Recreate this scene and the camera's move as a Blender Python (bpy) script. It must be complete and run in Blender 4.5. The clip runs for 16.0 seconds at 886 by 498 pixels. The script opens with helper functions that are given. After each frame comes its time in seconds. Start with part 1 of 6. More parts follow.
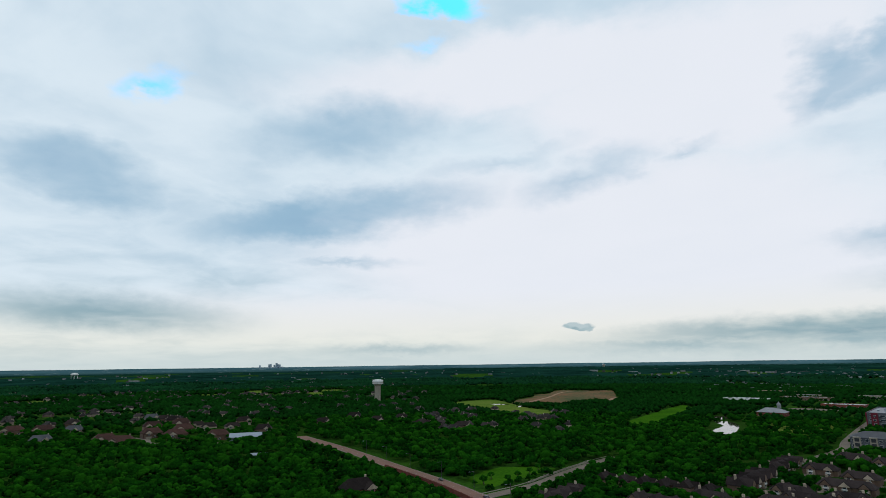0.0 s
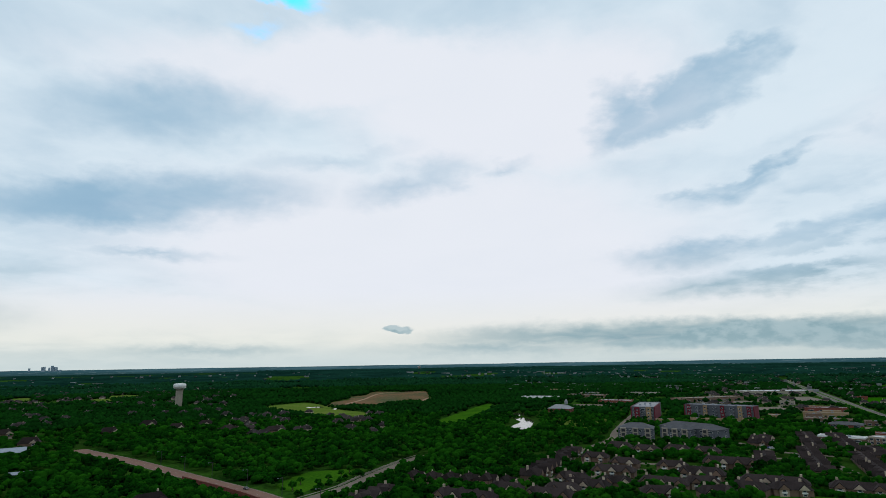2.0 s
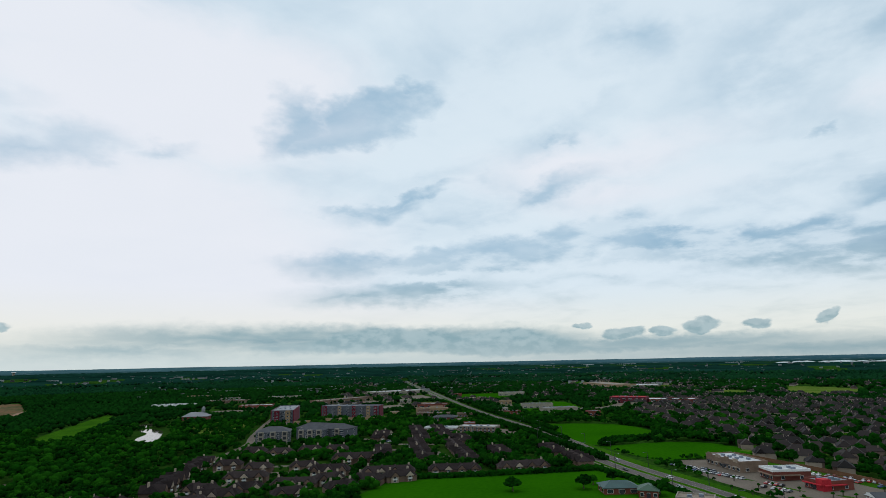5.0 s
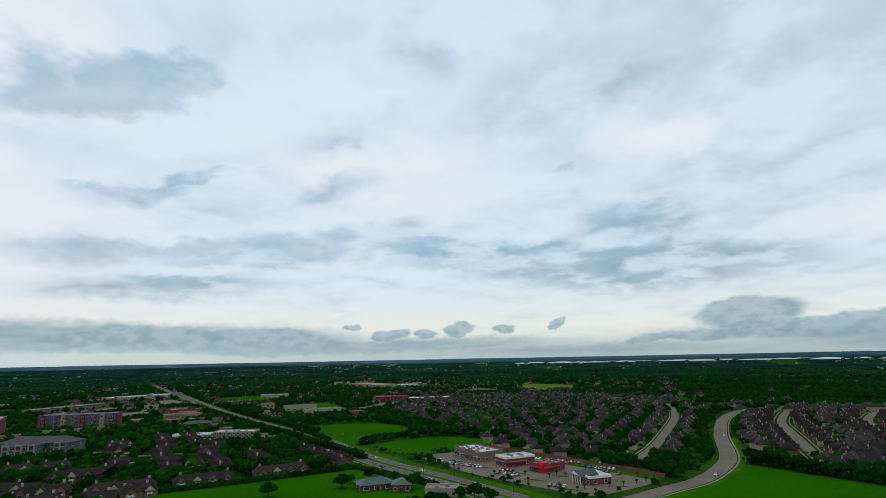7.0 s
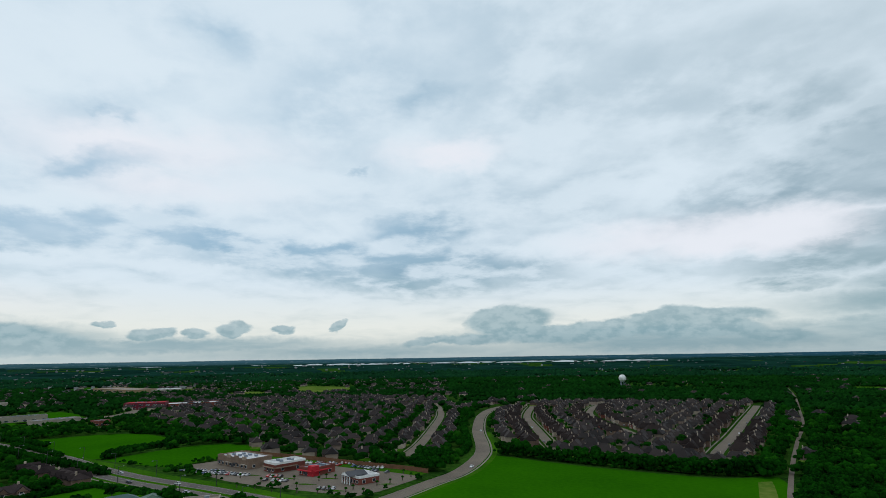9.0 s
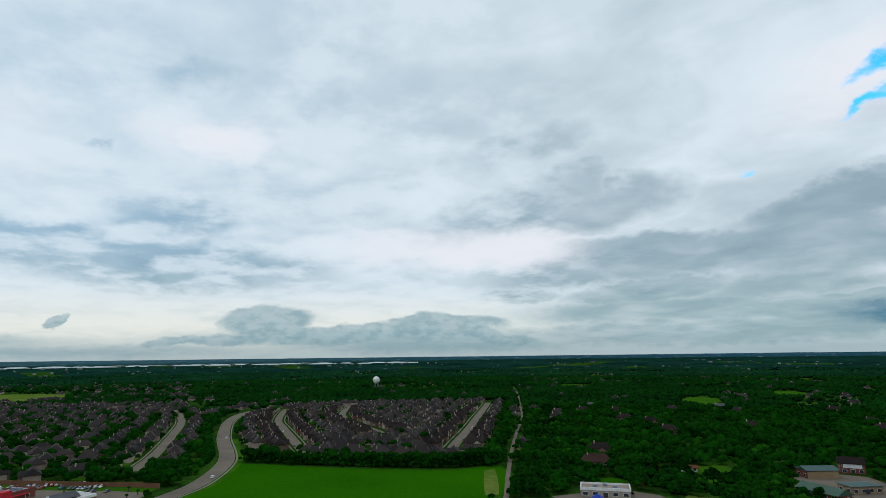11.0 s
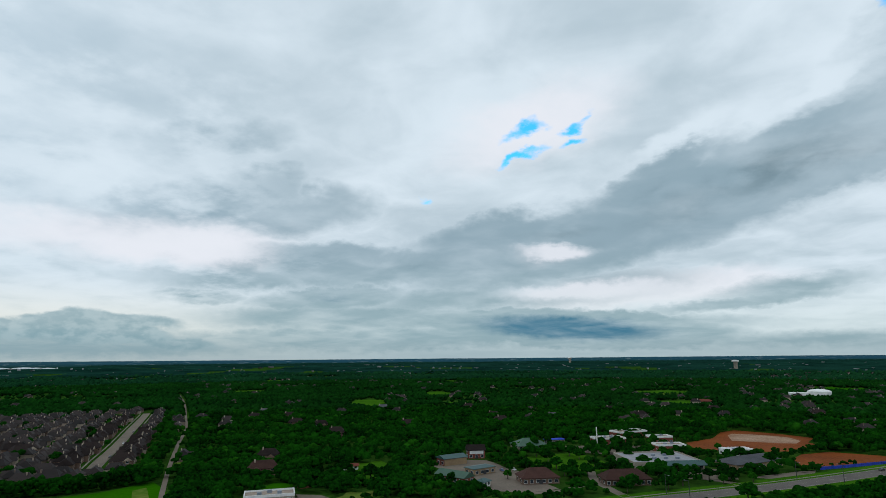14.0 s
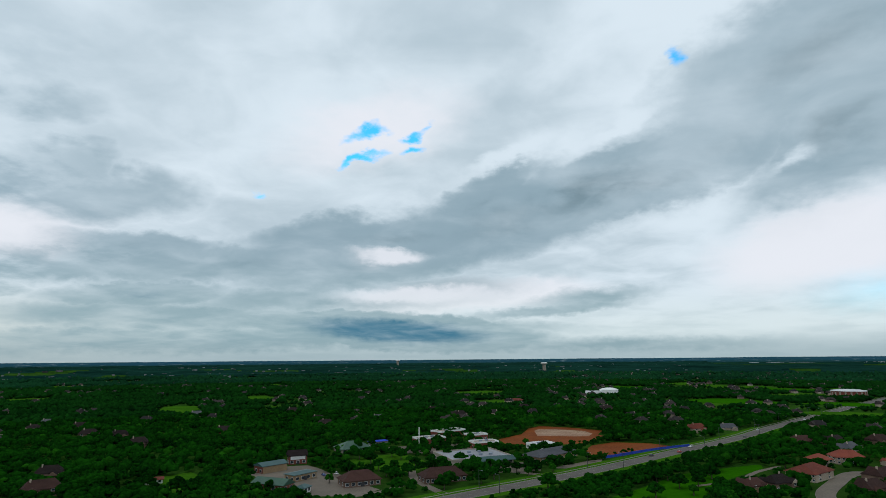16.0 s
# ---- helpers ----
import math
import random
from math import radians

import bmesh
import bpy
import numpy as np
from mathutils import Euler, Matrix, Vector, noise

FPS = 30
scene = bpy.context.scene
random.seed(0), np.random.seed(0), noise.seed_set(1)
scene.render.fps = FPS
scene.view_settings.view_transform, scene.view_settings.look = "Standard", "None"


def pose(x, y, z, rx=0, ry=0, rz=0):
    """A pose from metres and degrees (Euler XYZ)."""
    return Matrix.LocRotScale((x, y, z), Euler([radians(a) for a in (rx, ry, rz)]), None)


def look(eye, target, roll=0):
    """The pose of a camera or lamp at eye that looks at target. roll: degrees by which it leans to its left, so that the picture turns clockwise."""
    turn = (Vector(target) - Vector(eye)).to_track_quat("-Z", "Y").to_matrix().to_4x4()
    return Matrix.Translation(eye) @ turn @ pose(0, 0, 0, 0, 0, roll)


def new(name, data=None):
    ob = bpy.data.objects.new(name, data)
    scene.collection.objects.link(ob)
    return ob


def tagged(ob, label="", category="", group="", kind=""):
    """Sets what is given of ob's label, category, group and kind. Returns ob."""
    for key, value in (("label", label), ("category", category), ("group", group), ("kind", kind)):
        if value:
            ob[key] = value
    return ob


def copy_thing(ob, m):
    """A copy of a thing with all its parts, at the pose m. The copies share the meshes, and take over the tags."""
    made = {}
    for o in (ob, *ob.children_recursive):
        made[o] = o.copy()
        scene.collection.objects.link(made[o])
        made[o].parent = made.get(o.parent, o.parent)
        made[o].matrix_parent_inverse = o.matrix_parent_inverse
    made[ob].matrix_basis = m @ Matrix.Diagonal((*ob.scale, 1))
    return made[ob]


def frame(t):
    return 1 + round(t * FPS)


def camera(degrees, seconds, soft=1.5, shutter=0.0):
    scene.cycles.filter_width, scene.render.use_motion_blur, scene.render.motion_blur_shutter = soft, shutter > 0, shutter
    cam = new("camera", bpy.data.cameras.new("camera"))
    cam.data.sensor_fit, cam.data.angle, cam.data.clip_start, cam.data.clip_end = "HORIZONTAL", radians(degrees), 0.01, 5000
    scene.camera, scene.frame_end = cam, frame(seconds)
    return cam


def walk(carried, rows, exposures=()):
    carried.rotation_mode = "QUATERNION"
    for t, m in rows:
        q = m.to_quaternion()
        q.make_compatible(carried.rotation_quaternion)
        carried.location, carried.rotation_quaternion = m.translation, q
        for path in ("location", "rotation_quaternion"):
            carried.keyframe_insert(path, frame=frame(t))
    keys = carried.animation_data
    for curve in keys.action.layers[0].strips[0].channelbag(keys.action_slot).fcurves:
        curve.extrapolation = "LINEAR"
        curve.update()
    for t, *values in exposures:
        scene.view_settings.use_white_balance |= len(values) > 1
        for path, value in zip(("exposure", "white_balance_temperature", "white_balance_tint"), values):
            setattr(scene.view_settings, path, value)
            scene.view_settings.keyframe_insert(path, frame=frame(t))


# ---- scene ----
EYE = Vector((0.0, 0.0, 75.0))
cam = camera(76.84, 16.0, soft=0.52)


def aim(yaw, pitch, roll):
    y, p = radians(yaw), radians(pitch)
    way = Vector((-math.sin(y) * math.cos(p), math.cos(y) * math.cos(p), math.sin(p)))
    return look(EYE, EYE + way * 100.0, -roll)


# the drone hovers and turns: seconds, yaw, pitch, lean to its right
TURNS = [
    (0.0, 0.0, 11.74, 0.78), (0.5, -4.13, 11.75, 0.82), (1.0, -8.36, 11.74, 0.84), (1.5, -13.10, 11.71, 0.87),
    (2.0, -18.14, 11.68, 0.90), (2.5, -23.33, 11.65, 0.93), (3.0, -28.52, 11.65, 0.96), (3.5, -33.97, 11.64, 1.00),
    (4.0, -40.10, 11.61, 1.05), (6.5, -70.40, 11.25, 1.13), (7.0, -75.72, 11.17, 1.10), (7.5, -81.03, 11.12, 1.07),
    (8.0, -86.46, 11.03, 1.01), (8.5, -92.12, 11.00, 0.96), (9.0, -97.65, 11.01, 0.88), (11.5, -127.65, 10.93, 0.62),
    (12.0, -133.52, 10.97, 0.57), (12.5, -139.21, 10.99, 0.57), (13.0, -144.08, 11.03, 0.53), (13.5, -148.80, 11.08, 0.51),
    (14.0, -153.10, 11.11, 0.48), (14.5, -157.58, 11.15, 0.48), (15.0, -162.13, 11.19, 0.48), (15.5, -166.23, 11.22, 0.47),
    (16.0, -170.20, 11.22, 0.47),
]
walk(cam, [(t, aim(*r)) for t, *r in TURNS])
scene.view_settings.exposure = 0.0

# ---- sky: broken overcast over a clear sky, sun behind the cloud ----
SUN_AZ, SUN_EL = -28.0, 68.0
world = bpy.data.worlds.new("overcast_sky")
scene.world = world
world.use_nodes = True
world.cycles.sampling_method, world.cycles.sample_map_resolution = "MANUAL", 256
WN, WL = world.node_tree.nodes, world.node_tree.links
WN.clear()


def wnode(kind, **settings):
    n = WN.new(kind)
    for key, value in settings.items():
        if key == "operation":
            n.operation = value
        elif key == "vector_type":
            n.vector_type = value
    return n


def put(socket, value):
    if isinstance(value, bpy.types.NodeSocket):
        WL.new(value, socket)
    else:
        socket.default_value = value


def wmath(op, a, b=0.0, c=0.0, clamp=False):
    n = wnode("ShaderNodeMath", operation=op)
    n.use_clamp = clamp
    for s, value in zip(n.inputs, (a, b, c)):
        put(s, value)
    return n.outputs[0]


def wmix(f, a, b):
    n = WN.new("ShaderNodeMix")
    n.data_type = "RGBA"
    put(n.inputs[0], f), put(n.inputs[6], a), put(n.inputs[7], b)
    return n.outputs[2]


def wramp(x, lo, hi, a=0.0, b=1.0):
    n = WN.new("ShaderNodeMapRange")
    n.interpolation_type = "SMOOTHSTEP"
    for s, value in zip(n.inputs, (x, lo, hi, a, b)):
        put(s, value)
    return n.outputs[0]


def wnoise(vec, scale, detail, rough=0.55, dist=0.0):
    n = WN.new("ShaderNodeTexNoise")
    put(n.inputs["Vector"], vec)
    n.inputs["Scale"].default_value, n.inputs["Detail"].default_value = scale, detail
    n.inputs["Roughness"].default_value, n.inputs["Distortion"].default_value = rough, dist
    return n


toward = WN.new("ShaderNodeTexCoord").outputs["Generated"]
split = WN.new("ShaderNodeSeparateXYZ")
WL.new(toward, split.inputs[0])
DX, DY, DZ = split.outputs
# azimuth in degrees, counted from the middle of the sweep so that its seam lies behind it
MID = -84.0
sa, ca = math.sin(radians(MID)), math.cos(radians(MID))
ahead = wmath("ADD", wmath("MULTIPLY", DX, -sa), wmath("MULTIPLY", DY, ca))
aside = wmath("ADD", wmath("MULTIPLY", DX, -ca), wmath("MULTIPLY", DY, -sa))
AZ = wmath("MULTIPLY", wmath("ARCTAN2", aside, ahead), 57.29578)
EL = wmath("MULTIPLY", wmath("ARCSINE", DZ), 57.29578)
# low clouds lie flatter: the cloud deck seen in perspective
deck = WN.new("ShaderNodeCombineXYZ")
low = wmath("ADD", wmath("MAXIMUM", DZ, 0.0), 0.15)
put(deck.inputs[0], wmath("DIVIDE", DX, low)), put(deck.inputs[1], wmath("DIVIDE", DY, low)), put(deck.inputs[2], 0.3)
DECK = deck.outputs[0]
billow = wnoise(DECK, 1.1, 6.0, 0.52, 0.3)
wisp = wnoise(DECK, 3.0, 5.0, 0.52, 0.4)
mottle = wnoise(DECK, 2.9, 6.0, 0.55, 0.0)
sphere_noise = WN.new("ShaderNodeMapping")
put(sphere_noise.inputs["Vector"], toward)
sphere_noise.inputs["Scale"].default_value = (1.0, 1.0, 1.9)
ragged = wnoise(sphere_noise.outputs[0], 5.0, 4.0, 0.5, 0.2)
fray = wnoise(sphere_noise.outputs[0], 17.0, 4.0, 0.55, 0.1)


def centred(n, amount):
    v = WN.new("ShaderNodeVectorMath")
    v.operation = "MULTIPLY_ADD"
    WL.new(n.outputs["Color"], v.inputs[0])
    v.inputs[1].default_value = amount
    v.inputs[2].default_value = [-0.5 * a for a in amount]
    return v.outputs[0]


def vadd(a, b):
    v = WN.new("ShaderNodeVectorMath")
    v.operation = "ADD"
    WL.new(a, v.inputs[0]), WL.new(b, v.inputs[1])
    return v.outputs[0]


plain = WN.new("ShaderNodeCombineXYZ")
put(plain.inputs[0], AZ), put(plain.inputs[1], EL)
# stir less near the horizon, where clouds are far and small
stir = WN.new("ShaderNodeVectorMath")
stir.operation = "SCALE"
WL.new(vadd(centred(ragged, (12.0, 5.0, 0.0)), centred(fray, (5.0, 2.8, 0.0))), stir.inputs[0])
put(stir.inputs["Scale"], wramp(EL, 0.0, 20.0, 0.2, 1.0))
puffs = wnoise(sphere_noise.outputs[0], 46.0, 5.0, 0.6, 0.0)
PLACE = vadd(vadd(plain.outputs[0], stir.outputs[0]), centred(puffs, (1.5, 1.0, 0.0)))
lumpy = wnoise(sphere_noise.outputs[0], 38.0, 4.0, 0.55, 0.0)
HEAPED = vadd(vadd(plain.outputs[0], stir.outputs[0]), centred(lumpy, (1.4, 0.85, 0.0)))
SHADE, OPEN, THIN, HEAP, UNDER, HOLE = [], [], [], [], [], []


def blob(az, el, wide, high, tilt, amount, place=None):
    """A soft oval that fades from its middle to its rim."""
    g = WN.new("ShaderNodeTexGradient")
    g.gradient_type = "SPHERICAL"
    g.texture_mapping.vector_type = "TEXTURE"
    g.texture_mapping.translation = (az - MID, el, 0.0)
    g.texture_mapping.rotation = (0.0, 0.0, radians(tilt))
    g.texture_mapping.scale = (wide * 1.7, high * 1.7, 1.0)
    put(g.inputs[0], place or PLACE)
    return wmath("MULTIPLY", g.outputs["Fac"], amount)


def gather(pile, value):
    """Keeps the strongest so far, so that few values wait at a time."""
    pile[:] = [wmath("MAXIMUM", pile[0], value) if pile else value]


def cloud(*a):
    gather(SHADE, blob(*a))


def heap(az, el, *a):
    gather(HEAP, blob(az, el, *a, HEAPED))
    gather(UNDER, blob(az, el - 0.3, *a, HEAPED))


def gap(*a):
    gather(OPEN, blob(*a))


def hole(*a):
    gather(HOLE, blob(*a))


def thin(*a):
    gather(THIN, blob(*a))


cloud(35.6, 16.8, 7.3, 2.8, 5, 0.6)
cloud(11.1, 23.0, 9.5, 3.0, -5, 0.45)
cloud(11.7, 14.8, 13.0, 2.4, -8, 0.62)
cloud(-14.2, 18.8, 6.3, 1.7, -15, 0.35)
cloud(-24.1, 19.4, 3.6, 0.9, -10, 0.25)
cloud(-4.2, 20.3, 9.0, 1.1, -10, 0.28)
cloud(9.6, 10.1, 6.3, 0.6, -0, 0.3)
cloud(31.5, 5.1, 10.1, 1.7, 3, 0.5)
heap(-13.7, 3.7, 1.7, 0.4, -0, 0.81)
cloud(4.9, 1.5, 9.0, 0.6, -0, 0.35)
cloud(-27.2, 2.2, 9.0, 0.7, -3, 0.4)
cloud(22.9, 28.5, 13.9, 3.4, -5, 0.22)
cloud(-42.8, 23.8, 6.6, 2.2, -15, 0.6)
cloud(-49.4, 25.4, 4.1, 2.0, -30, 0.5)
cloud(-36.5, 23.0, 2.6, 2.8, -30, 0.45)
cloud(-46.3, 15.3, 5.1, 1.4, -10, 0.3)
cloud(-59.7, 10.7, 10.5, 1.9, -8, 0.5)
cloud(-68.8, 11.7, 6.0, 1.7, -12, 0.5)
cloud(-41.9, 9.7, 5.7, 1.6, -0, 0.35)
cloud(-49.0, 7.1, 10.8, 1.4, -3, 0.4)
cloud(-64.2, 16.8, 9.1, 1.5, -15, 0.28)
cloud(-65.8, 22.4, 9.0, 2.4, -20, 0.22)
cloud(-36.4, 2.5, 17.7, 1.2, -0, 0.55)
heap(-58.8, 2.4, 5.2, 0.9, -3, 0.675)
heap(-66.7, 3.4, 1, 0.3, -0, 0.81)
heap(-71, 2.7, 1.8, 0.5, -0, 0.8775)
cloud(-23.4, 1.5, 13.6, 0.8, -0, 0.4)
cloud(-92.0, 9.1, 15.9, 2.3, 3, 0.6)
cloud(-74.0, 31.2, 5.7, 4.6, 30, 0.28)
cloud(-95.0, 13.0, 5.8, 2.1, -0, 0.45)
cloud(-95.1, 25.9, 13.7, 2.8, -10, 0.26)
cloud(-64.8, 21.9, 7.1, 1.6, -5, 0.2)
heap(-70.8, 2.6, 2, 0.5, -0, 0.8775)
heap(-77.5, 2.9, 1.5, 0.7, -5, 0.8775)
heap(-81.9, 2.8, 1.1, 0.5, -0, 0.81)
heap(-87, 3.2, 0.9, 0.5, -20, 0.8775)
heap(-74.2, 2.6, 1.1, 0.5, -0, 0.7425)
heap(-66.5, 3.4, 1.1, 0.4, -0, 0.675)
heap(-104.4, 3.3, 4, 1.3, -5, 0.8775)
heap(-109.3, 2, 6.4, 0.9, -0, 0.81)
heap(-96.7, 1.5, 4.5, 0.5, -5, 0.6)
cloud(-87.7, 0.7, 16.0, 0.7, -0, 0.35)
cloud(-96.9, 15.5, 15.5, 1.6, -5, 0.2)
cloud(-129.9, 14.9, 10.8, 2.7, -10, 0.38)
cloud(-134.3, 16.5, 6.7, 2.3, -20, 0.35)
heap(-122.7, 3.4, 6.1, 0.9, -0, 0.7425)
cloud(-120.1, 1.4, 14.5, 1.1, -0, 0.5)
cloud(-86.5, 28.2, 17.7, 3.6, -10, 0.2)
cloud(-129.7, 6.0, 4.2, 0.8, -0, 0.4)
cloud(-137.2, 14.8, 7.7, 2.4, -5, 0.45)
cloud(-130.6, 21.2, 10.1, 3.1, -10, 0.3)
cloud(-150.6, 9.3, 15.5, 1.9, -5, 0.55)
cloud(-167.3, 10.5, 11.9, 2.7, -10, 0.55)
cloud(-174.5, 15.5, 7.3, 2.8, -25, 0.55)
cloud(-141.8, 6.1, 6.9, 1.1, -3, 0.62)
cloud(-151.3, 2.2, 16.1, 1.2, -0, 0.45)
cloud(-113.3, 1.9, 16.1, 0.9, -0, 0.45)
cloud(-177.1, 14.0, 18.7, 3.7, -12, 0.6)
cloud(-196.8, 19.8, 13.7, 3.8, -18, 0.55)
cloud(-205.5, 16.2, 8.1, 3.8, -25, 0.5)
cloud(-141.3, 10.6, 8.6, 1.4, -0, 0.5)
cloud(-185.3, 6.0, 7.0, 1.0, -5, 0.4)
cloud(-159.5, 8.9, 12.8, 2.3, -5, 0.45)
cloud(-165.3, 3.8, 17.0, 0.9, 3, 0.5)
cloud(-166, 2.7, 11.375, 1.35, 3, 1.1)
cloud(-164.8, 3.1, 10.625, 1.35, 2, 1.1)
cloud(-144.1, 4.1, 13.9, 1.5, 0, 0.5)
cloud(-147.1, 2.1, 21.2, 1.2, 0, 0.5)
cloud(-187.6, 1.3, 15.3, 0.8, 0, 0.35)
cloud(-71.7, 1.5, 16.1, 0.8, 0, 0.45)
cloud(-49.7, 2.3, 16.1, 1.2, 0, 0.55)
cloud(-159.8, 6.4, 16.7, 1.7, -4, 0.45)
cloud(-135.8, 8.2, 11.7, 1.5, -4, 0.45)
cloud(-206.5, 25.5, 13.0, 5.0, -15, 0.7)
cloud(-207.9, 18.5, 7.7, 3.2, -20, 0.7)
cloud(-185.9, 16.3, 12.7, 2.8, -16, 0.75)
cloud(-165.2, 12.4, 14.4, 2.3, -6, 0.6)
heap(-103, 3.6, 3.2, 1.2, -8, 0.9)
heap(-100.5, 1.6, 4.5, 0.6, 0, 0.7)
heap(-107, 1.9, 5, 0.8, 0, 0.8)
heap(-114, 2.6, 4.5, 1, -4, 0.85)
heap(-118.5, 3.2, 3.4, 1.2, -6, 0.9)
heap(-123, 2.2, 5, 1, 0, 0.8)
heap(-58, 1.7, 8, 1.1, 0, 0.85)
heap(-47, 2.2, 8, 1.2, -3, 0.85)
heap(-128, 1.6, 4, 0.7, 0, 0.7)
cloud(-73.7, 11.3, 13.0, 1.1, 3, 0.5)
cloud(-95.3, 9.4, 10.5, 1.3, 0, 0.5)
cloud(-43.7, 10.1, 8.0, 1.1, 0, 0.4)
cloud(-94.5, 13.1, 4.4, 1.3, -3, 0.45)
cloud(-66.0, 22.0, 3.2, 0.9, -5, 0.3)
cloud(-44.2, 15.2, 3.6, 0.7, 0, 0.3)
cloud(-87.3, 18.2, 2.0, 0.6, 0, 0.3)
cloud(-188.9, 16.0, 14.0, 2.4, -14, 0.7)
cloud(-139.8, 8.8, 10.0, 1.1, 2, 0.55)
cloud(-141.4, 6.2, 5.5, 0.7, 0, 0.55)
cloud(-102.4, 9.2, 4.0, 0.9, 5, 0.5)
cloud(-181.2, 4.9, 8.5, 0.7, -4, 0.45)
cloud(-49.3, 16.7, 7.5, 0.8, -14, 0.35)
cloud(-52.9, 11.1, 7.5, 0.9, -10, 0.45)
cloud(-45.8, 6.9, 8.0, 0.6, -4, 0.4)
hole(-129.2, 11.2, 7.5, 1.9, 0, 1)
hole(-164.5, 10.4, 3.4, 0.7, 0, 1)
hole(-167.1, 6.6, 8.0, 0.8, 0, 1)
hole(-202.5, 11.1, 8.0, 2.2, -12, 1)
hole(-187.9, 22.2, 3.6, 0.8, -18, 1)
hole(-176.9, 20.0, 5.5, 1.0, -15, 1)
hole(-202.9, 16.9, 3.2, 0.7, -20, 0.6)
hole(-120.4, 16.7, 1.8, 2.4, 10, 1)
hole(-100.4, 20.3, 3.2, 1.8, 0, 1)
hole(-81.0, 17.4, 6.0, 1.8, 0, 1)
hole(-98.4, 20.4, 4.6, 1.0, -5, 1)
hole(-52.2, 8.6, 5.4, 0.5, -3, 1)
hole(-71.9, 8.4, 4.6, 0.5, 0, 1)
hole(-110.4, 10.8, 6.0, 1.2, -8, 1)
hole(-84.3, 12.1, 2.6, 0.8, 0, 1)
hole(-49.8, 20.8, 6.0, 1.1, -5, 1)
hole(-67.1, 25.9, 3.6, 0.9, 0, 1)
hole(-60.0, 8.9, 4.0, 0.5, 0, 1)
hole(-62.5, 13.8, 5.0, 0.8, -4, 1)
gap(1.2, 35.2, 5.2, 1.0, 12, 1)
gap(29.6, 25.1, 2.9, 1.7, -10, 0.55)
gap(3.1, 32.3, 3.2, 0.7, -0, 0.35)
gap(-161.2, 22.9, 2.0, 0.6, -25, 0.95)
gap(-166.3, 23.6, 1.4, 0.6, -22, 1)
gap(-161.1, 20.4, 2.0, 0.5, -16, 0.95)
gap(-165.8, 21.8, 1.2, 0.4, -15, 0.8)
gap(-151.2, 16.4, 1.2, 0.3, -10, 0.5)
gap(-195.3, 27.8, 0.9, 0.8, -0, 0.7)
gap(-209.0, 5.2, 9.0, 2.8, -0, 0.27)
thin(-15.4, 11.2, 22.2, 7.2, -0, 1)
thin(-7.6, 28.9, 20.8, 3.1, -5, 0.8)
thin(-20.4, 9.4, 17.8, 7.3, -0, 1)
thin(-25.9, 25.3, 15.0, 6.0, -0, 0.9)
thin(-67.8, 19.3, 11.8, 2.3, -5, 0.5)
thin(-97.3, 20.6, 6.3, 1.6, -5, 0.5)
thin(-128.5, 11.0, 7.4, 1.8, -5, 0.9)
thin(-163.9, 10.2, 3.4, 0.9, -3, 0.9)
thin(-170.4, 6.2, 8.5, 1.1, -4, 0.9)
thin(-172.3, 6.5, 10.3, 1.2, -2, 0.9)
thin(-204.7, 9.6, 6.8, 2.9, -10, 0.9)
thin(-132.9, 10.5, 4.2, 1.4, -0, 0.9)
thin(-162.1, 23.1, 9.0, 3.0, -15, 0.6)
thin(-98.2, 20.3, 4.9, 1.2, -0, 0.5)
thin(-123.5, 11.7, 12.4, 1.6, -4, 0.6)
thin(-70.7, 16.0, 9.6, 2.1, -0, 0.4)
thin(4.9, 4.9, 22.8, 2.3, -0, 0.6)
thin(-29.0, 4.8, 26.6, 1.7, -0, 0.6)


bright_side = wramp(AZ, 36.0, 58.0)
shade = wramp(SHADE[0], wmath("MULTIPLY_ADD", bright_side, -0.05, 0.06), wmath("MULTIPLY_ADD", bright_side, 0.13, 0.34))
storm = wramp(SHADE[0], 0.42, 0.85)
opened, thinned = wramp(OPEN[0], 0.10, 0.75), wramp(THIN[0], 0.0, 0.5)
grain = wmath("ADD", wmath("MULTIPLY", billow.outputs["Fac"], 0.6), wmath("MULTIPLY", wisp.outputs["Fac"], 0.4))
base = wmath("MULTIPLY", wramp(grain, 0.40, 0.68), wmath("SUBTRACT", 0.54, wmath("MULTIPLY", thinned, 0.51)))
base = wmath("MULTIPLY", base, wramp(EL, 2.0, 8.0, 0.55, 1.0))
inner = wmath("MULTIPLY", shade, wramp(grain, 0.25, 0.62, 0.45, 1.0))
dark = wmath("MAXIMUM", inner, base, clamp=True)
# a mottled deck with bright breaks over the middle of the sweep
patchy = wmath("MULTIPLY", wmath("MULTIPLY", wramp(AZ, 46.0, 30.0), wramp(AZ, -62.0, -40.0)), wramp(EL, 3.0, 6.5))
breaks = wmath("MULTIPLY", wramp(mottle.outputs["Fac"], 0.44, 0.64), patchy)
dark = wmath("MULTIPLY", dark, wmath("SUBTRACT", 1.0, wmath("MULTIPLY", breaks, 0.75)))
dark = wmath("MULTIPLY", dark, wmath("SUBTRACT", 1.0, wmath("MULTIPLY", wramp(HOLE[0], 0.08, 0.75), 0.85)))
bright_cloud = wmix(thinned, (0.70, 0.808, 0.893, 1), (0.80, 0.835, 0.905, 1))
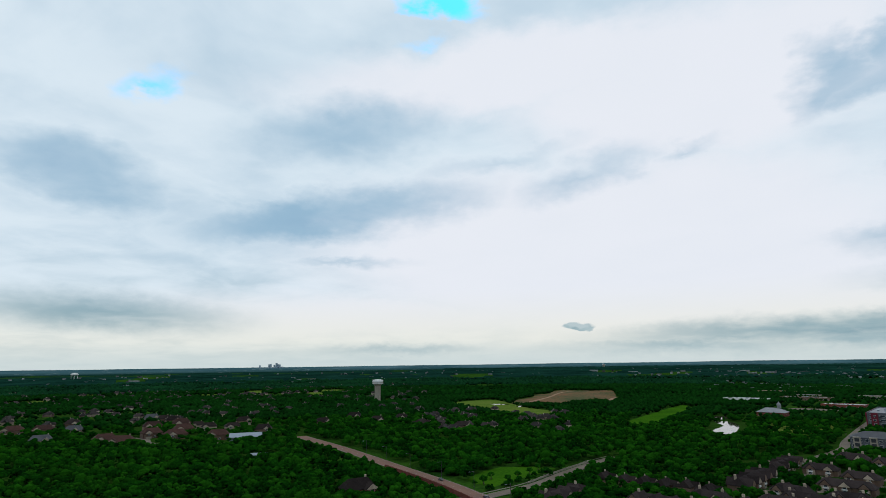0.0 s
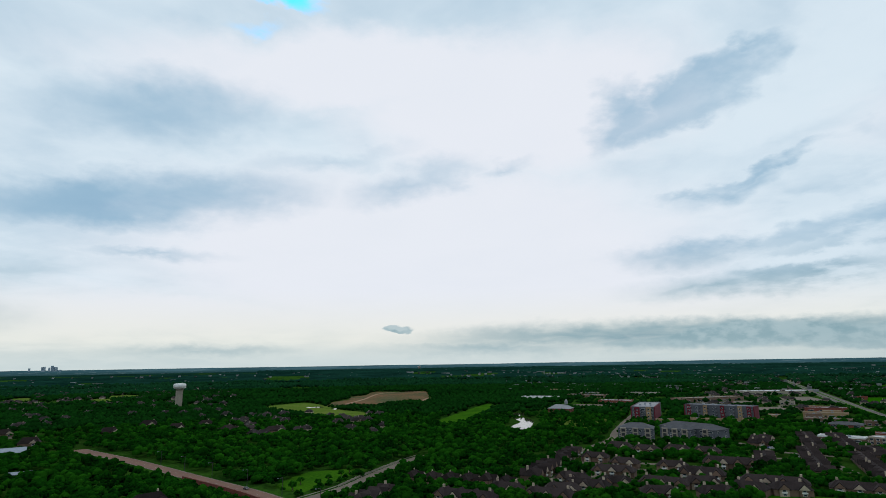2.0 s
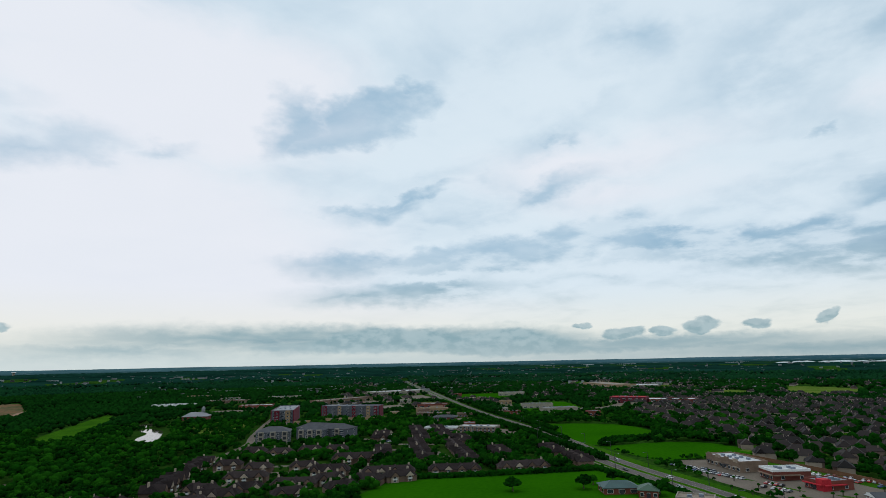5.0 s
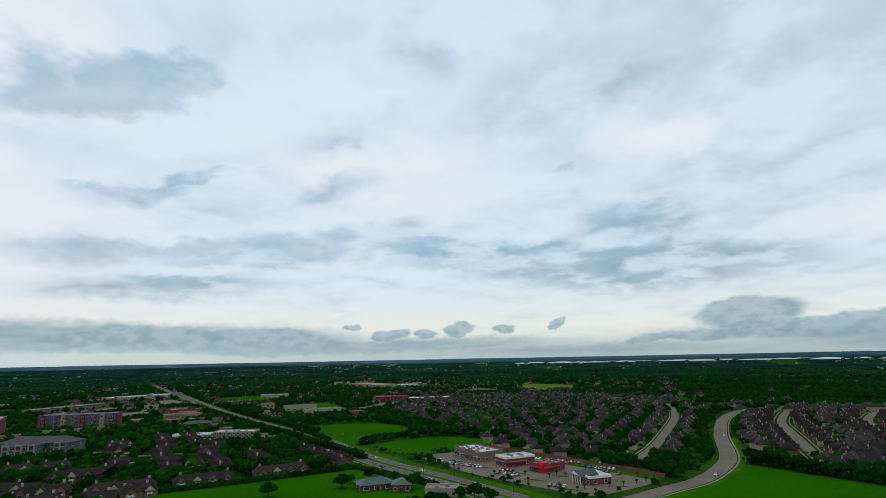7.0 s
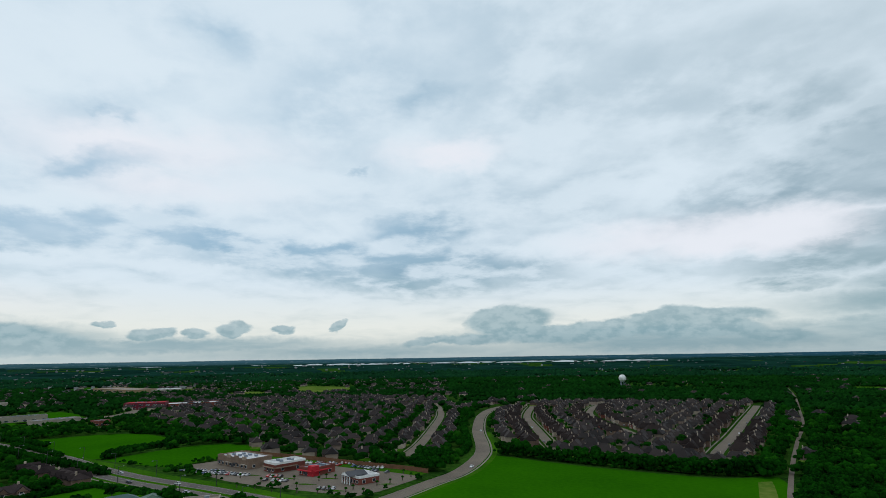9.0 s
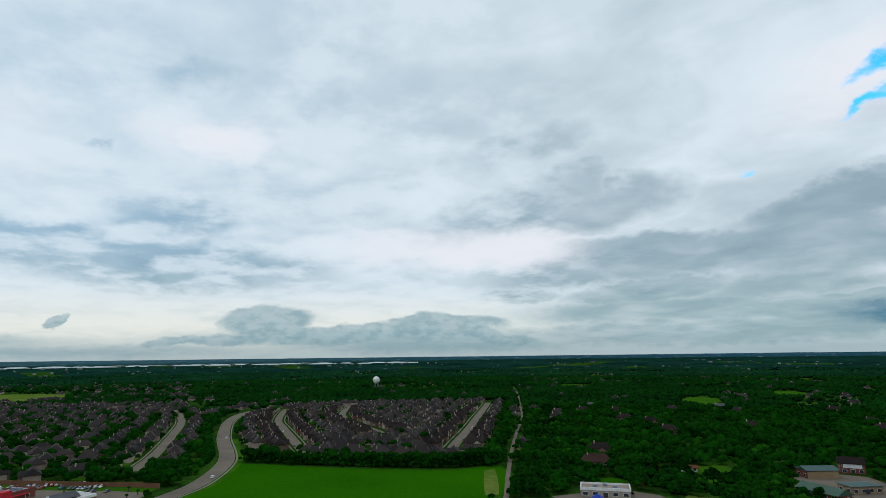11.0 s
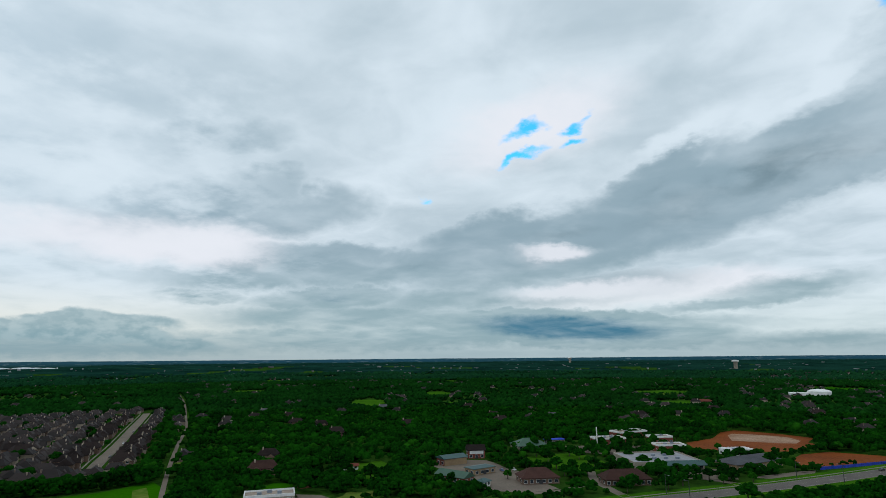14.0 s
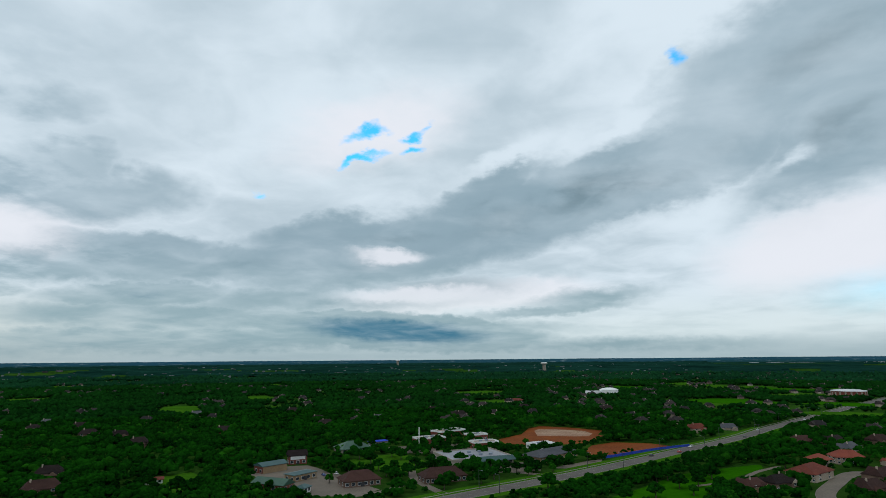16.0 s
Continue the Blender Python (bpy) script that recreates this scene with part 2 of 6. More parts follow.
# horizon: warm and paler through the long air
haze = wramp(EL, 8.0, 2.0)
bright_cloud = wmix(wmath("MULTIPLY", haze, 0.75), bright_cloud, wmix(wramp(AZ, -30.0, -70.0), (0.83, 0.83, 0.74, 1), (0.68, 0.785, 0.80, 1)))
side_tone = wramp(AZ, 10.0, -60.0)
dark_high = wmix(storm, wmix(side_tone, (0.31, 0.485, 0.64, 1), (0.28, 0.395, 0.47, 1)), wmix(side_tone, (0.265, 0.43, 0.60, 1), (0.13, 0.215, 0.265, 1)))
dark_low = wmix(storm, (0.29, 0.42, 0.47, 1), (0.055, 0.19, 0.29, 1))
dark_cloud = wmix(wramp(EL, 12.0, 3.0), dark_high, dark_low)
clouds = wmix(dark, bright_cloud, dark_cloud)
# heaped clouds low over the land: crisp rims, grey blue below
heaped = wramp(HEAP[0], 0.27, 0.44)
heap_body = wmix(wramp(lumpy.outputs["Fac"], 0.36, 0.62), (0.235, 0.375, 0.43, 1), (0.36, 0.49, 0.535, 1))
crest = wramp(wmath("SUBTRACT", HEAP[0], UNDER[0]), 0.02, 0.30)
heap_tone = wmix(wmath("MULTIPLY", crest, 0.28), heap_body, (0.62, 0.70, 0.73, 1))
clouds = wmix(wmath("MULTIPLY", heaped, 0.88), clouds, heap_tone)
low_air = wramp(EL, 2.8, 0.2)
low_tone = wmix(wramp(AZ, 62.0, -20.0), (0.52, 0.63, 0.66, 1), (0.24, 0.35, 0.395, 1))
clouds = wmix(wmath("MULTIPLY", low_air, 0.66), clouds, low_tone)
clear = WN.new("ShaderNodeTexSky")
clear.sky_type, clear.sun_disc = "NISHITA", False
clear.sun_elevation, clear.sun_rotation = radians(SUN_EL), radians(-SUN_AZ)
tint = WN.new("ShaderNodeMix")
tint.data_type, tint.blend_type = "RGBA", "MULTIPLY"
tint.inputs[0].default_value = 1.0
WL.new(clear.outputs[0], tint.inputs[6])
tint.inputs[7].default_value = (0.05, 0.27, 0.34, 1)
torn = wmath("MULTIPLY", opened, wramp(fray.outputs["Fac"], 0.22, 0.42))
seen_sky = wmix(torn, clouds, tint.outputs[2])
back = WN.new("ShaderNodeBackground")
WL.new(seen_sky, back.inputs[0])
back.inputs[1].default_value = 1.0
WL.new(back.outputs[0], WN.new("ShaderNodeOutputWorld").inputs[0])

lamp = bpy.data.lights.new("sun", "SUN")
lamp.energy, lamp.angle, lamp.color = 0.5, radians(25.0), (1.0, 0.96, 0.9)
sun = new("sun", lamp)
y, p = radians(SUN_AZ), radians(SUN_EL)
sun.matrix_world = look((-math.sin(y) * math.cos(p) * 900, math.cos(y) * math.cos(p) * 900, math.sin(p) * 900), (0, 0, 0))

# ---- materials ----
def mat(name, col, col2=None, rough=0.85, scale=0.15, fine=1.6, contrast=0.5, bump=0.0, bump_scale=3.0, metal=0.0, island=0.0, thing=0.0, spec=0.3, layer=1.0):
    """Two colours mixed by a coarse and a fine noise over world metres, with chance per island or per thing on top."""
    m = bpy.data.materials.new(name)
    m.use_nodes = True
    n, l = m.node_tree.nodes, m.node_tree.links
    bsdf = n["Principled BSDF"]
    col2 = col2 or tuple(c * 0.6 for c in col)
    geo = n.new("ShaderNodeNewGeometry")
    big, small = n.new("ShaderNodeTexNoise"), n.new("ShaderNodeTexNoise")
    for tex, s, d in ((big, scale, 4.0), (small, fine, 3.0)):
        place = geo.outputs["Position"]
        if layer != 1.0:
            # belts of trees and fields follow one another up the slope
            turn = n.new("ShaderNodeMapping")
            l.new(place, turn.inputs["Vector"])
            turn.inputs["Scale"].default_value = (1.0, 1.0, layer)
            place = turn.outputs[0]
        l.new(place, tex.inputs["Vector"])
        tex.inputs["Scale"].default_value, tex.inputs["Detail"].default_value = s, d
    add = n.new("ShaderNodeMath")
    add.operation = "ADD"
    l.new(big.outputs["Fac"], add.inputs[0]), l.new(small.outputs["Fac"], add.inputs[1])
    last = add.outputs[0]
    lo, hi = 1.0 - contrast * 0.5, 1.0 + contrast * 0.5
    for amount, source in ((island, geo.outputs["Random Per Island"]), (thing, None)):
        if amount:
            if source is None:
                source = n.new("ShaderNodeObjectInfo").outputs["Random"]
            s = n.new("ShaderNodeMath")
            s.operation = "MULTIPLY_ADD"
            l.new(source, s.inputs[0])
            s.inputs[1].default_value = amount
            l.new(last, s.inputs[2])
            last = s.outputs[0]
            lo, hi = lo + amount * 0.25, hi + amount * 0.75
    ramp = n.new("ShaderNodeMapRange")
    l.new(last, ramp.inputs[0])
    ramp.inputs[1].default_value, ramp.inputs[2].default_value = lo, hi
    mix = n.new("ShaderNodeMix")
    mix.data_type = "RGBA"
    l.new(ramp.outputs[0], mix.inputs[0])
    mix.inputs[6].default_value, mix.inputs[7].default_value = (*col2, 1), (*col, 1)
    l.new(mix.outputs[2], bsdf.inputs["Base Color"])
    bsdf.inputs["Roughness"].default_value, bsdf.inputs["Metallic"].default_value = rough, metal
    bsdf.inputs["Specular IOR Level"].default_value = spec
    if bump:
        t, b = n.new("ShaderNodeTexNoise"), n.new("ShaderNodeBump")
        l.new(geo.outputs["Position"], t.inputs["Vector"])
        t.inputs["Scale"].default_value, t.inputs["Detail"].default_value = bump_scale, 3.0
        l.new(t.outputs["Fac"], b.inputs["Height"])
        b.inputs["Strength"].default_value, b.inputs["Distance"].default_value = bump, 0.5
        l.new(b.outputs[0], bsdf.inputs["Normal"])
    return m


M_GROUND = mat("woodland_ground", (0.030, 0.085, 0.010), (0.006, 0.024, 0.004), scale=0.02, fine=0.3, spec=0.0)
M_LAWN = mat("mown_grass", (0.040, 0.120, 0.006), (0.020, 0.075, 0.005), scale=0.03, fine=0.5, bump=0.3, spec=0.0)
M_MEADOW = mat("meadow_grass", (0.022, 0.112, 0.0015), (0.013, 0.078, 0.0015), scale=0.018, fine=0.35, contrast=0.7, bump=0.5, spec=0.0)
M_YARD = mat("garden_grass", (0.024, 0.066, 0.008), (0.010, 0.030, 0.005), scale=0.06, fine=0.4, contrast=0.8, spec=0.0)
M_DRY = mat("dry_meadow", (0.115, 0.150, 0.030), (0.050, 0.110, 0.012), scale=0.02, fine=0.2, spec=0.0)
M_EARTH = mat("bare_earth", (0.15, 0.072, 0.030), (0.026, 0.052, 0.010), scale=0.012, fine=0.12, contrast=0.35, spec=0.05)
M_RED_EARTH = mat("red_clay", (0.20, 0.054, 0.011), (0.11, 0.028, 0.006), scale=0.03, fine=0.4, spec=0.05)
M_PALE_EARTH = mat("pale_gravel", (0.33, 0.225, 0.155), (0.19, 0.10, 0.06), scale=0.05, fine=0.5, spec=0.05)
M_CONCRETE = mat("concrete_paving", (0.165, 0.135, 0.105), (0.105, 0.085, 0.068), scale=0.05, fine=0.9, spec=0.1)
M_KERB = mat("concrete_kerb", (0.21, 0.185, 0.155), (0.15, 0.13, 0.11), scale=0.1, fine=1.5, spec=0.1)
M_ASPHALT = mat("worn_asphalt", (0.118, 0.104, 0.092), (0.075, 0.066, 0.06), scale=0.06, fine=0.9, spec=0.1)
M_BRICKROAD = mat("brick_red_paving", (0.1875, 0.1013, 0.075), (0.1425, 0.0825, 0.06375), scale=0.06, fine=0.9, spec=0.1)
M_MARK = mat("road_paint", (0.30, 0.28, 0.25), (0.2, 0.19, 0.17), scale=0.3, fine=2.0)
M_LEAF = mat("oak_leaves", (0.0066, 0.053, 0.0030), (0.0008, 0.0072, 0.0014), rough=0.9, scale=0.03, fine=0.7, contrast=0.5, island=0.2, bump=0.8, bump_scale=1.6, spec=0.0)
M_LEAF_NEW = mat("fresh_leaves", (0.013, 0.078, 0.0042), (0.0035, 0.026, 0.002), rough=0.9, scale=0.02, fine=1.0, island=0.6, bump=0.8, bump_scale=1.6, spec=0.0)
# distance haze is painted into the horizon leaves as a bluer green
M_LEAF_HORIZON = mat("hazed_horizon_leaves", (0.0085, 0.040, 0.028), (0.0025, 0.0148, 0.0112), rough=0.95, scale=0.004, fine=0.012, contrast=0.5, spec=0.0, layer=26.0)
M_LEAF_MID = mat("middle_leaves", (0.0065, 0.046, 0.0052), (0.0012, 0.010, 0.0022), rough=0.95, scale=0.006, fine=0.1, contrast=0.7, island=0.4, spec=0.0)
# a weaker tint of the same painted haze in the far leaves
M_LEAF_FAR = mat("hazed_far_leaves", (0.0085, 0.050, 0.017), (0.0025, 0.017, 0.0075), rough=0.95, scale=0.004, fine=0.035, contrast=0.6, bump=0.6, bump_scale=0.2, spec=0.0)
# the sky's reflection is put into the lake's pale base colour
M_LAKE = mat("rippled_lake_sky_sheen", (0.42, 0.47, 0.49), (0.30, 0.35, 0.37), rough=0.35, scale=0.003, fine=0.02, bump=1.0, bump_scale=0.5, spec=0.5)
M_BARK = mat("bark", (0.09, 0.07, 0.05), scale=0.5, fine=4.0)
M_SHINGLE = mat("asphalt_shingles", (0.027, 0.0190, 0.0172), (0.0078, 0.0057, 0.0055), scale=0.2, fine=2.5, thing=0.7, contrast=0.8, bump=0.4, bump_scale=2.0, spec=0.08)
M_SHINGLE_BROWN = mat("brown_shingles", (0.044, 0.033, 0.032), (0.0125, 0.0095, 0.0098), scale=0.2, fine=2.5, thing=0.7, contrast=0.8, bump=0.4, bump_scale=2.0, spec=0.05)
M_SHINGLE_RED = mat("reddish_shingles", (0.062, 0.030, 0.024), (0.026, 0.014, 0.012), scale=0.2, fine=2.5, thing=0.6, bump=0.4, spec=0.08)
M_TILE_RED = mat("red_clay_tiles", (0.21, 0.055, 0.036), (0.10, 0.030, 0.021), scale=0.2, fine=2.5, thing=0.6, bump=0.4, spec=0.08)
M_SHINGLE_GREY = mat("slate_grey_shingles", (0.085, 0.088, 0.096), (0.05, 0.052, 0.058), scale=0.2, fine=2.5, thing=0.3, spec=0.1)
M_BRICK = mat("brown_brick", (0.21, 0.132, 0.094), (0.085, 0.052, 0.038), scale=0.3, fine=3.0, thing=0.7, contrast=0.8)
M_BRICK_RED = mat("red_brick", (0.20, 0.055, 0.038), (0.13, 0.036, 0.026), scale=0.3, fine=3.0, thing=0.4)
M_STONE = mat("cream_limestone", (0.46, 0.375, 0.285), (0.26, 0.20, 0.15), scale=0.3, fine=2.5, thing=0.4)
M_WHITE = mat("white_paint", (0.74, 0.74, 0.72), (0.58, 0.58, 0.56), scale=0.2, fine=2.0, rough=0.6)
M_STUCCO = mat("tan_stucco", (0.32, 0.22, 0.12), (0.24, 0.16, 0.09), scale=0.2, fine=2.0)
M_CREAM = mat("cream_render", (0.33, 0.29, 0.235), (0.25, 0.215, 0.17), scale=0.2, fine=2.0)
M_MAROON = mat("maroon_panel", (0.16, 0.02, 0.034), (0.11, 0.014, 0.024), scale=0.2, fine=2.0)
M_RED = mat("red_canvas", (0.50, 0.022, 0.035), (0.36, 0.016, 0.024), scale=0.4, fine=2.0)
M_SLATEBLUE = mat("grey_blue_panel", (0.115, 0.12, 0.14), (0.07, 0.075, 0.09), scale=0.2, fine=2.0)
M_ROOF_WHITE = mat("white_roof_membrane", (0.58, 0.58, 0.58), (0.36, 0.36, 0.37), scale=0.08, fine=0.8)
M_ROOF_GREY = mat("grey_gravel_roof", (0.27, 0.275, 0.29), (0.18, 0.18, 0.195), scale=0.08, fine=0.8)
M_ROOF_TAN = mat("tan_roof", (0.28, 0.224, 0.175), (0.196, 0.154, 0.119), scale=0.08, fine=0.8)
M_TEAL = mat("teal_metal_roof", (0.026, 0.075, 0.072), (0.018, 0.052, 0.050), rough=0.5, scale=0.2, fine=1.5)
M_SAGE = mat("sage_metal_roof", (0.032, 0.085, 0.052), (0.022, 0.060, 0.038), rough=0.5, scale=0.2, fine=1.5)
M_BLUE = mat("blue_tarpaulin", (0.02, 0.06, 0.45), (0.012, 0.03, 0.25), scale=0.4, fine=2.0)
M_STEEL = mat("galvanised_steel", (0.24, 0.28, 0.33), (0.16, 0.19, 0.23), rough=0.45, scale=0.2, fine=1.0, metal=0.3)
M_WOOD = mat("cedar_fence", (0.20, 0.09, 0.045), (0.12, 0.055, 0.03), scale=0.2, fine=2.0)
M_DARK = mat("dark_metal", (0.04, 0.04, 0.045), scale=0.4, fine=2.0, rough=0.5)
# pale blue air haze is part of the city towers' base colour
M_FARTOWN = mat("hazed_far_buildings", (0.34, 0.42, 0.48), (0.22, 0.29, 0.35), scale=0.01, fine=0.05, island=0.5)


def clear_mat(name, col, rough, metal=0.0):
    m = bpy.data.materials.new(name)
    m.use_nodes = True
    b = m.node_tree.nodes["Principled BSDF"]
    b.inputs["Base Color"].default_value, b.inputs["Roughness"].default_value, b.inputs["Metallic"].default_value = (*col, 1), rough, metal
    return m


M_GLASS = clear_mat("window_glass", (0.03, 0.04, 0.05), 0.08)
M_TYRE = clear_mat("tyre_rubber", (0.02, 0.02, 0.02), 0.8)
M_WATER = clear_mat("still_water", (0.05, 0.05, 0.03), 0.06)
PAINTS = [clear_mat("car_paint_" + n, c, 0.3) for n, c in (("white", (0.7, 0.7, 0.7)), ("silver", (0.4, 0.41, 0.43)), ("black", (0.02, 0.02, 0.025)),
          ("red", (0.4, 0.02, 0.02)), ("blue", (0.04, 0.07, 0.2)), ("grey", (0.12, 0.12, 0.13)))]

# ---- building tools ----
rng = np.random.default_rng(7)


def part(name, bm, material, parent=None, label="", m=None):
    """Links a bmesh as one mesh object under a thing or a part."""
    me = bpy.data.meshes.new(name)
    bm.to_mesh(me)
    bm.free()
    me.materials.append(material)
    ob = new(name, me)
    if parent:
        ob.parent = parent
    if m is not None:
        ob.matrix_basis = m
    if label:
        ob["label"] = label
    return ob


def root(name, m, label, category, group="", kind=""):
    ob = new(name)
    ob.empty_display_size = 1.0
    ob.matrix_basis = m
    return tagged(ob, label, category, group, kind)


def box(bm, x0, x1, y0, y1, z0, z1):
    v = [bm.verts.new((x, y, z)) for z in (z0, z1) for x, y in ((x0, y0), (x1, y0), (x1, y1), (x0, y1))]
    for f in ((3, 2, 1, 0), (4, 5, 6, 7), (0, 1, 5, 4), (1, 2, 6, 5), (2, 3, 7, 6), (3, 0, 4, 7)):
        bm.faces.new([v[i] for i in f])
    return bm


def boxes(*rows):
    bm = bmesh.new()
    for r in rows:
        box(bm, *r)
    return bm


def hip(bm, x0, x1, y0, y1, z, rise, inset, over=0.5, thick=0.25):
    """A hip roof over a rectangle with its ridge along x; inset 0 makes gables."""
    x0, x1, y0, y1 = x0 - over, x1 + over, y0 - over, y1 + over
    ym = (y0 + y1) / 2
    low = [bm.verts.new(p) for p in ((x0, y0, z - thick), (x1, y0, z - thick), (x1, y1, z - thick), (x0, y1, z - thick))]
    e = [bm.verts.new(p) for p in ((x0, y0, z), (x1, y0, z), (x1, y1, z), (x0, y1, z))]
    a, b = bm.verts.new((x0 + inset, ym, z + rise)), bm.verts.new((x1 - inset, ym, z + rise))
    for f in ((e[0], e[1], b, a), (e[2], e[3], a, b), (e[1], e[2], b), (e[3], e[0], a), low[::-1]):
        bm.faces.new(f)
    for i in range(4):
        j = (i + 1) % 4
        bm.faces.new((low[i], low[j], e[j], e[i]))
    return bm


def hip_y(bm, x0, x1, y0, y1, z, rise, inset, over=0.5, thick=0.25):
    """The same with its ridge along y."""
    start = len(bm.verts)
    hip(bm, y0, y1, -x1, -x0, z, rise, inset, over, thick)
    bm.verts.ensure_lookup_table()
    for v in bm.verts[start:]:
        v.co = Vector((-v.co.y, v.co.x, v.co.z))
    return bm


def tube(bm, profile, sides=16, cx=0.0, cy=0.0, flute=0.0):
    """A turned body from rows of (radius, z)."""
    rings = []
    for r, z in profile:
        ring = []
        for i in range(sides):
            k = r * (1 - flute * (i % 2))
            ring.append(bm.verts.new((cx + k * math.cos(2 * math.pi * i / sides), cy + k * math.sin(2 * math.pi * i / sides), z)))
        rings.append(ring)
    for a, b in zip(rings, rings[1:]):
        for i in range(sides):
            j = (i + 1) % sides
            bm.faces.new((a[i], a[j], b[j], b[i]))
    bm.faces.new(rings[0][::-1]), bm.faces.new(rings[-1])
    return bm


def rise_at(r):
    """Level land, then a long slope up to a plain with a lake, then the last rise to the horizon."""
    r = np.asarray(r, float)
    s, t = np.clip((r - 2400.0) / 900.0, 0, 1), np.clip((r - 4650.0) / 290.0, 0, 1)
    return 39.0 * s * s * (3 - 2 * s) + 2.0 * np.clip((r - 3300.0) / 1350.0, 0, 1) + 33.6 * t


def smooth(points, step=10.0):
    """A round line through a few points (Catmull-Rom), about one point a step."""
    p = [Vector((*q, 0)) for q in points]
    p = [2 * p[0] - p[1], *p, 2 * p[-1] - p[-2]]
    out = []
    for a, b, c, d in zip(p, p[1:], p[2:], p[3:]):
        n = max(1, int((c - b).length / step))
        for i in range(n):
            t = i / n
            out.append(0.5 * (2 * b + (c - a) * t + (2 * a - 5 * b + 4 * c - d) * t * t + (3 * b - 3 * c + d - a) * t ** 3))
    return out + [p[-2]]


def side(line, off):
    """The line moved sideways; plus is to its left."""
    out = []
    for i, q in enumerate(line):
        d = (line[min(i + 1, len(line) - 1)] - line[max(i - 1, 0)]).normalized()
        out.append(q + Vector((-d.y, d.x, 0)) * off)
    return out


def ribbon(bm, line, a, b, z0, z1):
    """A band along a line from offset a to b, as a slab from z0 up to z1."""
    la, lb = side(line, a), side(line, b)
    rows = [[bm.verts.new((q.x, q.y, z)) for q, z in ((p, z0), (p, z1), (r, z1), (r, z0))] for p, r in zip(la, lb)]
    for u, w in zip(rows, rows[1:]):
        for i in range(3):
            bm.faces.new((u[i], u[i + 1], w[i + 1], w[i]))
    for r in (rows[0], rows[-1]):
        bm.faces.new(r)
    bmesh.ops.recalc_face_normals(bm, faces=bm.faces)
    return bm


POLYS, LINES, SPOTS = [], [], []


def inside(pts, poly):
    hit = np.zeros(len(pts), bool)
    q = np.array(poly, float)
    box_in = ((pts >= q.min(0)) & (pts <= q.max(0))).all(1)
    x, y = pts[box_in, 0], pts[box_in, 1]
    if not len(x):
        return hit
    sub = np.zeros(len(x), bool)
    for (x0, y0), (x1, y1) in zip(poly, [*poly[1:], poly[0]]):
        cross = (y0 > y) != (y1 > y)
        sub ^= cross & (x < (x1 - x0) * (y - y0) / ((y1 - y0) or 1e-9) + x0)
    hit[box_in] = sub
    return hit


def near_line(pts, line, w):
    q = np.array([p[:2] for p in line], float)
    q = np.concatenate([q[:-1:3], q[-1:]])
    hit = np.zeros(len(pts), bool)
    box_in = ((pts >= q.min(0) - w) & (pts <= q.max(0) + w)).all(1)
    if not box_in.any():
        return hit
    a, d, p = q[:-1], np.diff(q, axis=0), pts[box_in]
    sub = np.zeros(len(p), bool)
    for i in range(0, len(p), 4000):
        g = p[i:i + 4000, None, :] - a[None]
        t = np.clip((g * d[None]).sum(-1) / np.maximum((d * d).sum(-1), 1e-9), 0, 1)
        g = g - t[..., None] * d[None]
        sub[i:i + 4000] = ((g * g).sum(-1) < w * w).any(1)
    hit[box_in] = sub
    return hit


def free(pts, margin=0.0, spots=True):
    """Which places hold no field, road, yard or building."""
    ok = np.ones(len(pts), bool)
    for poly in POLYS:
        ok &= ~inside(pts, poly)
    for line, w in LINES:
        ok &= ~near_line(pts, line, w + margin)
    if spots and SPOTS:
        s = np.array(SPOTS)
        for i in range(0, len(pts), 1000):
            q = pts[i:i + 1000]
            t = s[((s[:, :2] > q.min(0) - 30) & (s[:, :2] < q.max(0) + 30)).all(1)]
            ok[i:i + 1000] &= ~((np.hypot(q[:, None, 0] - t[None, :, 0], q[:, None, 1] - t[None, :, 1]) < t[None, :, 2] + margin).any(1))
    return ok


def bearing(pts):
    """Degrees to the left of the middle of the sweep."""
    a = np.degrees(np.arctan2(-pts[:, 0], pts[:, 1])) - MID
    return (a + 180) % 360 - 180


def mesh_of(name, verts, faces, material):
    """A mesh of triangles or quads straight from arrays."""
    me = bpy.data.meshes.new(name)
    k = faces.shape[1]
    me.vertices.add(len(verts)), me.loops.add(faces.size), me.polygons.add(len(faces))
    me.vertices.foreach_set("co", verts.astype(np.float32).ravel())
    me.loops.foreach_set("vertex_index", faces.astype(np.int32).ravel())
    me.polygons.foreach_set("loop_start", np.arange(0, faces.size, k, dtype=np.int32))
    me.update(calc_edges=True)
    me.materials.append(material)
    return me


def ico():
    bm = bmesh.new()
    bmesh.ops.create_icosphere(bm, subdivisions=1, radius=1.0)
    v = np.array([q.co[:] for q in bm.verts])
    # the shaded underside of a clump never shows
    f = np.array([[q.index for q in p.verts] for p in bm.faces if p.calc_center_median().z > -0.55])
    bm.free()
    return v, f


ICO_V, ICO_F = ico()


OCTA_V = np.array([(1, 0, 0), (-1, 0, 0), (0, 1, 0), (0, -1, 0), (0, 0, 1), (0, 0, -1)], float)
OCTA_F = np.array([(0, 2, 4), (2, 1, 4), (1, 3, 4), (3, 0, 4), (2, 0, 5), (1, 2, 5), (3, 1, 5), (0, 3, 5)])


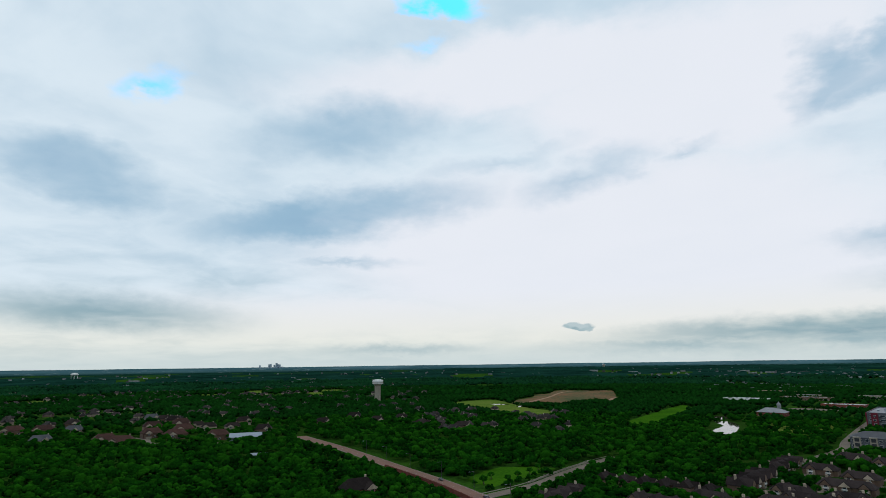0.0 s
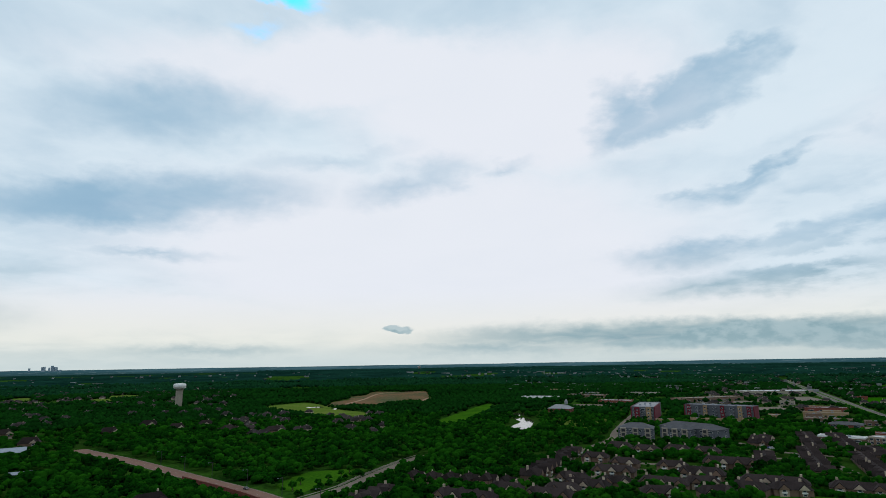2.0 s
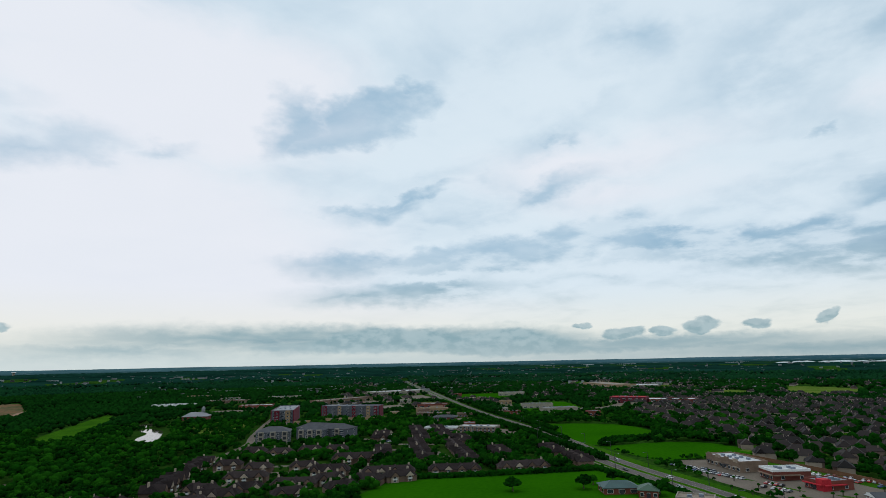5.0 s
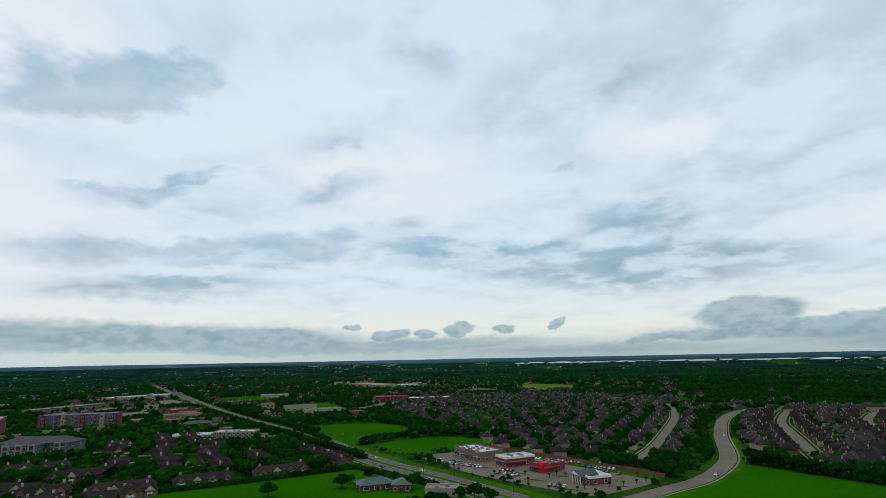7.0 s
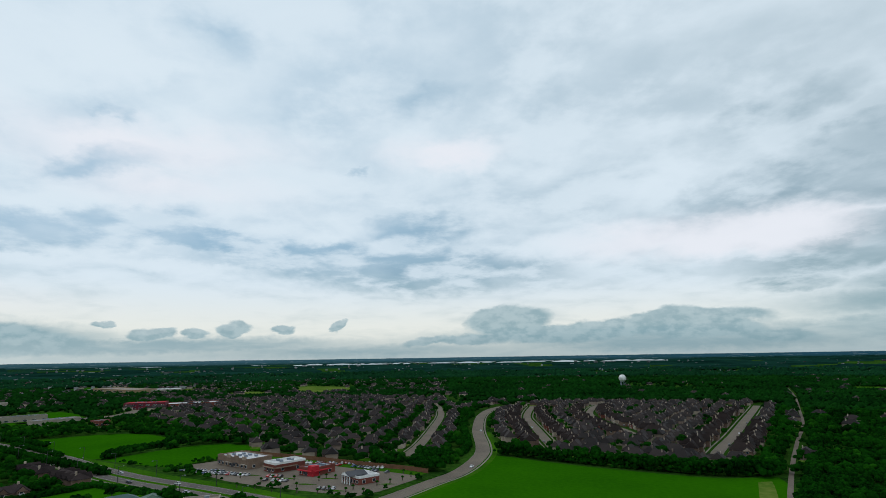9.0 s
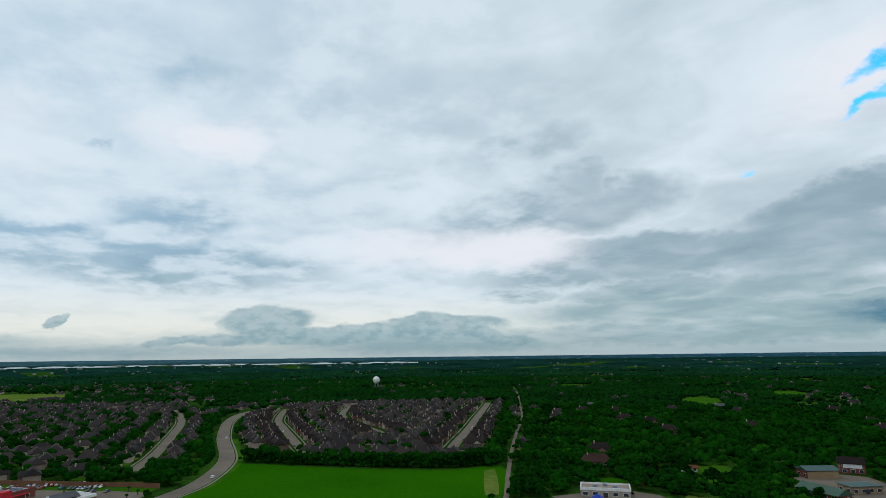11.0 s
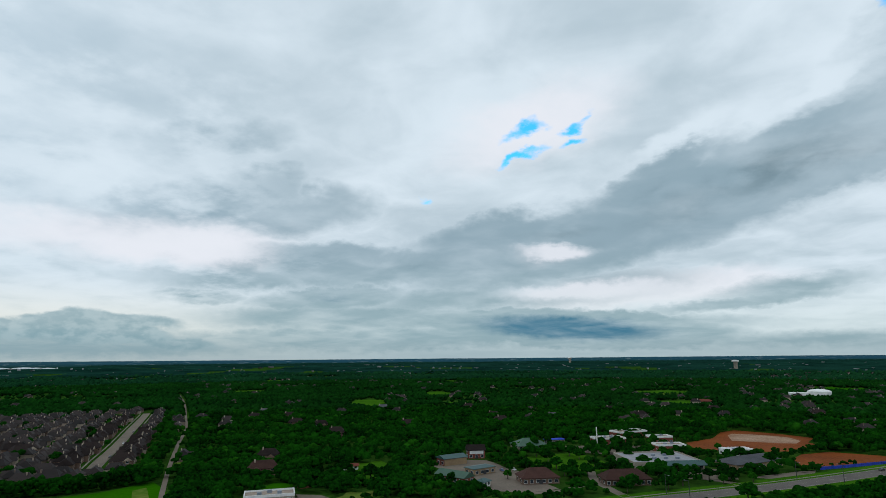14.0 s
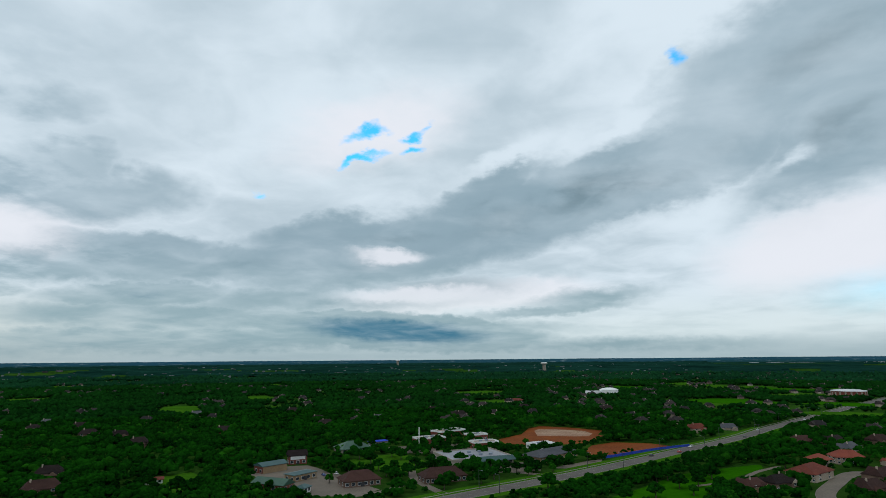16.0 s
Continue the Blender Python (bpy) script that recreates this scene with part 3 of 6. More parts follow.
def lumps(centres, sizes, rough=0.22, coarse=False):
    """Uneven leafy clumps, one island each."""
    base_v, base_f = (OCTA_V, OCTA_F) if coarse else (ICO_V, ICO_F)
    n, k = len(centres), len(base_v)
    v = base_v[None] * (1 + rng.uniform(-rough, rough, (n, k, 1))) * sizes[:, None, :]
    a = rng.uniform(0, 6.283, n)
    c, s = np.cos(a)[:, None], np.sin(a)[:, None]
    v = np.stack([v[..., 0] * c - v[..., 1] * s, v[..., 0] * s + v[..., 1] * c, v[..., 2]], -1) + centres[:, None, :]
    f = base_f[None] + (np.arange(n) * k)[:, None, None]
    return v.reshape(-1, 3), f.reshape(-1, 3)

# ---- the land ----
radii = [0.0, *np.geomspace(60, 2300, 44), *np.linspace(2400, 3300, 13), *np.linspace(3420, 4650, 10), *np.linspace(4720, 4940, 4)]
turns = 240
gv = [(0, 0, 0)]
for r in radii[1:]:
    for i in range(turns):
        a = 2 * math.pi * i / turns
        gv.append((r * math.cos(a), r * math.sin(a), float(rise_at(r))))
bm = bmesh.new()
gvs = [bm.verts.new(p) for p in gv]
for i in range(turns):
    bm.faces.new((gvs[0], gvs[1 + i], gvs[1 + (i + 1) % turns]))
for k in range(len(radii) - 2):
    a, b = 1 + k * turns, 1 + (k + 1) * turns
    for i in range(turns):
        j = (i + 1) % turns
        bm.faces.new((gvs[a + i], gvs[b + i], gvs[b + j], gvs[a + j]))
tagged(part("ground", bm, M_GROUND), "rolling green wooded land reaching to the horizon", "ground", kind="structure")


def patch(name, poly, material, label, category, z=0.06, keep=True, round_off=True):
    """A flat piece of ground of its own kind, with a rounded outline."""
    line = smooth([*poly, poly[0]], 14.0)[:-1] if round_off else [Vector((*p, 0)) for p in poly]
    bm = bmesh.new()
    top = [bm.verts.new((q.x, q.y, z)) for q in line]
    f = bm.faces.new(top)
    if f.calc_area() and f.normal.z < 0:
        f.normal_flip()
    f.normal_update()
    if f.normal.z < 0:
        f.normal_flip()
    low = bmesh.ops.extrude_face_region(bm, geom=[f])
    for e in low["geom"]:
        if isinstance(e, bmesh.types.BMVert):
            e.co.z = z
    for v in top:
        v.co.z = -0.2
    if keep:
        POLYS.append([(q.x, q.y) for q in line])
    return tagged(part(name, bm, material), label, category, kind="structure")


patch("meadow", [(9, 1176), (101, 1250), (141, 1030), (170, 940), (146, 850), (94, 945)], M_DRY, "pale green meadow between woods and bare earth", "meadow")
patch("bare_field", [(128, 1120), (150, 1230), (205, 1330), (214, 1420), (270, 1480), (300, 1600), (336, 1660), (392, 1600), (462, 1590), (430, 1430), (392, 1330), (370, 1240), (342, 1165), (322, 1250), (290, 1190), (262, 1180), (225, 1110), (180, 1140)], M_EARTH, "brown graded field with furrows and tracks", "field", round_off=False)
patch("meadow", [(225, 740), (297, 850), (423, 1030), (372, 900), (244, 710)], M_LAWN, "long green clearing between woods", "meadow")
patch("lawn", [(372, 712), (470, 742), (440, 660), (342, 572), (312, 580)], M_DRY, "park lawn by the pond", "lawn", keep=False)
patch("meadow", [(617, 345), (660, 290), (655, 233), (580, 178), (535, 216), (500, 210), (515, 250)], M_MEADOW, "bright green hay meadow beside the main road", "meadow")
patch("meadow", [(492, 206), (545, 168), (560, 130), (520, 85), (470, 125), (448, 140)], M_MEADOW, "bright green meadow behind the shops", "meadow")
patch("meadow", [(278, 262), (340, 222), (412, 152), (372, 108), (336, 85), (250, 160), (230, 240)], M_MEADOW, "green meadow in front of the apartments", "meadow")
patch("meadow", [(436, -90), (446, -99), (398, -141), (358, -185), (336, -217), (333, -250), (310, -240), (262, -196), (250, -60), (326, -22), (366, -56)], M_MEADOW, "wide bright green meadow beside the curving road", "meadow")
patch("dry_strip", [(323, -229), (323, -238), (264, -197), (267, -190)], M_DRY, "strip of dry brown grass at the meadow's end", "meadow", z=0.1, keep=False)
patch("meadow", [(1431, 174), (1371, 61), (1586, 55), (1672, 186)], M_DRY, "yellowish green field in front of far woods", "meadow")
patch("meadow", [(770, 430), (900, 520), (980, 480), (860, 390)], M_MEADOW, "bright green field beside a shopping street", "meadow")
patch("meadow", [(980, 720), (1120, 800), (1180, 700), (1040, 640)], M_MEADOW, "bright green field along the main road", "meadow")
patch("lawn", [(30, 372), (52, 400), (80, 432), (40, 440), (14, 395)], M_LAWN, "small mown lawn by the crossing", "lawn")
patch("lawn", [(-28, -330), (-60, -372), (-78, -398), (-100, -420), (-150, -452), (-146, -436), (-118, -404), (-96, -372), (-60, -300), (-10, -300)], M_MEADOW, "grass verge below the road", "lawn")
patch("lawn", [(135, -400), (150, -430), (118, -465), (85, -425), (92, -395)], M_LAWN, "lawn round the church cross", "lawn")
patch("lawn", [(40, -540), (70, -570), (40, -520), (20, -505)], M_LAWN, "lawn beside the brick buildings", "lawn")
patch("lawn", [(262, -280), (250, -285), (234, -267), (222, -258), (238, -250), (256, -262)], M_MEADOW, "mown garden beside the cream building", "lawn")
patch("lawn", [(254, -352), (244, -374), (220, -350), (206, -322), (216, -310), (232, -326)], M_LAWN, "paddock round the small barn", "lawn")
patch("clay_yard", [(38, -534), (44, -560), (24, -600), (18, -650), (6, -672), (-30, -660), (-60, -638), (-52, -606), (-62, -580), (-40, -560), (-36, -545), (8, -521)], M_RED_EARTH, "bare red clay building ground", "earthworks", round_off=False)
patch("clay_yard", [(-36, -474), (-56, -485), (-86, -514), (-108, -534), (-93, -548), (-60, -552), (-40, -530), (-30, -498)], M_RED_EARTH, "bare red clay strip by the blue fence", "earthworks", round_off=False)
patch("gravel_pad", [(8, -590), (8, -640), (-40, -632), (-42, -592)], M_PALE_EARTH, "pale gravel pad on red clay", "earthworks", z=0.16, keep=False)
for k, (x, y, w) in enumerate(((196, -274, 16), (300, -410, 9), (420, -620, 12), (330, -700, 12), (140, -700, 16), (220, -860, 20), (-160, -760, 18), (-260, -900, 30), (450, -900, 22), (120, -1250, 40))):
    patch("lawn", [(x + w * math.cos(a) * (0.4 + 1.1 * ((k * 7 + i * 5) % 4) / 4), y + 0.8 * w * math.sin(a) * (0.5 + 0.9 * ((k * 3 + i * 7) % 5) / 5)) for i, a in enumerate((0.2, 0.9, 1.6, 2.3, 2.9, 3.4, 4.0, 4.5, 5.1, 5.8))],
          M_LAWN if k % 3 else M_DRY, "small clearing of grass in the woods", "lawn")
patch("pond", [(284, 628), (306, 662), (330, 692), (342, 742), (358, 742), (353, 702), (314, 632), (297, 612)], M_WATER, "pond with a bright still surface", "water", z=0.1)
LINES.append(([(q[0], q[1]) for q in POLYS[-1]], 7.0))
patch("pond", [(354, 777), (380, 815), (392, 802), (367, 765)], M_WATER, "narrow end of the pond", "water", z=0.1)
patch("pond", [(88, 1120), (118, 1120), (122, 1095), (95, 1095)], M_WATER, "small farm pond in the meadow", "water", z=0.12, keep=False)
patch("pond", [(128, 1060), (150, 1060), (152, 1030), (132, 1030)], M_WATER, "small farm pond in the meadow", "water", z=0.12, keep=False)

# fields and clearings among the far woods
for k in range(46):
    lo, hi, near, most = ((-208, -186, 900, 2000), (-208, -186, 1000, 2300), (-100, -70, 1350, 2300), (-182, -128, 1000, 2300), (-74, -44, 1500, 2350), (40, 4, 1300, 2300))[k % 6]
    az, r = radians(rng.uniform(min(lo, hi), max(lo, hi))), rng.uniform(near, most)
    wide, deep = rng.uniform(22, 75), rng.uniform(40, 85)
    x, y = -math.sin(az) * r, math.cos(az) * r
    ring = []
    for i in range(9):
        a, u = 2 * math.pi * i / 9, rng.uniform(0.55, 1.15)
        p, q = wide * u * math.cos(a), deep * u * math.sin(a)
        ring.append((x + math.cos(az) * p - math.sin(az) * q, y + math.sin(az) * p + math.cos(az) * q))
    patch("meadow", ring, (M_LAWN, M_MEADOW, M_DRY)[k % 3], ("mown green field among far woods", "bright green field among far woods", "dry yellowish field among far woods")[k % 3], "meadow", z=0.08 + 0.02 * k)

# gardens of the estates
for k, poly in enumerate(([(440, 10), (490, 85), (575, 128), (680, 205), (820, 295), (1120, 325), (1200, 100), (1060, -160), (900, -120), (620, -60), (450, -40)], [(345, -270), (372, -235), (440, -128), (470, -112), (900, -200), (900, -420), (800, -590)],
                          [(130, 300), (250, 262), (440, 180), (600, 350), (640, 520), (420, 560), (180, 410)], [(500, 560), (760, 560), (900, 740), (640, 860), (470, 840), (330, 730), (300, 570)], [(250, -310), (110, -300), (0, -330), (-30, -480), (60, -580), (210, -440)], [(-640, 560), (-190, 610), (-200, 790), (-480, 980), (-640, 980)], [(-120, -320), (-320, -340), (-320, -600), (-180, -470), (-100, -385)])):
    patch("garden_ground", poly, M_YARD, "mown gardens between the houses", "gardens", z=0.03, keep=False)

# paved yards
patch("car_park", [(456, 130), (426, 118), (392, 89), (375, 68), (355, 38), (335, 6), (345, -8), (373, -31), (390, -32), (398, -18), (432, 26), (470, 76), (474, 108)], M_CONCRETE, "pale concrete car park of the roadside shops", "car park", round_off=False)
patch("yard", [(202, -374), (194, -400), (172, -408), (150, -388), (132, -376), (116, -356), (98, -340), (104, -326), (136, -318), (150, -338), (170, -350)], M_CONCRETE, "concrete yard of the fire station", "yard")
patch("yard", [(150, -492), (100, -518), (62, -528), (40, -500), (62, -480), (112, -470)], M_CONCRETE, "pale yard round the church", "yard", keep=False)
patch("yard", [(30, -440), (10, -440), (4, -410), (30, -400), (66, -412)], M_CONCRETE, "yard round the flat-roofed hall", "yard", keep=False)
patch("yard", [(-2, -420), (-20, -440), (-42, -462), (-28, -420)], M_CONCRETE, "yard of the tan building", "yard", keep=False)
patch("car_park", [(722, 812), (742, 858), (872, 856), (860, 815)], M_CONCRETE, "long pale car park of the shopping centre", "car park", round_off=False)
patch("car_park", [(690, 700), (716, 752), (800, 720), (770, 672)], M_CONCRETE, "pale car park of the shopping centre", "car park", round_off=False)
patch("car_park", [(800, 660), (850, 710), (890, 690), (835, 635)], M_CONCRETE, "pale car park by the main road", "car park", round_off=False)
patch("car_park", [(935, 800), (1000, 905), (1060, 880), (985, 780)], M_CONCRETE, "pale car park before a long store", "car park", round_off=False)
patch("car_park", [(800, 440), (878, 352), (990, 358), (984, 372), (886, 372), (816, 452)], M_CONCRETE, "pale car park of a shopping street", "car park")
patch("car_park", [(505, 385), (545, 400), (565, 340), (530, 315)], M_CONCRETE, "office car park", "car park")
patch("car_park", [(598, 900), (560, 930), (540, 905), (590, 868)], M_CONCRETE, "car park before the white-roofed school", "car park")
patch("yard", [(245, -218), (232, -262), (198, -262), (200, -215)], M_CONCRETE, "pale yard of a roadside building", "yard")

# ---- roads with kerbs ----
def verge(line, a, b, label):
    """A mown strip beside a road, kept free of trees."""
    tagged(part("verge", ribbon(bmesh.new(), line, a, b, -0.1, 0.09), M_LAWN), label, "verge", kind="structure")
    LINES.append(([(q.x, q.y) for q in side(line, (a + b) / 2)], abs(b - a) / 2 + 1.5))


def road(name, points, wide, material, label, kerb=0.3, shoulder=2.5, marks=False):
    line = smooth(points, 8.0)
    top = 0.19 - 0.004 * len(LINES)  # later roads pass under earlier ones
    bm = ribbon(bmesh.new(), line, -wide / 2, wide / 2, -0.1, top)
    ob = tagged(part(name, bm, material), label, "road", kind="structure")
    if kerb:
        for s in (-1, 1):
            part("kerb", ribbon(bmesh.new(), line, s * wide / 2, s * (wide / 2 + kerb), -0.1, 0.25), M_KERB, ob, "pale concrete kerb")
    if marks:
        bm = bmesh.new()
        for off in (-wide / 2 + 0.5, wide / 2 - 0.7):
            ribbon(bm, line, off, off + 0.2, top, top + 0.01)
        dash = smooth(points, 4.0)
        for i in range(0, len(dash) - 1, 3):
            ribbon(bm, dash[i:i + 2], -0.1, 0.1, top, top + 0.01)
        tagged(part("lane_markings", bm, M_MARK, ob, "worn white lane paint"), kind="stuff")
    LINES.append(([(q.x, q.y) for q in line], wide / 2 + shoulder))
    return line


ROAD_W = road("road", [(-160, 645), (-146, 623), (-100, 553), (-65, 494), (-38, 447), (-2, 386), (17, 348), (40, 300)], 12.0, M_BRICKROAD, "reddish brown main road through the woods", marks=True, shoulder=5)
ROAD_N = road("road", [(10, 335), (26, 348), (57, 377), (83, 413), (118, 457), (138, 478)], 8.0, M_CONCRETE, "pale concrete side road past the woods", shoulder=0.8)
STREET_1 = road("road", [(603, 796), (508, 700), (381, 556), (340, 504), (300, 470), (224, 404)], 7.0, M_CONCRETE, "pale street towards the apartments", shoulder=0.6)
ARTERIAL = [(2300, 2062), (1614, 1397), (1243, 1016), (892, 664), (726, 492), (624, 377), (563, 306), (498, 236), (446, 190), (400, 140), (359, 88), (327, 52), (290, 5)]
MAIN = smooth(ARTERIAL, 10.0)
for s, label in ((-6.2, "grey main road, one carriageway beside a grass median"), (6.2, "grey main road, the other carriageway")):
    road("road", [(q.x, q.y) for q in side(MAIN, s)[::6]], 8.0, M_ASPHALT, label, shoulder=2.0, marks=True)
tagged(part("median", ribbon(bmesh.new(), MAIN, -1.9, 1.9, -0.1, 0.2), M_LAWN), "grassed median of the main road", "median", kind="structure")
CURVE = road("road", [(920, -260), (851, -193), (752, -150), (608, -116), (495, -98), (445, -86), (390, -62), (359, -38), (327, -13), (300, 12)], 11.0, M_CONCRETE, "wide pale concrete road curving past the houses", shoulder=4)
ST_A = road("road", [(470, -153), (510, -160), (562, -170), (648, -186), (708, -198), (786, -223), (858, -250)], 8.2, M_CONCRETE, "pale concrete residential street")
ST_B = road("road", [(512, -251), (563, -258), (612, -262), (657, -269), (725, -287), (797, -320), (850, -352)], 8.4, M_CONCRETE, "pale concrete residential street")
ST_C = road("road", [(403, -253), (436, -280), (506, -340), (608, -424), (690, -492), (769, -557)], 8.4, M_CONCRETE, "pale concrete residential street")
ST_W = road("road", [(458, -30), (479, -36), (522, -48), (620, -69), (766, -97), (900, -110)], 8.0, M_CONCRETE, "pale concrete residential street")
LANE = road("road", [(1126, -892), (900, -725), (708, -574), (561, -457), (464, -371), (375, -294), (308, -238), (266, -204), (225, -170)], 3.0, M_CONCRETE, "narrow pale lane along the wood's edge", kerb=0, shoulder=0.6)
ROAD_S = road("road", [(88, -285), (40, -338), (6, -373), (-30, -413), (-73, -464), (-113, -514), (-147, -553), (-190, -608), (-240, -680), (-338, -810), (-605, -1157), (-900, -1500)], 13.0, M_ASPHALT, "grey four-lane road past the church", shoulder=1.5, marks=True)
CUL_E = road("road", [(-300, -440), (-252, -429), (-222, -429), (-201, -428), (-186, -414), (-172, -394), (-150, -358), (-138, -310)], 9.0, M_CONCRETE, "pale concrete residential street")
DRIVE_E = road("road", [(-84, -372), (-116, -394), (-138, -424), (-160, -446)], 3.5, M_CONCRETE, "pale drive through the grass", kerb=0)
for pts in ([(268, 385), (300, 352), (338, 325)], [(238, 398), (262, 352), (300, 318)], [(372, 366), (400, 330), (380, 290)], [(424, 432), (412, 380), (432, 340)], [(185, 350), (225, 345), (250, 330)]):
    road("road", pts, 6.0, M_CONCRETE, "pale concrete drive between apartment blocks", kerb=0.2, shoulder=1.5)
for pts in ([(150, 1120), (230, 1300), (330, 1560), (450, 1600)], [(330, 1160), (370, 1260), (440, 1330)]):
    road("track", pts, 7.0, M_PALE_EARTH, "pale dirt track over the bare field", kerb=0, shoulder=1)
road("road", [(-432, 706), (-372, 660), (-330, 640), (-300, 600), (-250, 600), (-205, 594)], 6.0, M_CONCRETE, "pale concrete street among houses and trees", kerb=0.2)
verge(ROAD_S[:int(len(ROAD_S) * 0.32)], 6.9, 17.0, "mown grass strip beside the four-lane road")
verge(ROAD_S[:int(len(ROAD_S) * 0.32)], -13.0, -6.9, "mown grass strip beside the four-lane road")
shops_road = smooth([(496, 242), (446, 190), (400, 140), (359, 88), (327, 52), (300, 18)], 8.0)
verge(shops_road, 10.8, 20.0, "mown grass strip before the shops")
verge(shops_road, -17.0, -10.8, "mown grass strip beside the main road")
BACK = smooth([(500, 100), (483, 77), (460, 45), (442, 22), (421, -3), (404, -26), (390, -40)], 5.0)
verge(BACK, -11.0, -1.0, "mown grass between the fence and the shops")
verge(CURVE[int(len(CURVE) * 0.55):], 6.5, 12.0, "mown grass strip beside the curving road")
# planted islands in the shops' car park
for x, y, w, a in ((408, 78, 9, 66), (392, 52, 10, 66), (372, 38, 8, 70), (350, 18, 8, 75), (424, 112, 8, 66), (386, 24, 6, 75), (362, -12, 6, 80)):
    c, s = math.cos(radians(a)), math.sin(radians(a))
    patch("planted_island", [(x - c * w, y - s * w), (x - s * 1.6, y + c * 1.6), (x + c * w, y + s * w), (x + s * 1.6, y - c * 1.6)], M_LAWN, "narrow planted island in the car park", "island", z=0.2, keep=False)
for pts in ([(48, -322), (66, -344), (84, -372), (92, -398)], [(-8, -378), (6, -396), (24, -404)], [(112, -318), (92, -338), (88, -352)]):
    road("drive", pts, 5.0, M_CONCRETE, "pale concrete drive past the church houses", kerb=0.2, shoulder=1.5)
# pavements beside the streets
for line, off in ((CURVE, 7.4), (ST_A, 7.4), (ST_A, -7.4), (ST_C, 7.8), (ST_C, -7.8), (ST_B, 7.6), (ST_W, 6.5), (ROAD_N, 8.0), (ROAD_S, 10.5), (side(MAIN, 0), -14.0)):
    tagged(part("pavement", ribbon(bmesh.new(), line, off - 0.6, off + 0.6, -0.1, 0.14), M_KERB), "pale concrete footpath beside the road", "pavement", kind="structure")

# far lake along the horizon
bm = bmesh.new()
LAKE = []
for a0, a1, r0, r1, deep, dense in ((-80, -119, 3300, 3600, 1000, 0.85), (-86, -118, 3950, 4250, 300, 0.6), (-62, -82, 4100, 4300, 220, 0.45), (-197, -208, 4100, 4300, 250, 0.5)):
    az = a0
    while az > a1:
        span, r = rng.uniform(0.5, 3.4), rng.uniform(r0, r1)
        if rng.random() < dense:
            LAKE.append((az, max(a1, az - span), r, r + deep * rng.uniform(0.5, 1.3)))
        az -= span + rng.uniform(-0.6, 0.4)
for a0, a1, r0, r1 in LAKE:
    last = None
    for i in range(9):
        a, k = radians(a0 + (a1 - a0) * i / 8), math.sin(math.pi * (i + 0.15) / 8.3)
        pair = [bm.verts.new((-math.sin(a) * r, math.cos(a) * r, 41.6)) for r in (r0, r0 + (r1 - r0) * k)]
        if last:
            bm.faces.new((last[0], last[1], pair[1], pair[0]))
        last = pair
bmesh.ops.recalc_face_normals(bm, faces=bm.faces)
tagged(part("lake", bm, M_LAKE), "far lake under the horizon with painted sky sheen", "lake", kind="structure")

# ---- houses ----
HOUSES = {}


def window(parent, x, y, z, w, h, out, axis):
    """A white frame round a glass pane, on a wall that faces along the axis."""
    t = 0.08 * out
    bm = bmesh.new()
    for k, (g, d) in enumerate(((0.14, t), (0.0, t * 1.4))):
        start = len(bm.faces)
        if axis == "y":
            box(bm, x - w / 2 - g, x + w / 2 + g, y + min(0, d), y + max(0, d), z - g, z + h + g)
        else:
            box(bm, x + min(0, d), x + max(0, d), y - w / 2 - g, y + w / 2 + g, z - g, z + h + g)
        bm.faces.ensure_lookup_table()
        for f in bm.faces[start:]:
            f.material_index = k
    ob = part("window", bm, M_WHITE, parent)
    ob.data.materials.append(M_GLASS)
    return ob


def gable(x, half, y, z, rise):
    """A three-cornered wall under a roof's end."""
    bm = bmesh.new()
    a, b = ([bm.verts.new((x + u, v, z + w)) for u, w in ((-half, 0), (half, 0), (0, rise))] for v in (y - 0.04, y + 0.04))
    bm.faces.new(a), bm.faces.new(b[::-1])
    for i in range(3):
        bm.faces.new((a[i], b[i], b[(i + 1) % 3], a[(i + 1) % 3]))
    bmesh.ops.recalc_face_normals(bm, faces=bm.faces)
    return bm


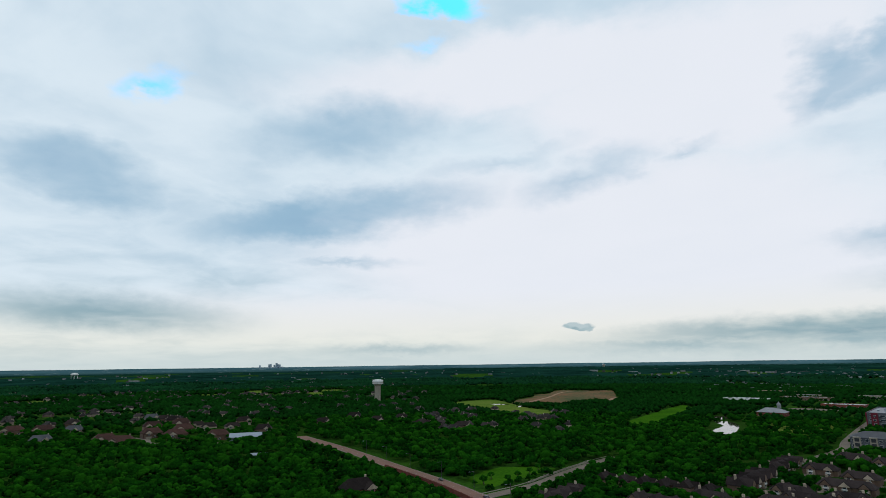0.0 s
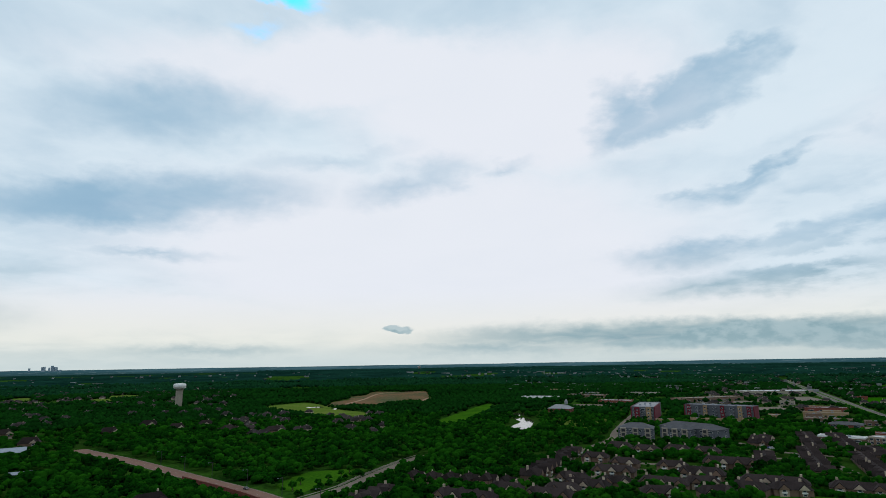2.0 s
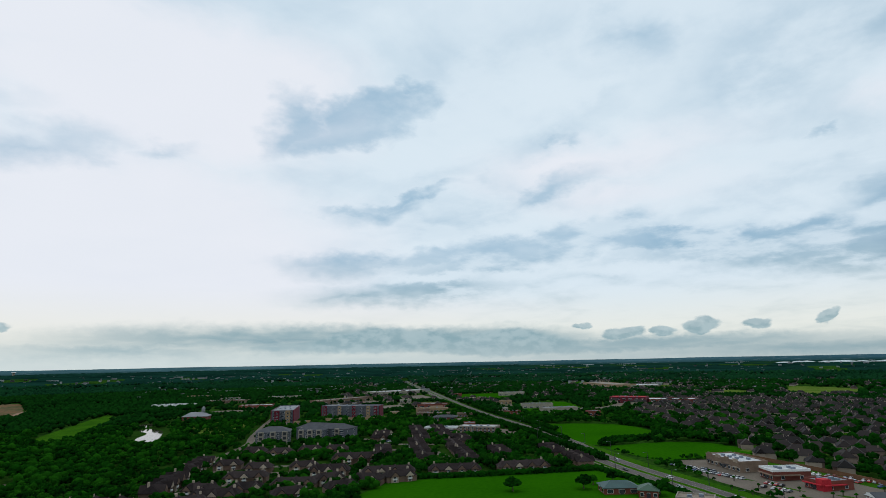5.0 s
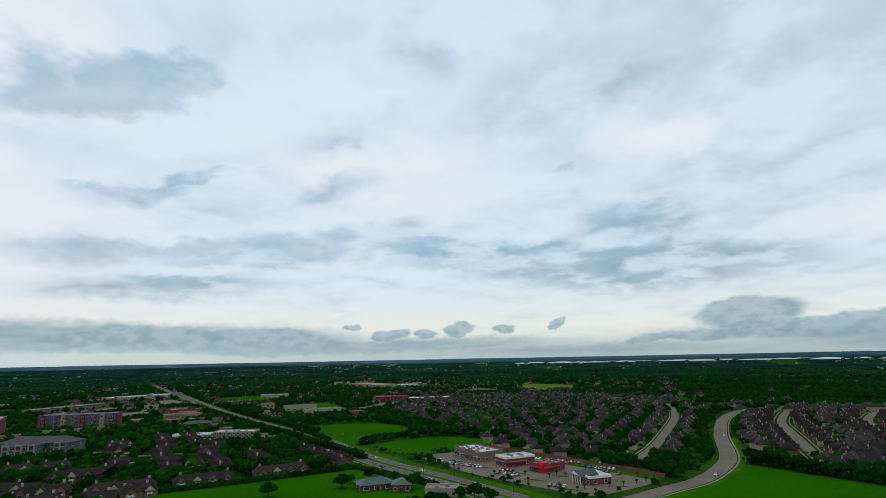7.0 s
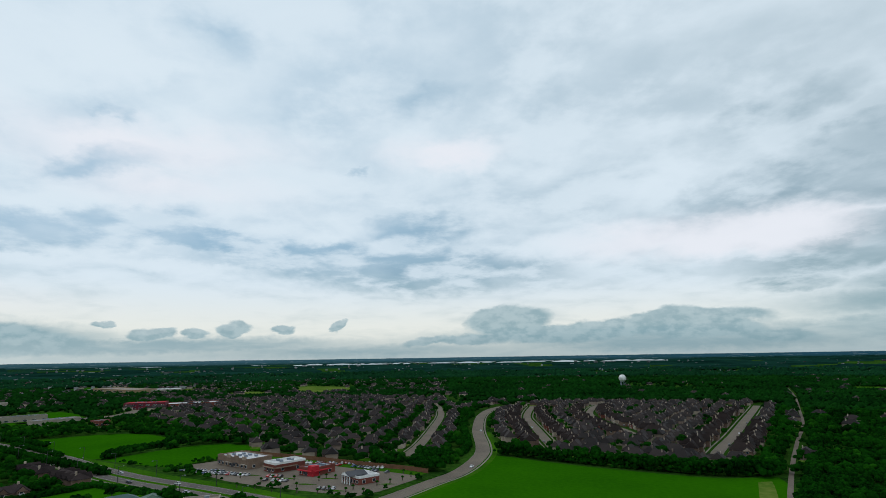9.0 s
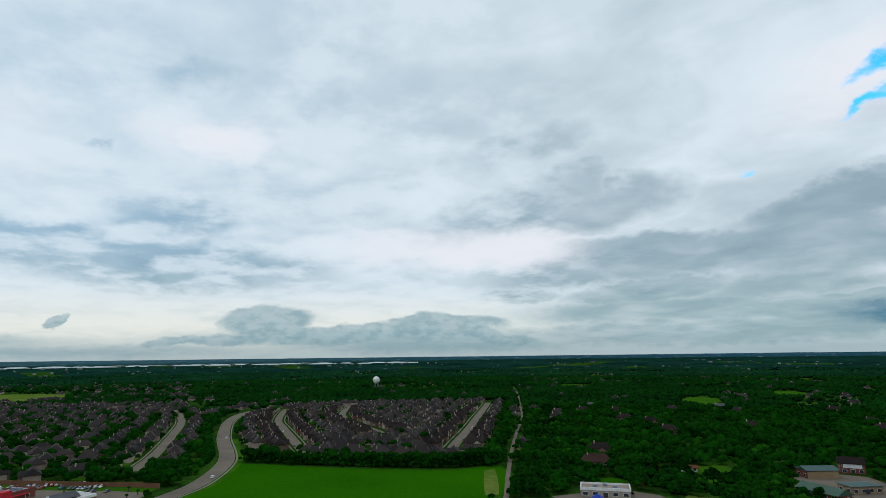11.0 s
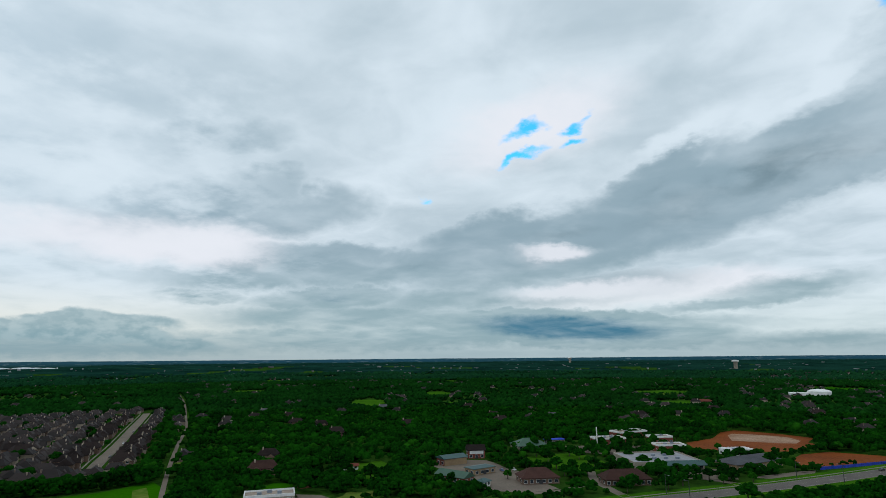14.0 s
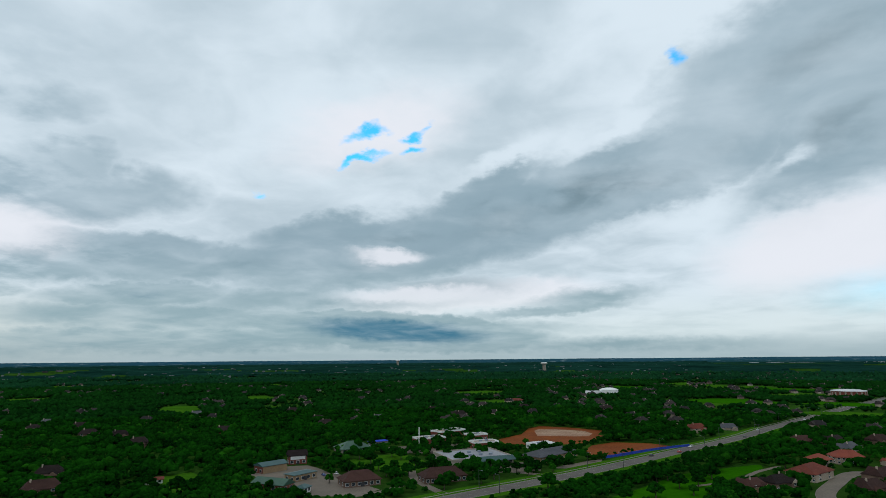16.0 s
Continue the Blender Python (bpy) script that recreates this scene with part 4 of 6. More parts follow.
def make_house(kind, m):
    """A brick suburban house; kind sets its size, wings and colours."""
    long, deep, wall_h, wing_x, wing_w, brick, roof, label, flip = kind
    h = root("house", m, label, "house", "suburban houses")
    L, D = long / 2, deep / 2
    wx0, wx1 = wing_x - wing_w / 2, wing_x + wing_w / 2
    part("wall", boxes((-L, L, -D, D, 0, wall_h), (wx0, wx1, -D - 3.2, -D - 0.01, 0, wall_h), (-wing_x - 3.4, -wing_x + 3.4, D + 0.01, D + 2.6, 0, wall_h * 0.6)), brick, h)
    part("roof", hip(bmesh.new(), -L, L, -D, D, wall_h, deep * 0.44, deep * 0.30), roof, h)
    part("wing_roof", hip_y(bmesh.new(), wx0, wx1, -D - 3.2, 0.0, wall_h + 0.02, wing_w * 0.52, 0.0), roof, h)
    part("porch_roof", hip_y(bmesh.new(), -wing_x - 3.4, -wing_x + 3.4, 0.0, D + 2.6, wall_h * 0.6 + 0.6, 3.4, 0.0), roof, h)
    part("rear_gable", gable(-wing_x, 3.6, D + 3.11, wall_h * 0.6 + 0.65, 2.9), brick, h)
    part("gable", gable(wing_x, wing_w / 2 + 0.2, -D - 3.71, wall_h + 0.05, wing_w * 0.46), M_STONE, h, "cream stone gable")
    part("chimney", boxes((L - 4.2, L - 3.4, 0.8, 1.6, wall_h, wall_h + deep * 0.44 + 1.0)), M_STONE, h)
    part("garage_door", boxes((wx0 + 0.8, wx1 - 0.8, -D - 3.28, -D - 3.18, 0.05, 2.3)), M_CREAM, h)
    part("front_door", boxes((-wing_x - 0.6, -wing_x + 0.6, -D - 0.07, -D + 0.02, 0.05, 2.2)), M_WOOD, h)
    for x in (-wing_x - 3.0, -wing_x + 3.0):
        window(h, x, -D, 1.0, 1.5, 1.4, -1, "y")
    if wall_h > 4:
        window(h, wing_x, -D - 3.2, 3.6, 1.8, 1.4, -1, "y")
        window(h, -wing_x, D, 3.8, 1.8, 1.4, 1, "y")
    for x in (-L * 0.55, L * 0.55):
        window(h, x, D, 0.9 if wall_h < 4 else 3.8, 1.8, 1.3, 1, "y")
    return h


KINDS = [
    (16.0, 11.0, 5.4, 4.0, 6.4, M_BRICK, M_SHINGLE, "two-storey brown brick house with dark shingle hip roof", 0),
    (18.0, 11.5, 3.2, -4.5, 6.8, M_BRICK, M_SHINGLE, "low brown brick house with dark shingle hip roof", 0),
    (14.5, 10.5, 5.6, -3.0, 6.0, M_STONE, M_SHINGLE, "two-storey cream stone house with dark hip roof", 0),
    (17.0, 12.0, 5.2, 4.8, 6.6, M_BRICK_RED, M_SHINGLE, "two-storey red brick house with dark shingle roof", 0),
    (19.0, 12.0, 3.3, 5.2, 7.0, M_STONE, M_SHINGLE_GREY, "low stone house with grey shingle roof", 0),
    (18.0, 12.5, 5.6, -4.6, 7.0, M_BRICK, M_SHINGLE_RED, "large brick house with reddish brown shingle roof", 0),
    (18.0, 13.0, 5.6, 4.6, 7.0, M_STONE, M_TILE_RED, "large pale house with red tile roof", 0),
    (15.0, 11.0, 4.6, 3.4, 6.8, M_STUCCO, M_SHINGLE_RED, "yellow stucco house with steep gable roof", 0),
]
COUNT = [0]


def house(x, y, ang, kind, size=0.92):
    m = pose(x, y, 0, 0, 0, ang) @ Matrix.Diagonal((size * rng.uniform(0.92, 1.06), size * rng.uniform(0.92, 1.06), size * rng.uniform(0.86, 1.0), 1))
    COUNT[0] += 1
    SPOTS.append((x, y, 7.0))
    # open ground before the house
    far = math.hypot(x, y)
    SPOTS.append((x * (1 - 11 / far), y * (1 - 11 / far), 4.0))
    if kind in HOUSES:
        return copy_thing(HOUSES[kind], m)
    HOUSES[kind] = make_house(KINDS[kind], m)
    return HOUSES[kind]


FAR_HOUSES = []


def settle(x, y, ang, kind, reach=860.0, apart=11.8, size=0.92):
    """A near house is a thing of its own; one too far to make out joins the far houses."""
    if any(w != 4.0 and abs(x - a) < apart and math.hypot(x - a, y - b) < apart for a, b, w in SPOTS):
        return
    if not free(np.array([[x, y]]), 6.0, False)[0]:
        return
    if math.hypot(x, y) < reach and COUNT[0] < 175:
        house(x, y, ang, kind, size)
    else:
        FAR_HOUSES.append((x, y, ang))
        SPOTS.append((x, y, 5.0))
        far = math.hypot(x, y)
        SPOTS.append((x * (1 - 11 / far), y * (1 - 11 / far), 4.0))


def row(line, off, gap_m, kinds, turn=0.0, reach=860.0):
    """Houses along a street, facing it."""
    far, run, last = side(line, off), 0.0, None
    for i in range(1, len(far)):
        step = far[i] - far[i - 1]
        run += step.length
        if run >= gap_m:
            run = 0.0
            a = math.degrees(math.atan2(step.y, step.x)) + (180 if off < 0 else 0) + turn
            settle(far[i].x + rng.uniform(-2.4, 2.4), far[i].y + rng.uniform(-2.4, 2.4), a + rng.uniform(-4, 4) + (90 if rng.random() < 0.3 else 0), kinds[int(rng.integers(len(kinds)))], reach)


# houses among the trees
for x, y, a, k in ((-519, 699, 20, 5), (-488, 707, 30, 5), (-456, 715, 10, 4), (-419, 699, 40, 4), (-427, 616, 30, 4), (-397, 690, 20, 0), (-324, 585, 15, 5), (-350, 600, 40, 5), (-574, 946, 0, 0),
                   (-534, 940, 20, 2), (-472, 893, 40, 5), (-440, 870, 30, 4), (-403, 832, 30, 0), (-377, 805, 30, 0), (-312, 734, 20, 2), (-290, 715, 20, 2)):
    settle(x, y, a, k, 1000, size=1.08)
for x, y, a, k in ((-262, 717, 30, 2), (-272, 784, 30, 0), (-211, 676, 10, 0), (-245, 629, 20, 5), (-296, 640, 40, 5), (-330, 655, 40, 5), (-366, 728, 35, 5), (-345, 760, 35, 5), (-310, 690, 35, 5), (-500, 780, 20, 0),
                   (-52, 350, 30, 3), (-620, 820, 0, 4), (-600, 730, 30, 5), (-160, 760, 30, 0), (-90, 770, 10, 0), (-60, 800, 30, 2), (-130, 830, 0, 0), (20, 690, 20, 0), (-30, 720, 60, 0)):
    settle(x, y, a, k, 1000, size=1.08)
for x, y, a, k in ((-153, -632, 20, 6), (-116, -366, 35, 7), (-132, -374, 215, 0), (-177, -366, 30, 5), (-201, -402, 30, 5), (-240, -400, 20, 6), (-208, -372, 30, 6), (-190, -340, 30, 6), (-154, -324, 40, 5), (-218, -552, 10, 5), (-246, -556, 30, 0),
                   (-241, -522, 40, 4), (-282, -560, 20, 5), (-191, -660, 0, 4), (-225, -640, 20, 0), (-290, -520, 30, 6), (-320, -580, 10, 0), (-240, -458, 200, 6), (-266, -462, 180, 6)):
    settle(x, y, a, k, 1000, size=0.88)
for x, y, a, k in ((288, -298, 50, 5), (322, -338, 30, 0), (243, -342, 15, 3), (455, -520, 20, 0), (560, -560, 0, 2), (520, -580, 30, 0), (600, -620, 10, 4), (420, -520, 40, 0), (330, -560, 10, 3), (360, -470, 30, 0),
                   (250, -640, 40, 0), (285, -700, 0, 2), (210, -720, 30, 4), (360, -790, 10, 0), (160, -830, 0, 2), (480, -740, 30, 4), (110, -760, 50, 0), (400, -930, 0, 2), (660, -760, 0, 0), (30, -880, 0, 3), (-20, -920, 30, 4),
                   (-90, -870, 0, 0), (-140, -930, 10, 2), (-200, -980, 40, 0), (-300, -1020, 0, 4), (60, -1010, 0, 5), (250, -980, 20, 2)):
    settle(x, y, a, k, 900)

dark_kinds = (0, 0, 3, 2, 0)
# rows right of the curving road
for line, off in ((ST_A, 18), (ST_A, -18), (ST_B, 18), (ST_B, -18), (ST_C, 19), (ST_C, -19)):
    row(line, off, 12.6, dark_kinds)
front = smooth([(458, -146), (446, -158), (420, -190), (398, -216), (378, -236)], 4.0)
row(front, -6, 14.5, dark_kinds)
row(smooth([(362, -256), (348, -272), (385, -310)], 4.0), 0, 18, dark_kinds)
for k in range(1, 6):
    row(ST_C, 21 + 21 * k, 13.0, dark_kinds, 0.0, 720.0)
row(ST_C, -48, 13.0, dark_kinds)
for k in (1, 2):
    row(ST_B, 20 + 21 * k, 13.0, dark_kinds)
row(smooth([(880, -300), (830, -380), (800, -470), (800, -560)], 6.0), 0, 18, dark_kinds)
# the rest of the estate stands roof to roof
EAST = [(372, -250), (440, -160), (480, -137), (620, -160), (760, -190), (880, -235), (900, -320), (850, -440), (800, -570)]
fill = rng.uniform((360, -580), (910, -130), (4200, 2))
fill = fill[inside(fill, EAST)]
for x, y in sorted(fill.tolist(), key=lambda q: math.hypot(*q)):
    settle(x, y, int(rng.integers(4)) * 90 - 40 + rng.uniform(-6, 6), dark_kinds[int(rng.integers(5))], 640.0, 13.4)
# rows left of the curving road
row(CURVE[:int(len(CURVE) * 0.66)], 24, 14.0, dark_kinds)
row(CURVE[:int(len(CURVE) * 0.66)], -40, 14.0, dark_kinds)
for off in (18, -18, 44):
    row(ST_W, off, 15.0, (0, 2, 2, 4, 3))
# the wide estate of pale-walled houses
ESTATE = [(448, 10), (490, 80), (575, 120), (680, 200), (820, 290), (1120, 320), (1200, 100), (1060, -150), (900, -110), (620, -50), (470, -20)]
spots = rng.uniform((440, -160), (1210, 330), (5200, 2))
spots = spots[inside(spots, ESTATE)]
for x, y in sorted(spots[:2600].tolist(), key=lambda q: math.hypot(*q)):
    settle(x, y, int(rng.integers(4)) * 90 + 10 + rng.uniform(-9, 9), (0, 2, 2, 4, 3)[int(rng.integers(5))], 600.0, 21.0)
# town houses and apartment blocks with many small gables
def make_block(long, m):
    b = root("apartment_house", m, "two-storey brown stone apartment block with dark hipped roofs", "apartment house", "apartment blocks")
    L = long / 2
    part("wall", boxes((-L, L, -6, 6, 0, 5.2)), M_BRICK, b)
    part("roof", hip(bmesh.new(), -L, L, -6, 6, 5.2, 4.7, 3.6), M_SHINGLE_BROWN, b)
    n = max(2, int(long / 9))
    for i in range(n):
        x = -L + long * (i + 0.5) / n
        part("gable_roof", hip_y(bmesh.new(), x - 3.1, x + 3.1, -7.6, 0.0, 5.24, 4.6, 0.0, 0.35), M_SHINGLE_BROWN, b)
        part("gable_roof", hip_y(bmesh.new(), x - 2.8, x + 2.8, 0.0, 7.2, 5.24, 4.3, 0.0, 0.35), M_SHINGLE_BROWN, b)
    for i in range(n):
        x = -L + long * (i + 0.5) / n
        part("bay", boxes((x - 2.4, x + 2.4, -7.4, -6.01, 0, 5.6)), (M_STONE, M_BRICK)[i % 2], b)
        part("gable", gable(x, 2.9, -8.14, 5.3, 3.9), (M_BRICK, M_STONE, M_BRICK)[i % 3], b)
        part("balcony", boxes((x - 1.5, x + 1.5, -8.0, -7.41, 2.7, 3.6)), M_WHITE, b, "white balcony rail")
        for z in (0.9, 3.8):
            window(b, x, -7.4, z, 1.7, 1.4, -1, "y")
    for x in (-L + 4, L - 4):
        part("chimney", boxes((x - 0.6, x + 0.6, 1.5, 2.7, 7.0, 11.6)), M_STONE, b)
    return b


BLOCKS = {}


def block(x, y, ang, long):
    m = pose(x, y, 0, 0, 0, ang) @ Matrix.Diagonal((1.0, 0.95, 0.84, 1))
    for k in (-0.33, 0, 0.33):
        SPOTS.append((x + k * long * math.cos(radians(ang)), y + k * long * math.sin(radians(ang)), 7.5))
    if long in BLOCKS:
        return copy_thing(BLOCKS[long], m)
    BLOCKS[long] = make_block(long, m)
    return BLOCKS[long]


# rows with their fronts along the meadow, then rows that run away from it
for x, y, n in ((297, 431, 20), (311, 414, 20), (334, 404, 20), (348, 386, 20), (320, 333, 36), (297, 277, 36), (327, 243, 36), (362, 209, 36), (257, 368, 20), (279, 344, 20), (274, 311, 28), (232, 345, 28), (236, 300, 28), (190, 312, 28), (252, 398, 20), (158, 298, 28), (113, 312, 36), (142, 322, 20)):
    block(x, y, -46 + rng.uniform(-3, 3), n)
for x, y, n in ((187, 363, 52), (237, 416, 52), (66, 334, 36), (368, 306, 52), (405, 343, 52), (377, 270, 52), (415, 308, 52), (408, 258, 36), (438, 226, 36), (410, 190, 36), (362, 344, 36), (449, 375, 52), (486, 412, 52), (472, 364, 52), (508, 400, 36), (456, 330, 36)):
    block(x, y, 45 + rng.uniform(-2, 2), n)
for x, y, n in ((425, 406, 20), (446, 424, 20)):
    block(x, y, 0, n)
for x, y in ((101, 379), (111, 371), (121, 364), (131, 357), (141, 350), (150, 341)):
    house(x, y, 44 + rng.uniform(-5, 5), 0, 0.72)

# more of the same rows fill the quarter
quarter = [(140, 312), (300, 246), (418, 164), (470, 230), (540, 372), (480, 470), (330, 446), (200, 408)]
tried = rng.uniform((130, 150), (560, 480), (1500, 2))
tried = tried[inside(tried, quarter)]
added = 0
for x, y in sorted(tried.tolist(), key=lambda q: math.hypot(*q)):
    if added < 8 and free(np.array([[x, y]]), 5.0, False)[0] and min(math.hypot(x - a, y - b) for a, b, _ in SPOTS) > 15.5:
        block(x, y, (-30, -60)[int(rng.integers(2))] + rng.uniform(-5, 5), 20)
        added += 1

# houses too far to make out singly
def suburb(n, a0, a1, r0, r1):
    a, r = np.radians(rng.uniform(min(a0, a1), max(a0, a1), n)), np.sqrt(rng.uniform(r0 * r0, r1 * r1, n))
    p = np.stack([-np.sin(a) * r, np.cos(a) * r], -1)
    for q in p[free(p, 6.0, False)]:
        FAR_HOUSES.append((q[0], q[1], rng.uniform(0, 180)))
        far = math.hypot(*q)
        SPOTS.append((q[0], q[1], 7.0))
        SPOTS.append((q[0] * (1 - 13 / far), q[1] * (1 - 13 / far), 7.5))


suburb(300, 42, 2, 900, 2300)
suburb(40, 2, -12, 640, 1000)
suburb(420, -42, -78, 1000, 2600)
suburb(300, -70, -98, 1000, 2200)
suburb(60, -98, -125, 1000, 2600)
suburb(230, -128, -186, 700, 2400)
suburb(300, -183, -212, 700, 2700)
bw, br = bmesh.new(), bmesh.new()
for x, y, ang in FAR_HOUSES:
    far = math.hypot(x, y)
    s = rng.uniform(0.74, 0.94)
    wing, turn_x = rng.uniform(2.4, 3.4), rng.choice([-3.6, 3.6])
    for bm, shape in ((bw, box), (br, hip)):
        start = len(bm.verts)
        if shape is box:
            box(bm, -8 * s, 8 * s, -5.5 * s, 5.5 * s, 0, 5.0 * s)
            box(bm, (turn_x - wing) * s, (turn_x + wing) * s, -8.0 * s, -5.52 * s, 0, 5.0 * s)
            box(bm, (-turn_x - 0.5) * s, (-turn_x + 0.5) * s, 1.8 * s, 2.5 * s, 5.0 * s, 10.2 * s)
        else:
            hip(bm, -8 * s, 8 * s, -5.5 * s, 5.5 * s, 5.0 * s, 4.8 * s, 4.0 * s)
            hip_y(bm, (turn_x - wing) * s, (turn_x + wing) * s, -8.0 * s, 0.0, 5.02 * s, wing * 1.15 * s, 0.6 * s)
        bm.verts.ensure_lookup_table()
        spin = pose(x, y, float(rise_at(far)), 0, 0, ang)
        for v in bm.verts[start:]:
            v.co = spin @ v.co
far_set = root("far_houses", pose(0, 0, 0), "far suburban houses with dark roofs among trees", "houses", kind="stuff")
M_FARWALL = mat("far_house_walls", (0.46, 0.37, 0.295), (0.10, 0.062, 0.048), scale=0.01, fine=0.1, island=1.2)
M_FARROOF = mat("far_house_roofs", (0.027, 0.0190, 0.0172), (0.0072, 0.0052, 0.0050), scale=0.01, fine=0.1, island=1.2)
part("wall", bw, M_FARWALL, far_set), part("roof", br, M_FARROOF, far_set)


# their lawns and drives
bm = bmesh.new()
for x, y, ang in FAR_HOUSES:
    far = math.hypot(x, y)
    w, d, a = rng.uniform(6, 11), rng.uniform(6, 10), rng.uniform(0, 3.14)
    cx, cy, z = x * (1 - 10 / far), y * (1 - 10 / far), float(rise_at(far)) + 0.08
    f = bm.faces.new([bm.verts.new((cx + w * math.cos(a + k) * rng.uniform(0.6, 1.1), cy + d * math.sin(a + k) * rng.uniform(0.6, 1.1), z)) for k in (0, 1.0, 2.0, 3.1, 4.2, 5.2)])
    f.material_index = int(rng.choice([0, 0, 0, 1, 2]))
ob = part("house_lawns", bm, M_LAWN)
ob.data.materials.append(M_DRY), ob.data.materials.append(M_CONCRETE)
tagged(ob, "patches of lawn and drive before far houses", "lawns", kind="stuff")
# ---- shops, halls, churches and towers ----
def hall(name, label, category, p0, p1, deep, high, wall, roof, shape="flat", storeys=1, bays=6, ridge=3.0, inset=None, trim=None, units=2, awning=None, group=""):
    """A building whose near foot runs from p0 to p1 and which reaches back from there."""
    a, b = Vector((*p0, 0)), Vector((*p1, 0))
    if (b - a).cross((a + b) / 2).z < 0:
        a, b = b, a
    L, d = (b - a).length / 2, b - a
    high, ridge = high * 0.86, ridge * 0.8
    mid = (a + b) / 2
    h = root(name, pose(mid.x, mid.y, 0, 0, 0, math.degrees(math.atan2(d.y, d.x))), label, category, group)
    n = Vector((-d.y, d.x, 0)).normalized()
    for u in np.linspace(-L, L, max(2, int(L / 6))):
        for v in np.linspace(0, deep, max(2, int(deep / 12))):
            q = mid + d.normalized() * u + n * v
            SPOTS.append((q.x, q.y, 6.5))
    part("wall", boxes((-L, L, 0, deep, 0, high)), wall, h)
    trim = trim or wall
    if shape == "flat":
        part("roof", boxes((-L + 0.4, L - 0.4, 0.4, deep - 0.4, high, high + 0.12)), roof, h)
        for k, r in enumerate(((-L - 0.12, L + 0.12, -0.12, 0.4), (-L - 0.12, L + 0.12, deep - 0.4, deep + 0.12), (-L - 0.12, -L + 0.4, 0.4, deep - 0.4), (L - 0.4, L + 0.12, 0.4, deep - 0.4))):
            part("parapet", boxes((*r, high - 0.5, high + 0.9)), trim, h)
        for k in range(units):
            x, y = L * (-0.6 + 1.2 * (k + 0.5) / units), deep * (0.35 + 0.3 * (k % 2))
            part("roof_unit", boxes((x - 1.2, x + 1.2, y - 0.9, y + 0.9, high + 0.12, high + 1.5)), M_STEEL, h, "grey rooftop air unit")
    else:
        make = hip if L * 2 >= deep else hip_y
        part("roof", make(bmesh.new(), -L, L, 0, deep, high + 0.02, ridge, min(deep, 2 * L) * 0.45 if inset is None else inset, 0.8), roof, h)
    far = mid.length > 640
    bays = max(3, bays // 2) if far else bays
    step = 2 * L / bays
    for s in range(storeys):
        z = 0.9 + s * (high / storeys)
        t = min(1.7, high / storeys - 1.3)
        for i in range(bays):
            x = -L + step * (i + 0.5)
            window(h, x, 0.0, z, step * 0.5, t, -1, "y")
        for sx in (-1, 1):
            cols = 1 if far else max(2, int(deep / 9))
            for j in range(cols):
                window(h, sx * L, deep * (j + 0.5) / cols, z, 2.0, t, sx, "x")
    part("door", boxes((-1.1, 1.1, -0.14, 0.0, 0.0, 2.5)), M_DARK, h, "dark glazed entrance door")
    if awning:
        part("awning", boxes((-L, L, -1.8, -0.13, 3.0, 3.5), (L + 0.13, L + 1.8, 0, deep * 0.7, 3.0, 3.5)), awning, h)
    return h, L


# roadside shops
M_TAN = mat("tan_brick", (0.235, 0.165, 0.115), (0.15, 0.10, 0.07), scale=0.3, fine=3.0)
row_shop, RL = hall("shop", "tan brick row of shops with white flat roof and striped awnings", "shop", (455, 110), (428, 83), 20, 7.2, M_TAN, M_ROOF_WHITE, bays=8, units=6)
for k in range(4):
    x = -RL + 2 * RL * (k + 0.5) / 4
    part("raised_parapet", boxes((x - 2.4, x + 2.4, -0.3, 0.3, 6.0, 8.2)), (M_TAN, M_STONE)[k % 2], row_shop, "stepped parapet over a shop door")
    part("awning", boxes((x - 2.2, x + 2.2, -1.9, -0.16, 2.9, 3.3)), (M_DARK, M_CREAM)[k % 2], row_shop)
hall("shop", "red brick shop with white flat roof", "shop", (422, 71), (411, 62), 24, 6.6, M_BRICK_RED, M_ROOF_WHITE, bays=4, units=4, trim=M_WHITE, awning=M_TAN)
store, SL = hall("restaurant", "brick restaurant with bright red awnings", "restaurant", (403, 45), (394, 35), 20, 5.2, M_BRICK_RED, M_ROOF_GREY, bays=4, units=4, awning=M_RED)
part("tower", boxes((SL - 4.5, SL + 0.4, -0.6, 5, 0, 6.4)), M_RED, store, "red corner tower")
bank, BL = hall("bank", "brick bank with columned porch and pale roof", "bank", (377, 15), (362, 5), 15, 4.8, M_BRICK_RED, M_ROOF_WHITE, bays=6, units=1, trim=M_WHITE)
part("porch_roof", hip_y(bmesh.new(), -4.4, 4.4, -4.0, 9, 5.0, 2.2, 0.0, 0.4), M_SHINGLE_GREY, bank, "grey gabled porch roof")
part("pediment", gable(0.0, 4.6, -4.45, 5.05, 1.95), M_WHITE, bank, "white pediment over the porch")
for x in (-4.2, -1.4, 1.4, 4.2):
    part("column", tube(bmesh.new(), ((0.4, 0), (0.35, 4.8)), 10, x, -3.4), M_WHITE, bank, "white round column")
hall("shop", "small red brick shop with teal hip roof", "shop", (322, 134), (334, 118), 14, 4.2, M_BRICK_RED, M_TEAL, "hip", bays=3, ridge=3.5)
hall("shop", "red brick shop with grey green roof", "shop", (326, 116), (329, 106), 12, 4.6, M_BRICK_RED, M_SAGE, "hip", bays=3, ridge=3.2)
hall("shop", "low tan shop with flat roof", "shop", (318, 94), (321, 76), 12, 4.5, M_CREAM, M_ROOF_TAN, bays=4)
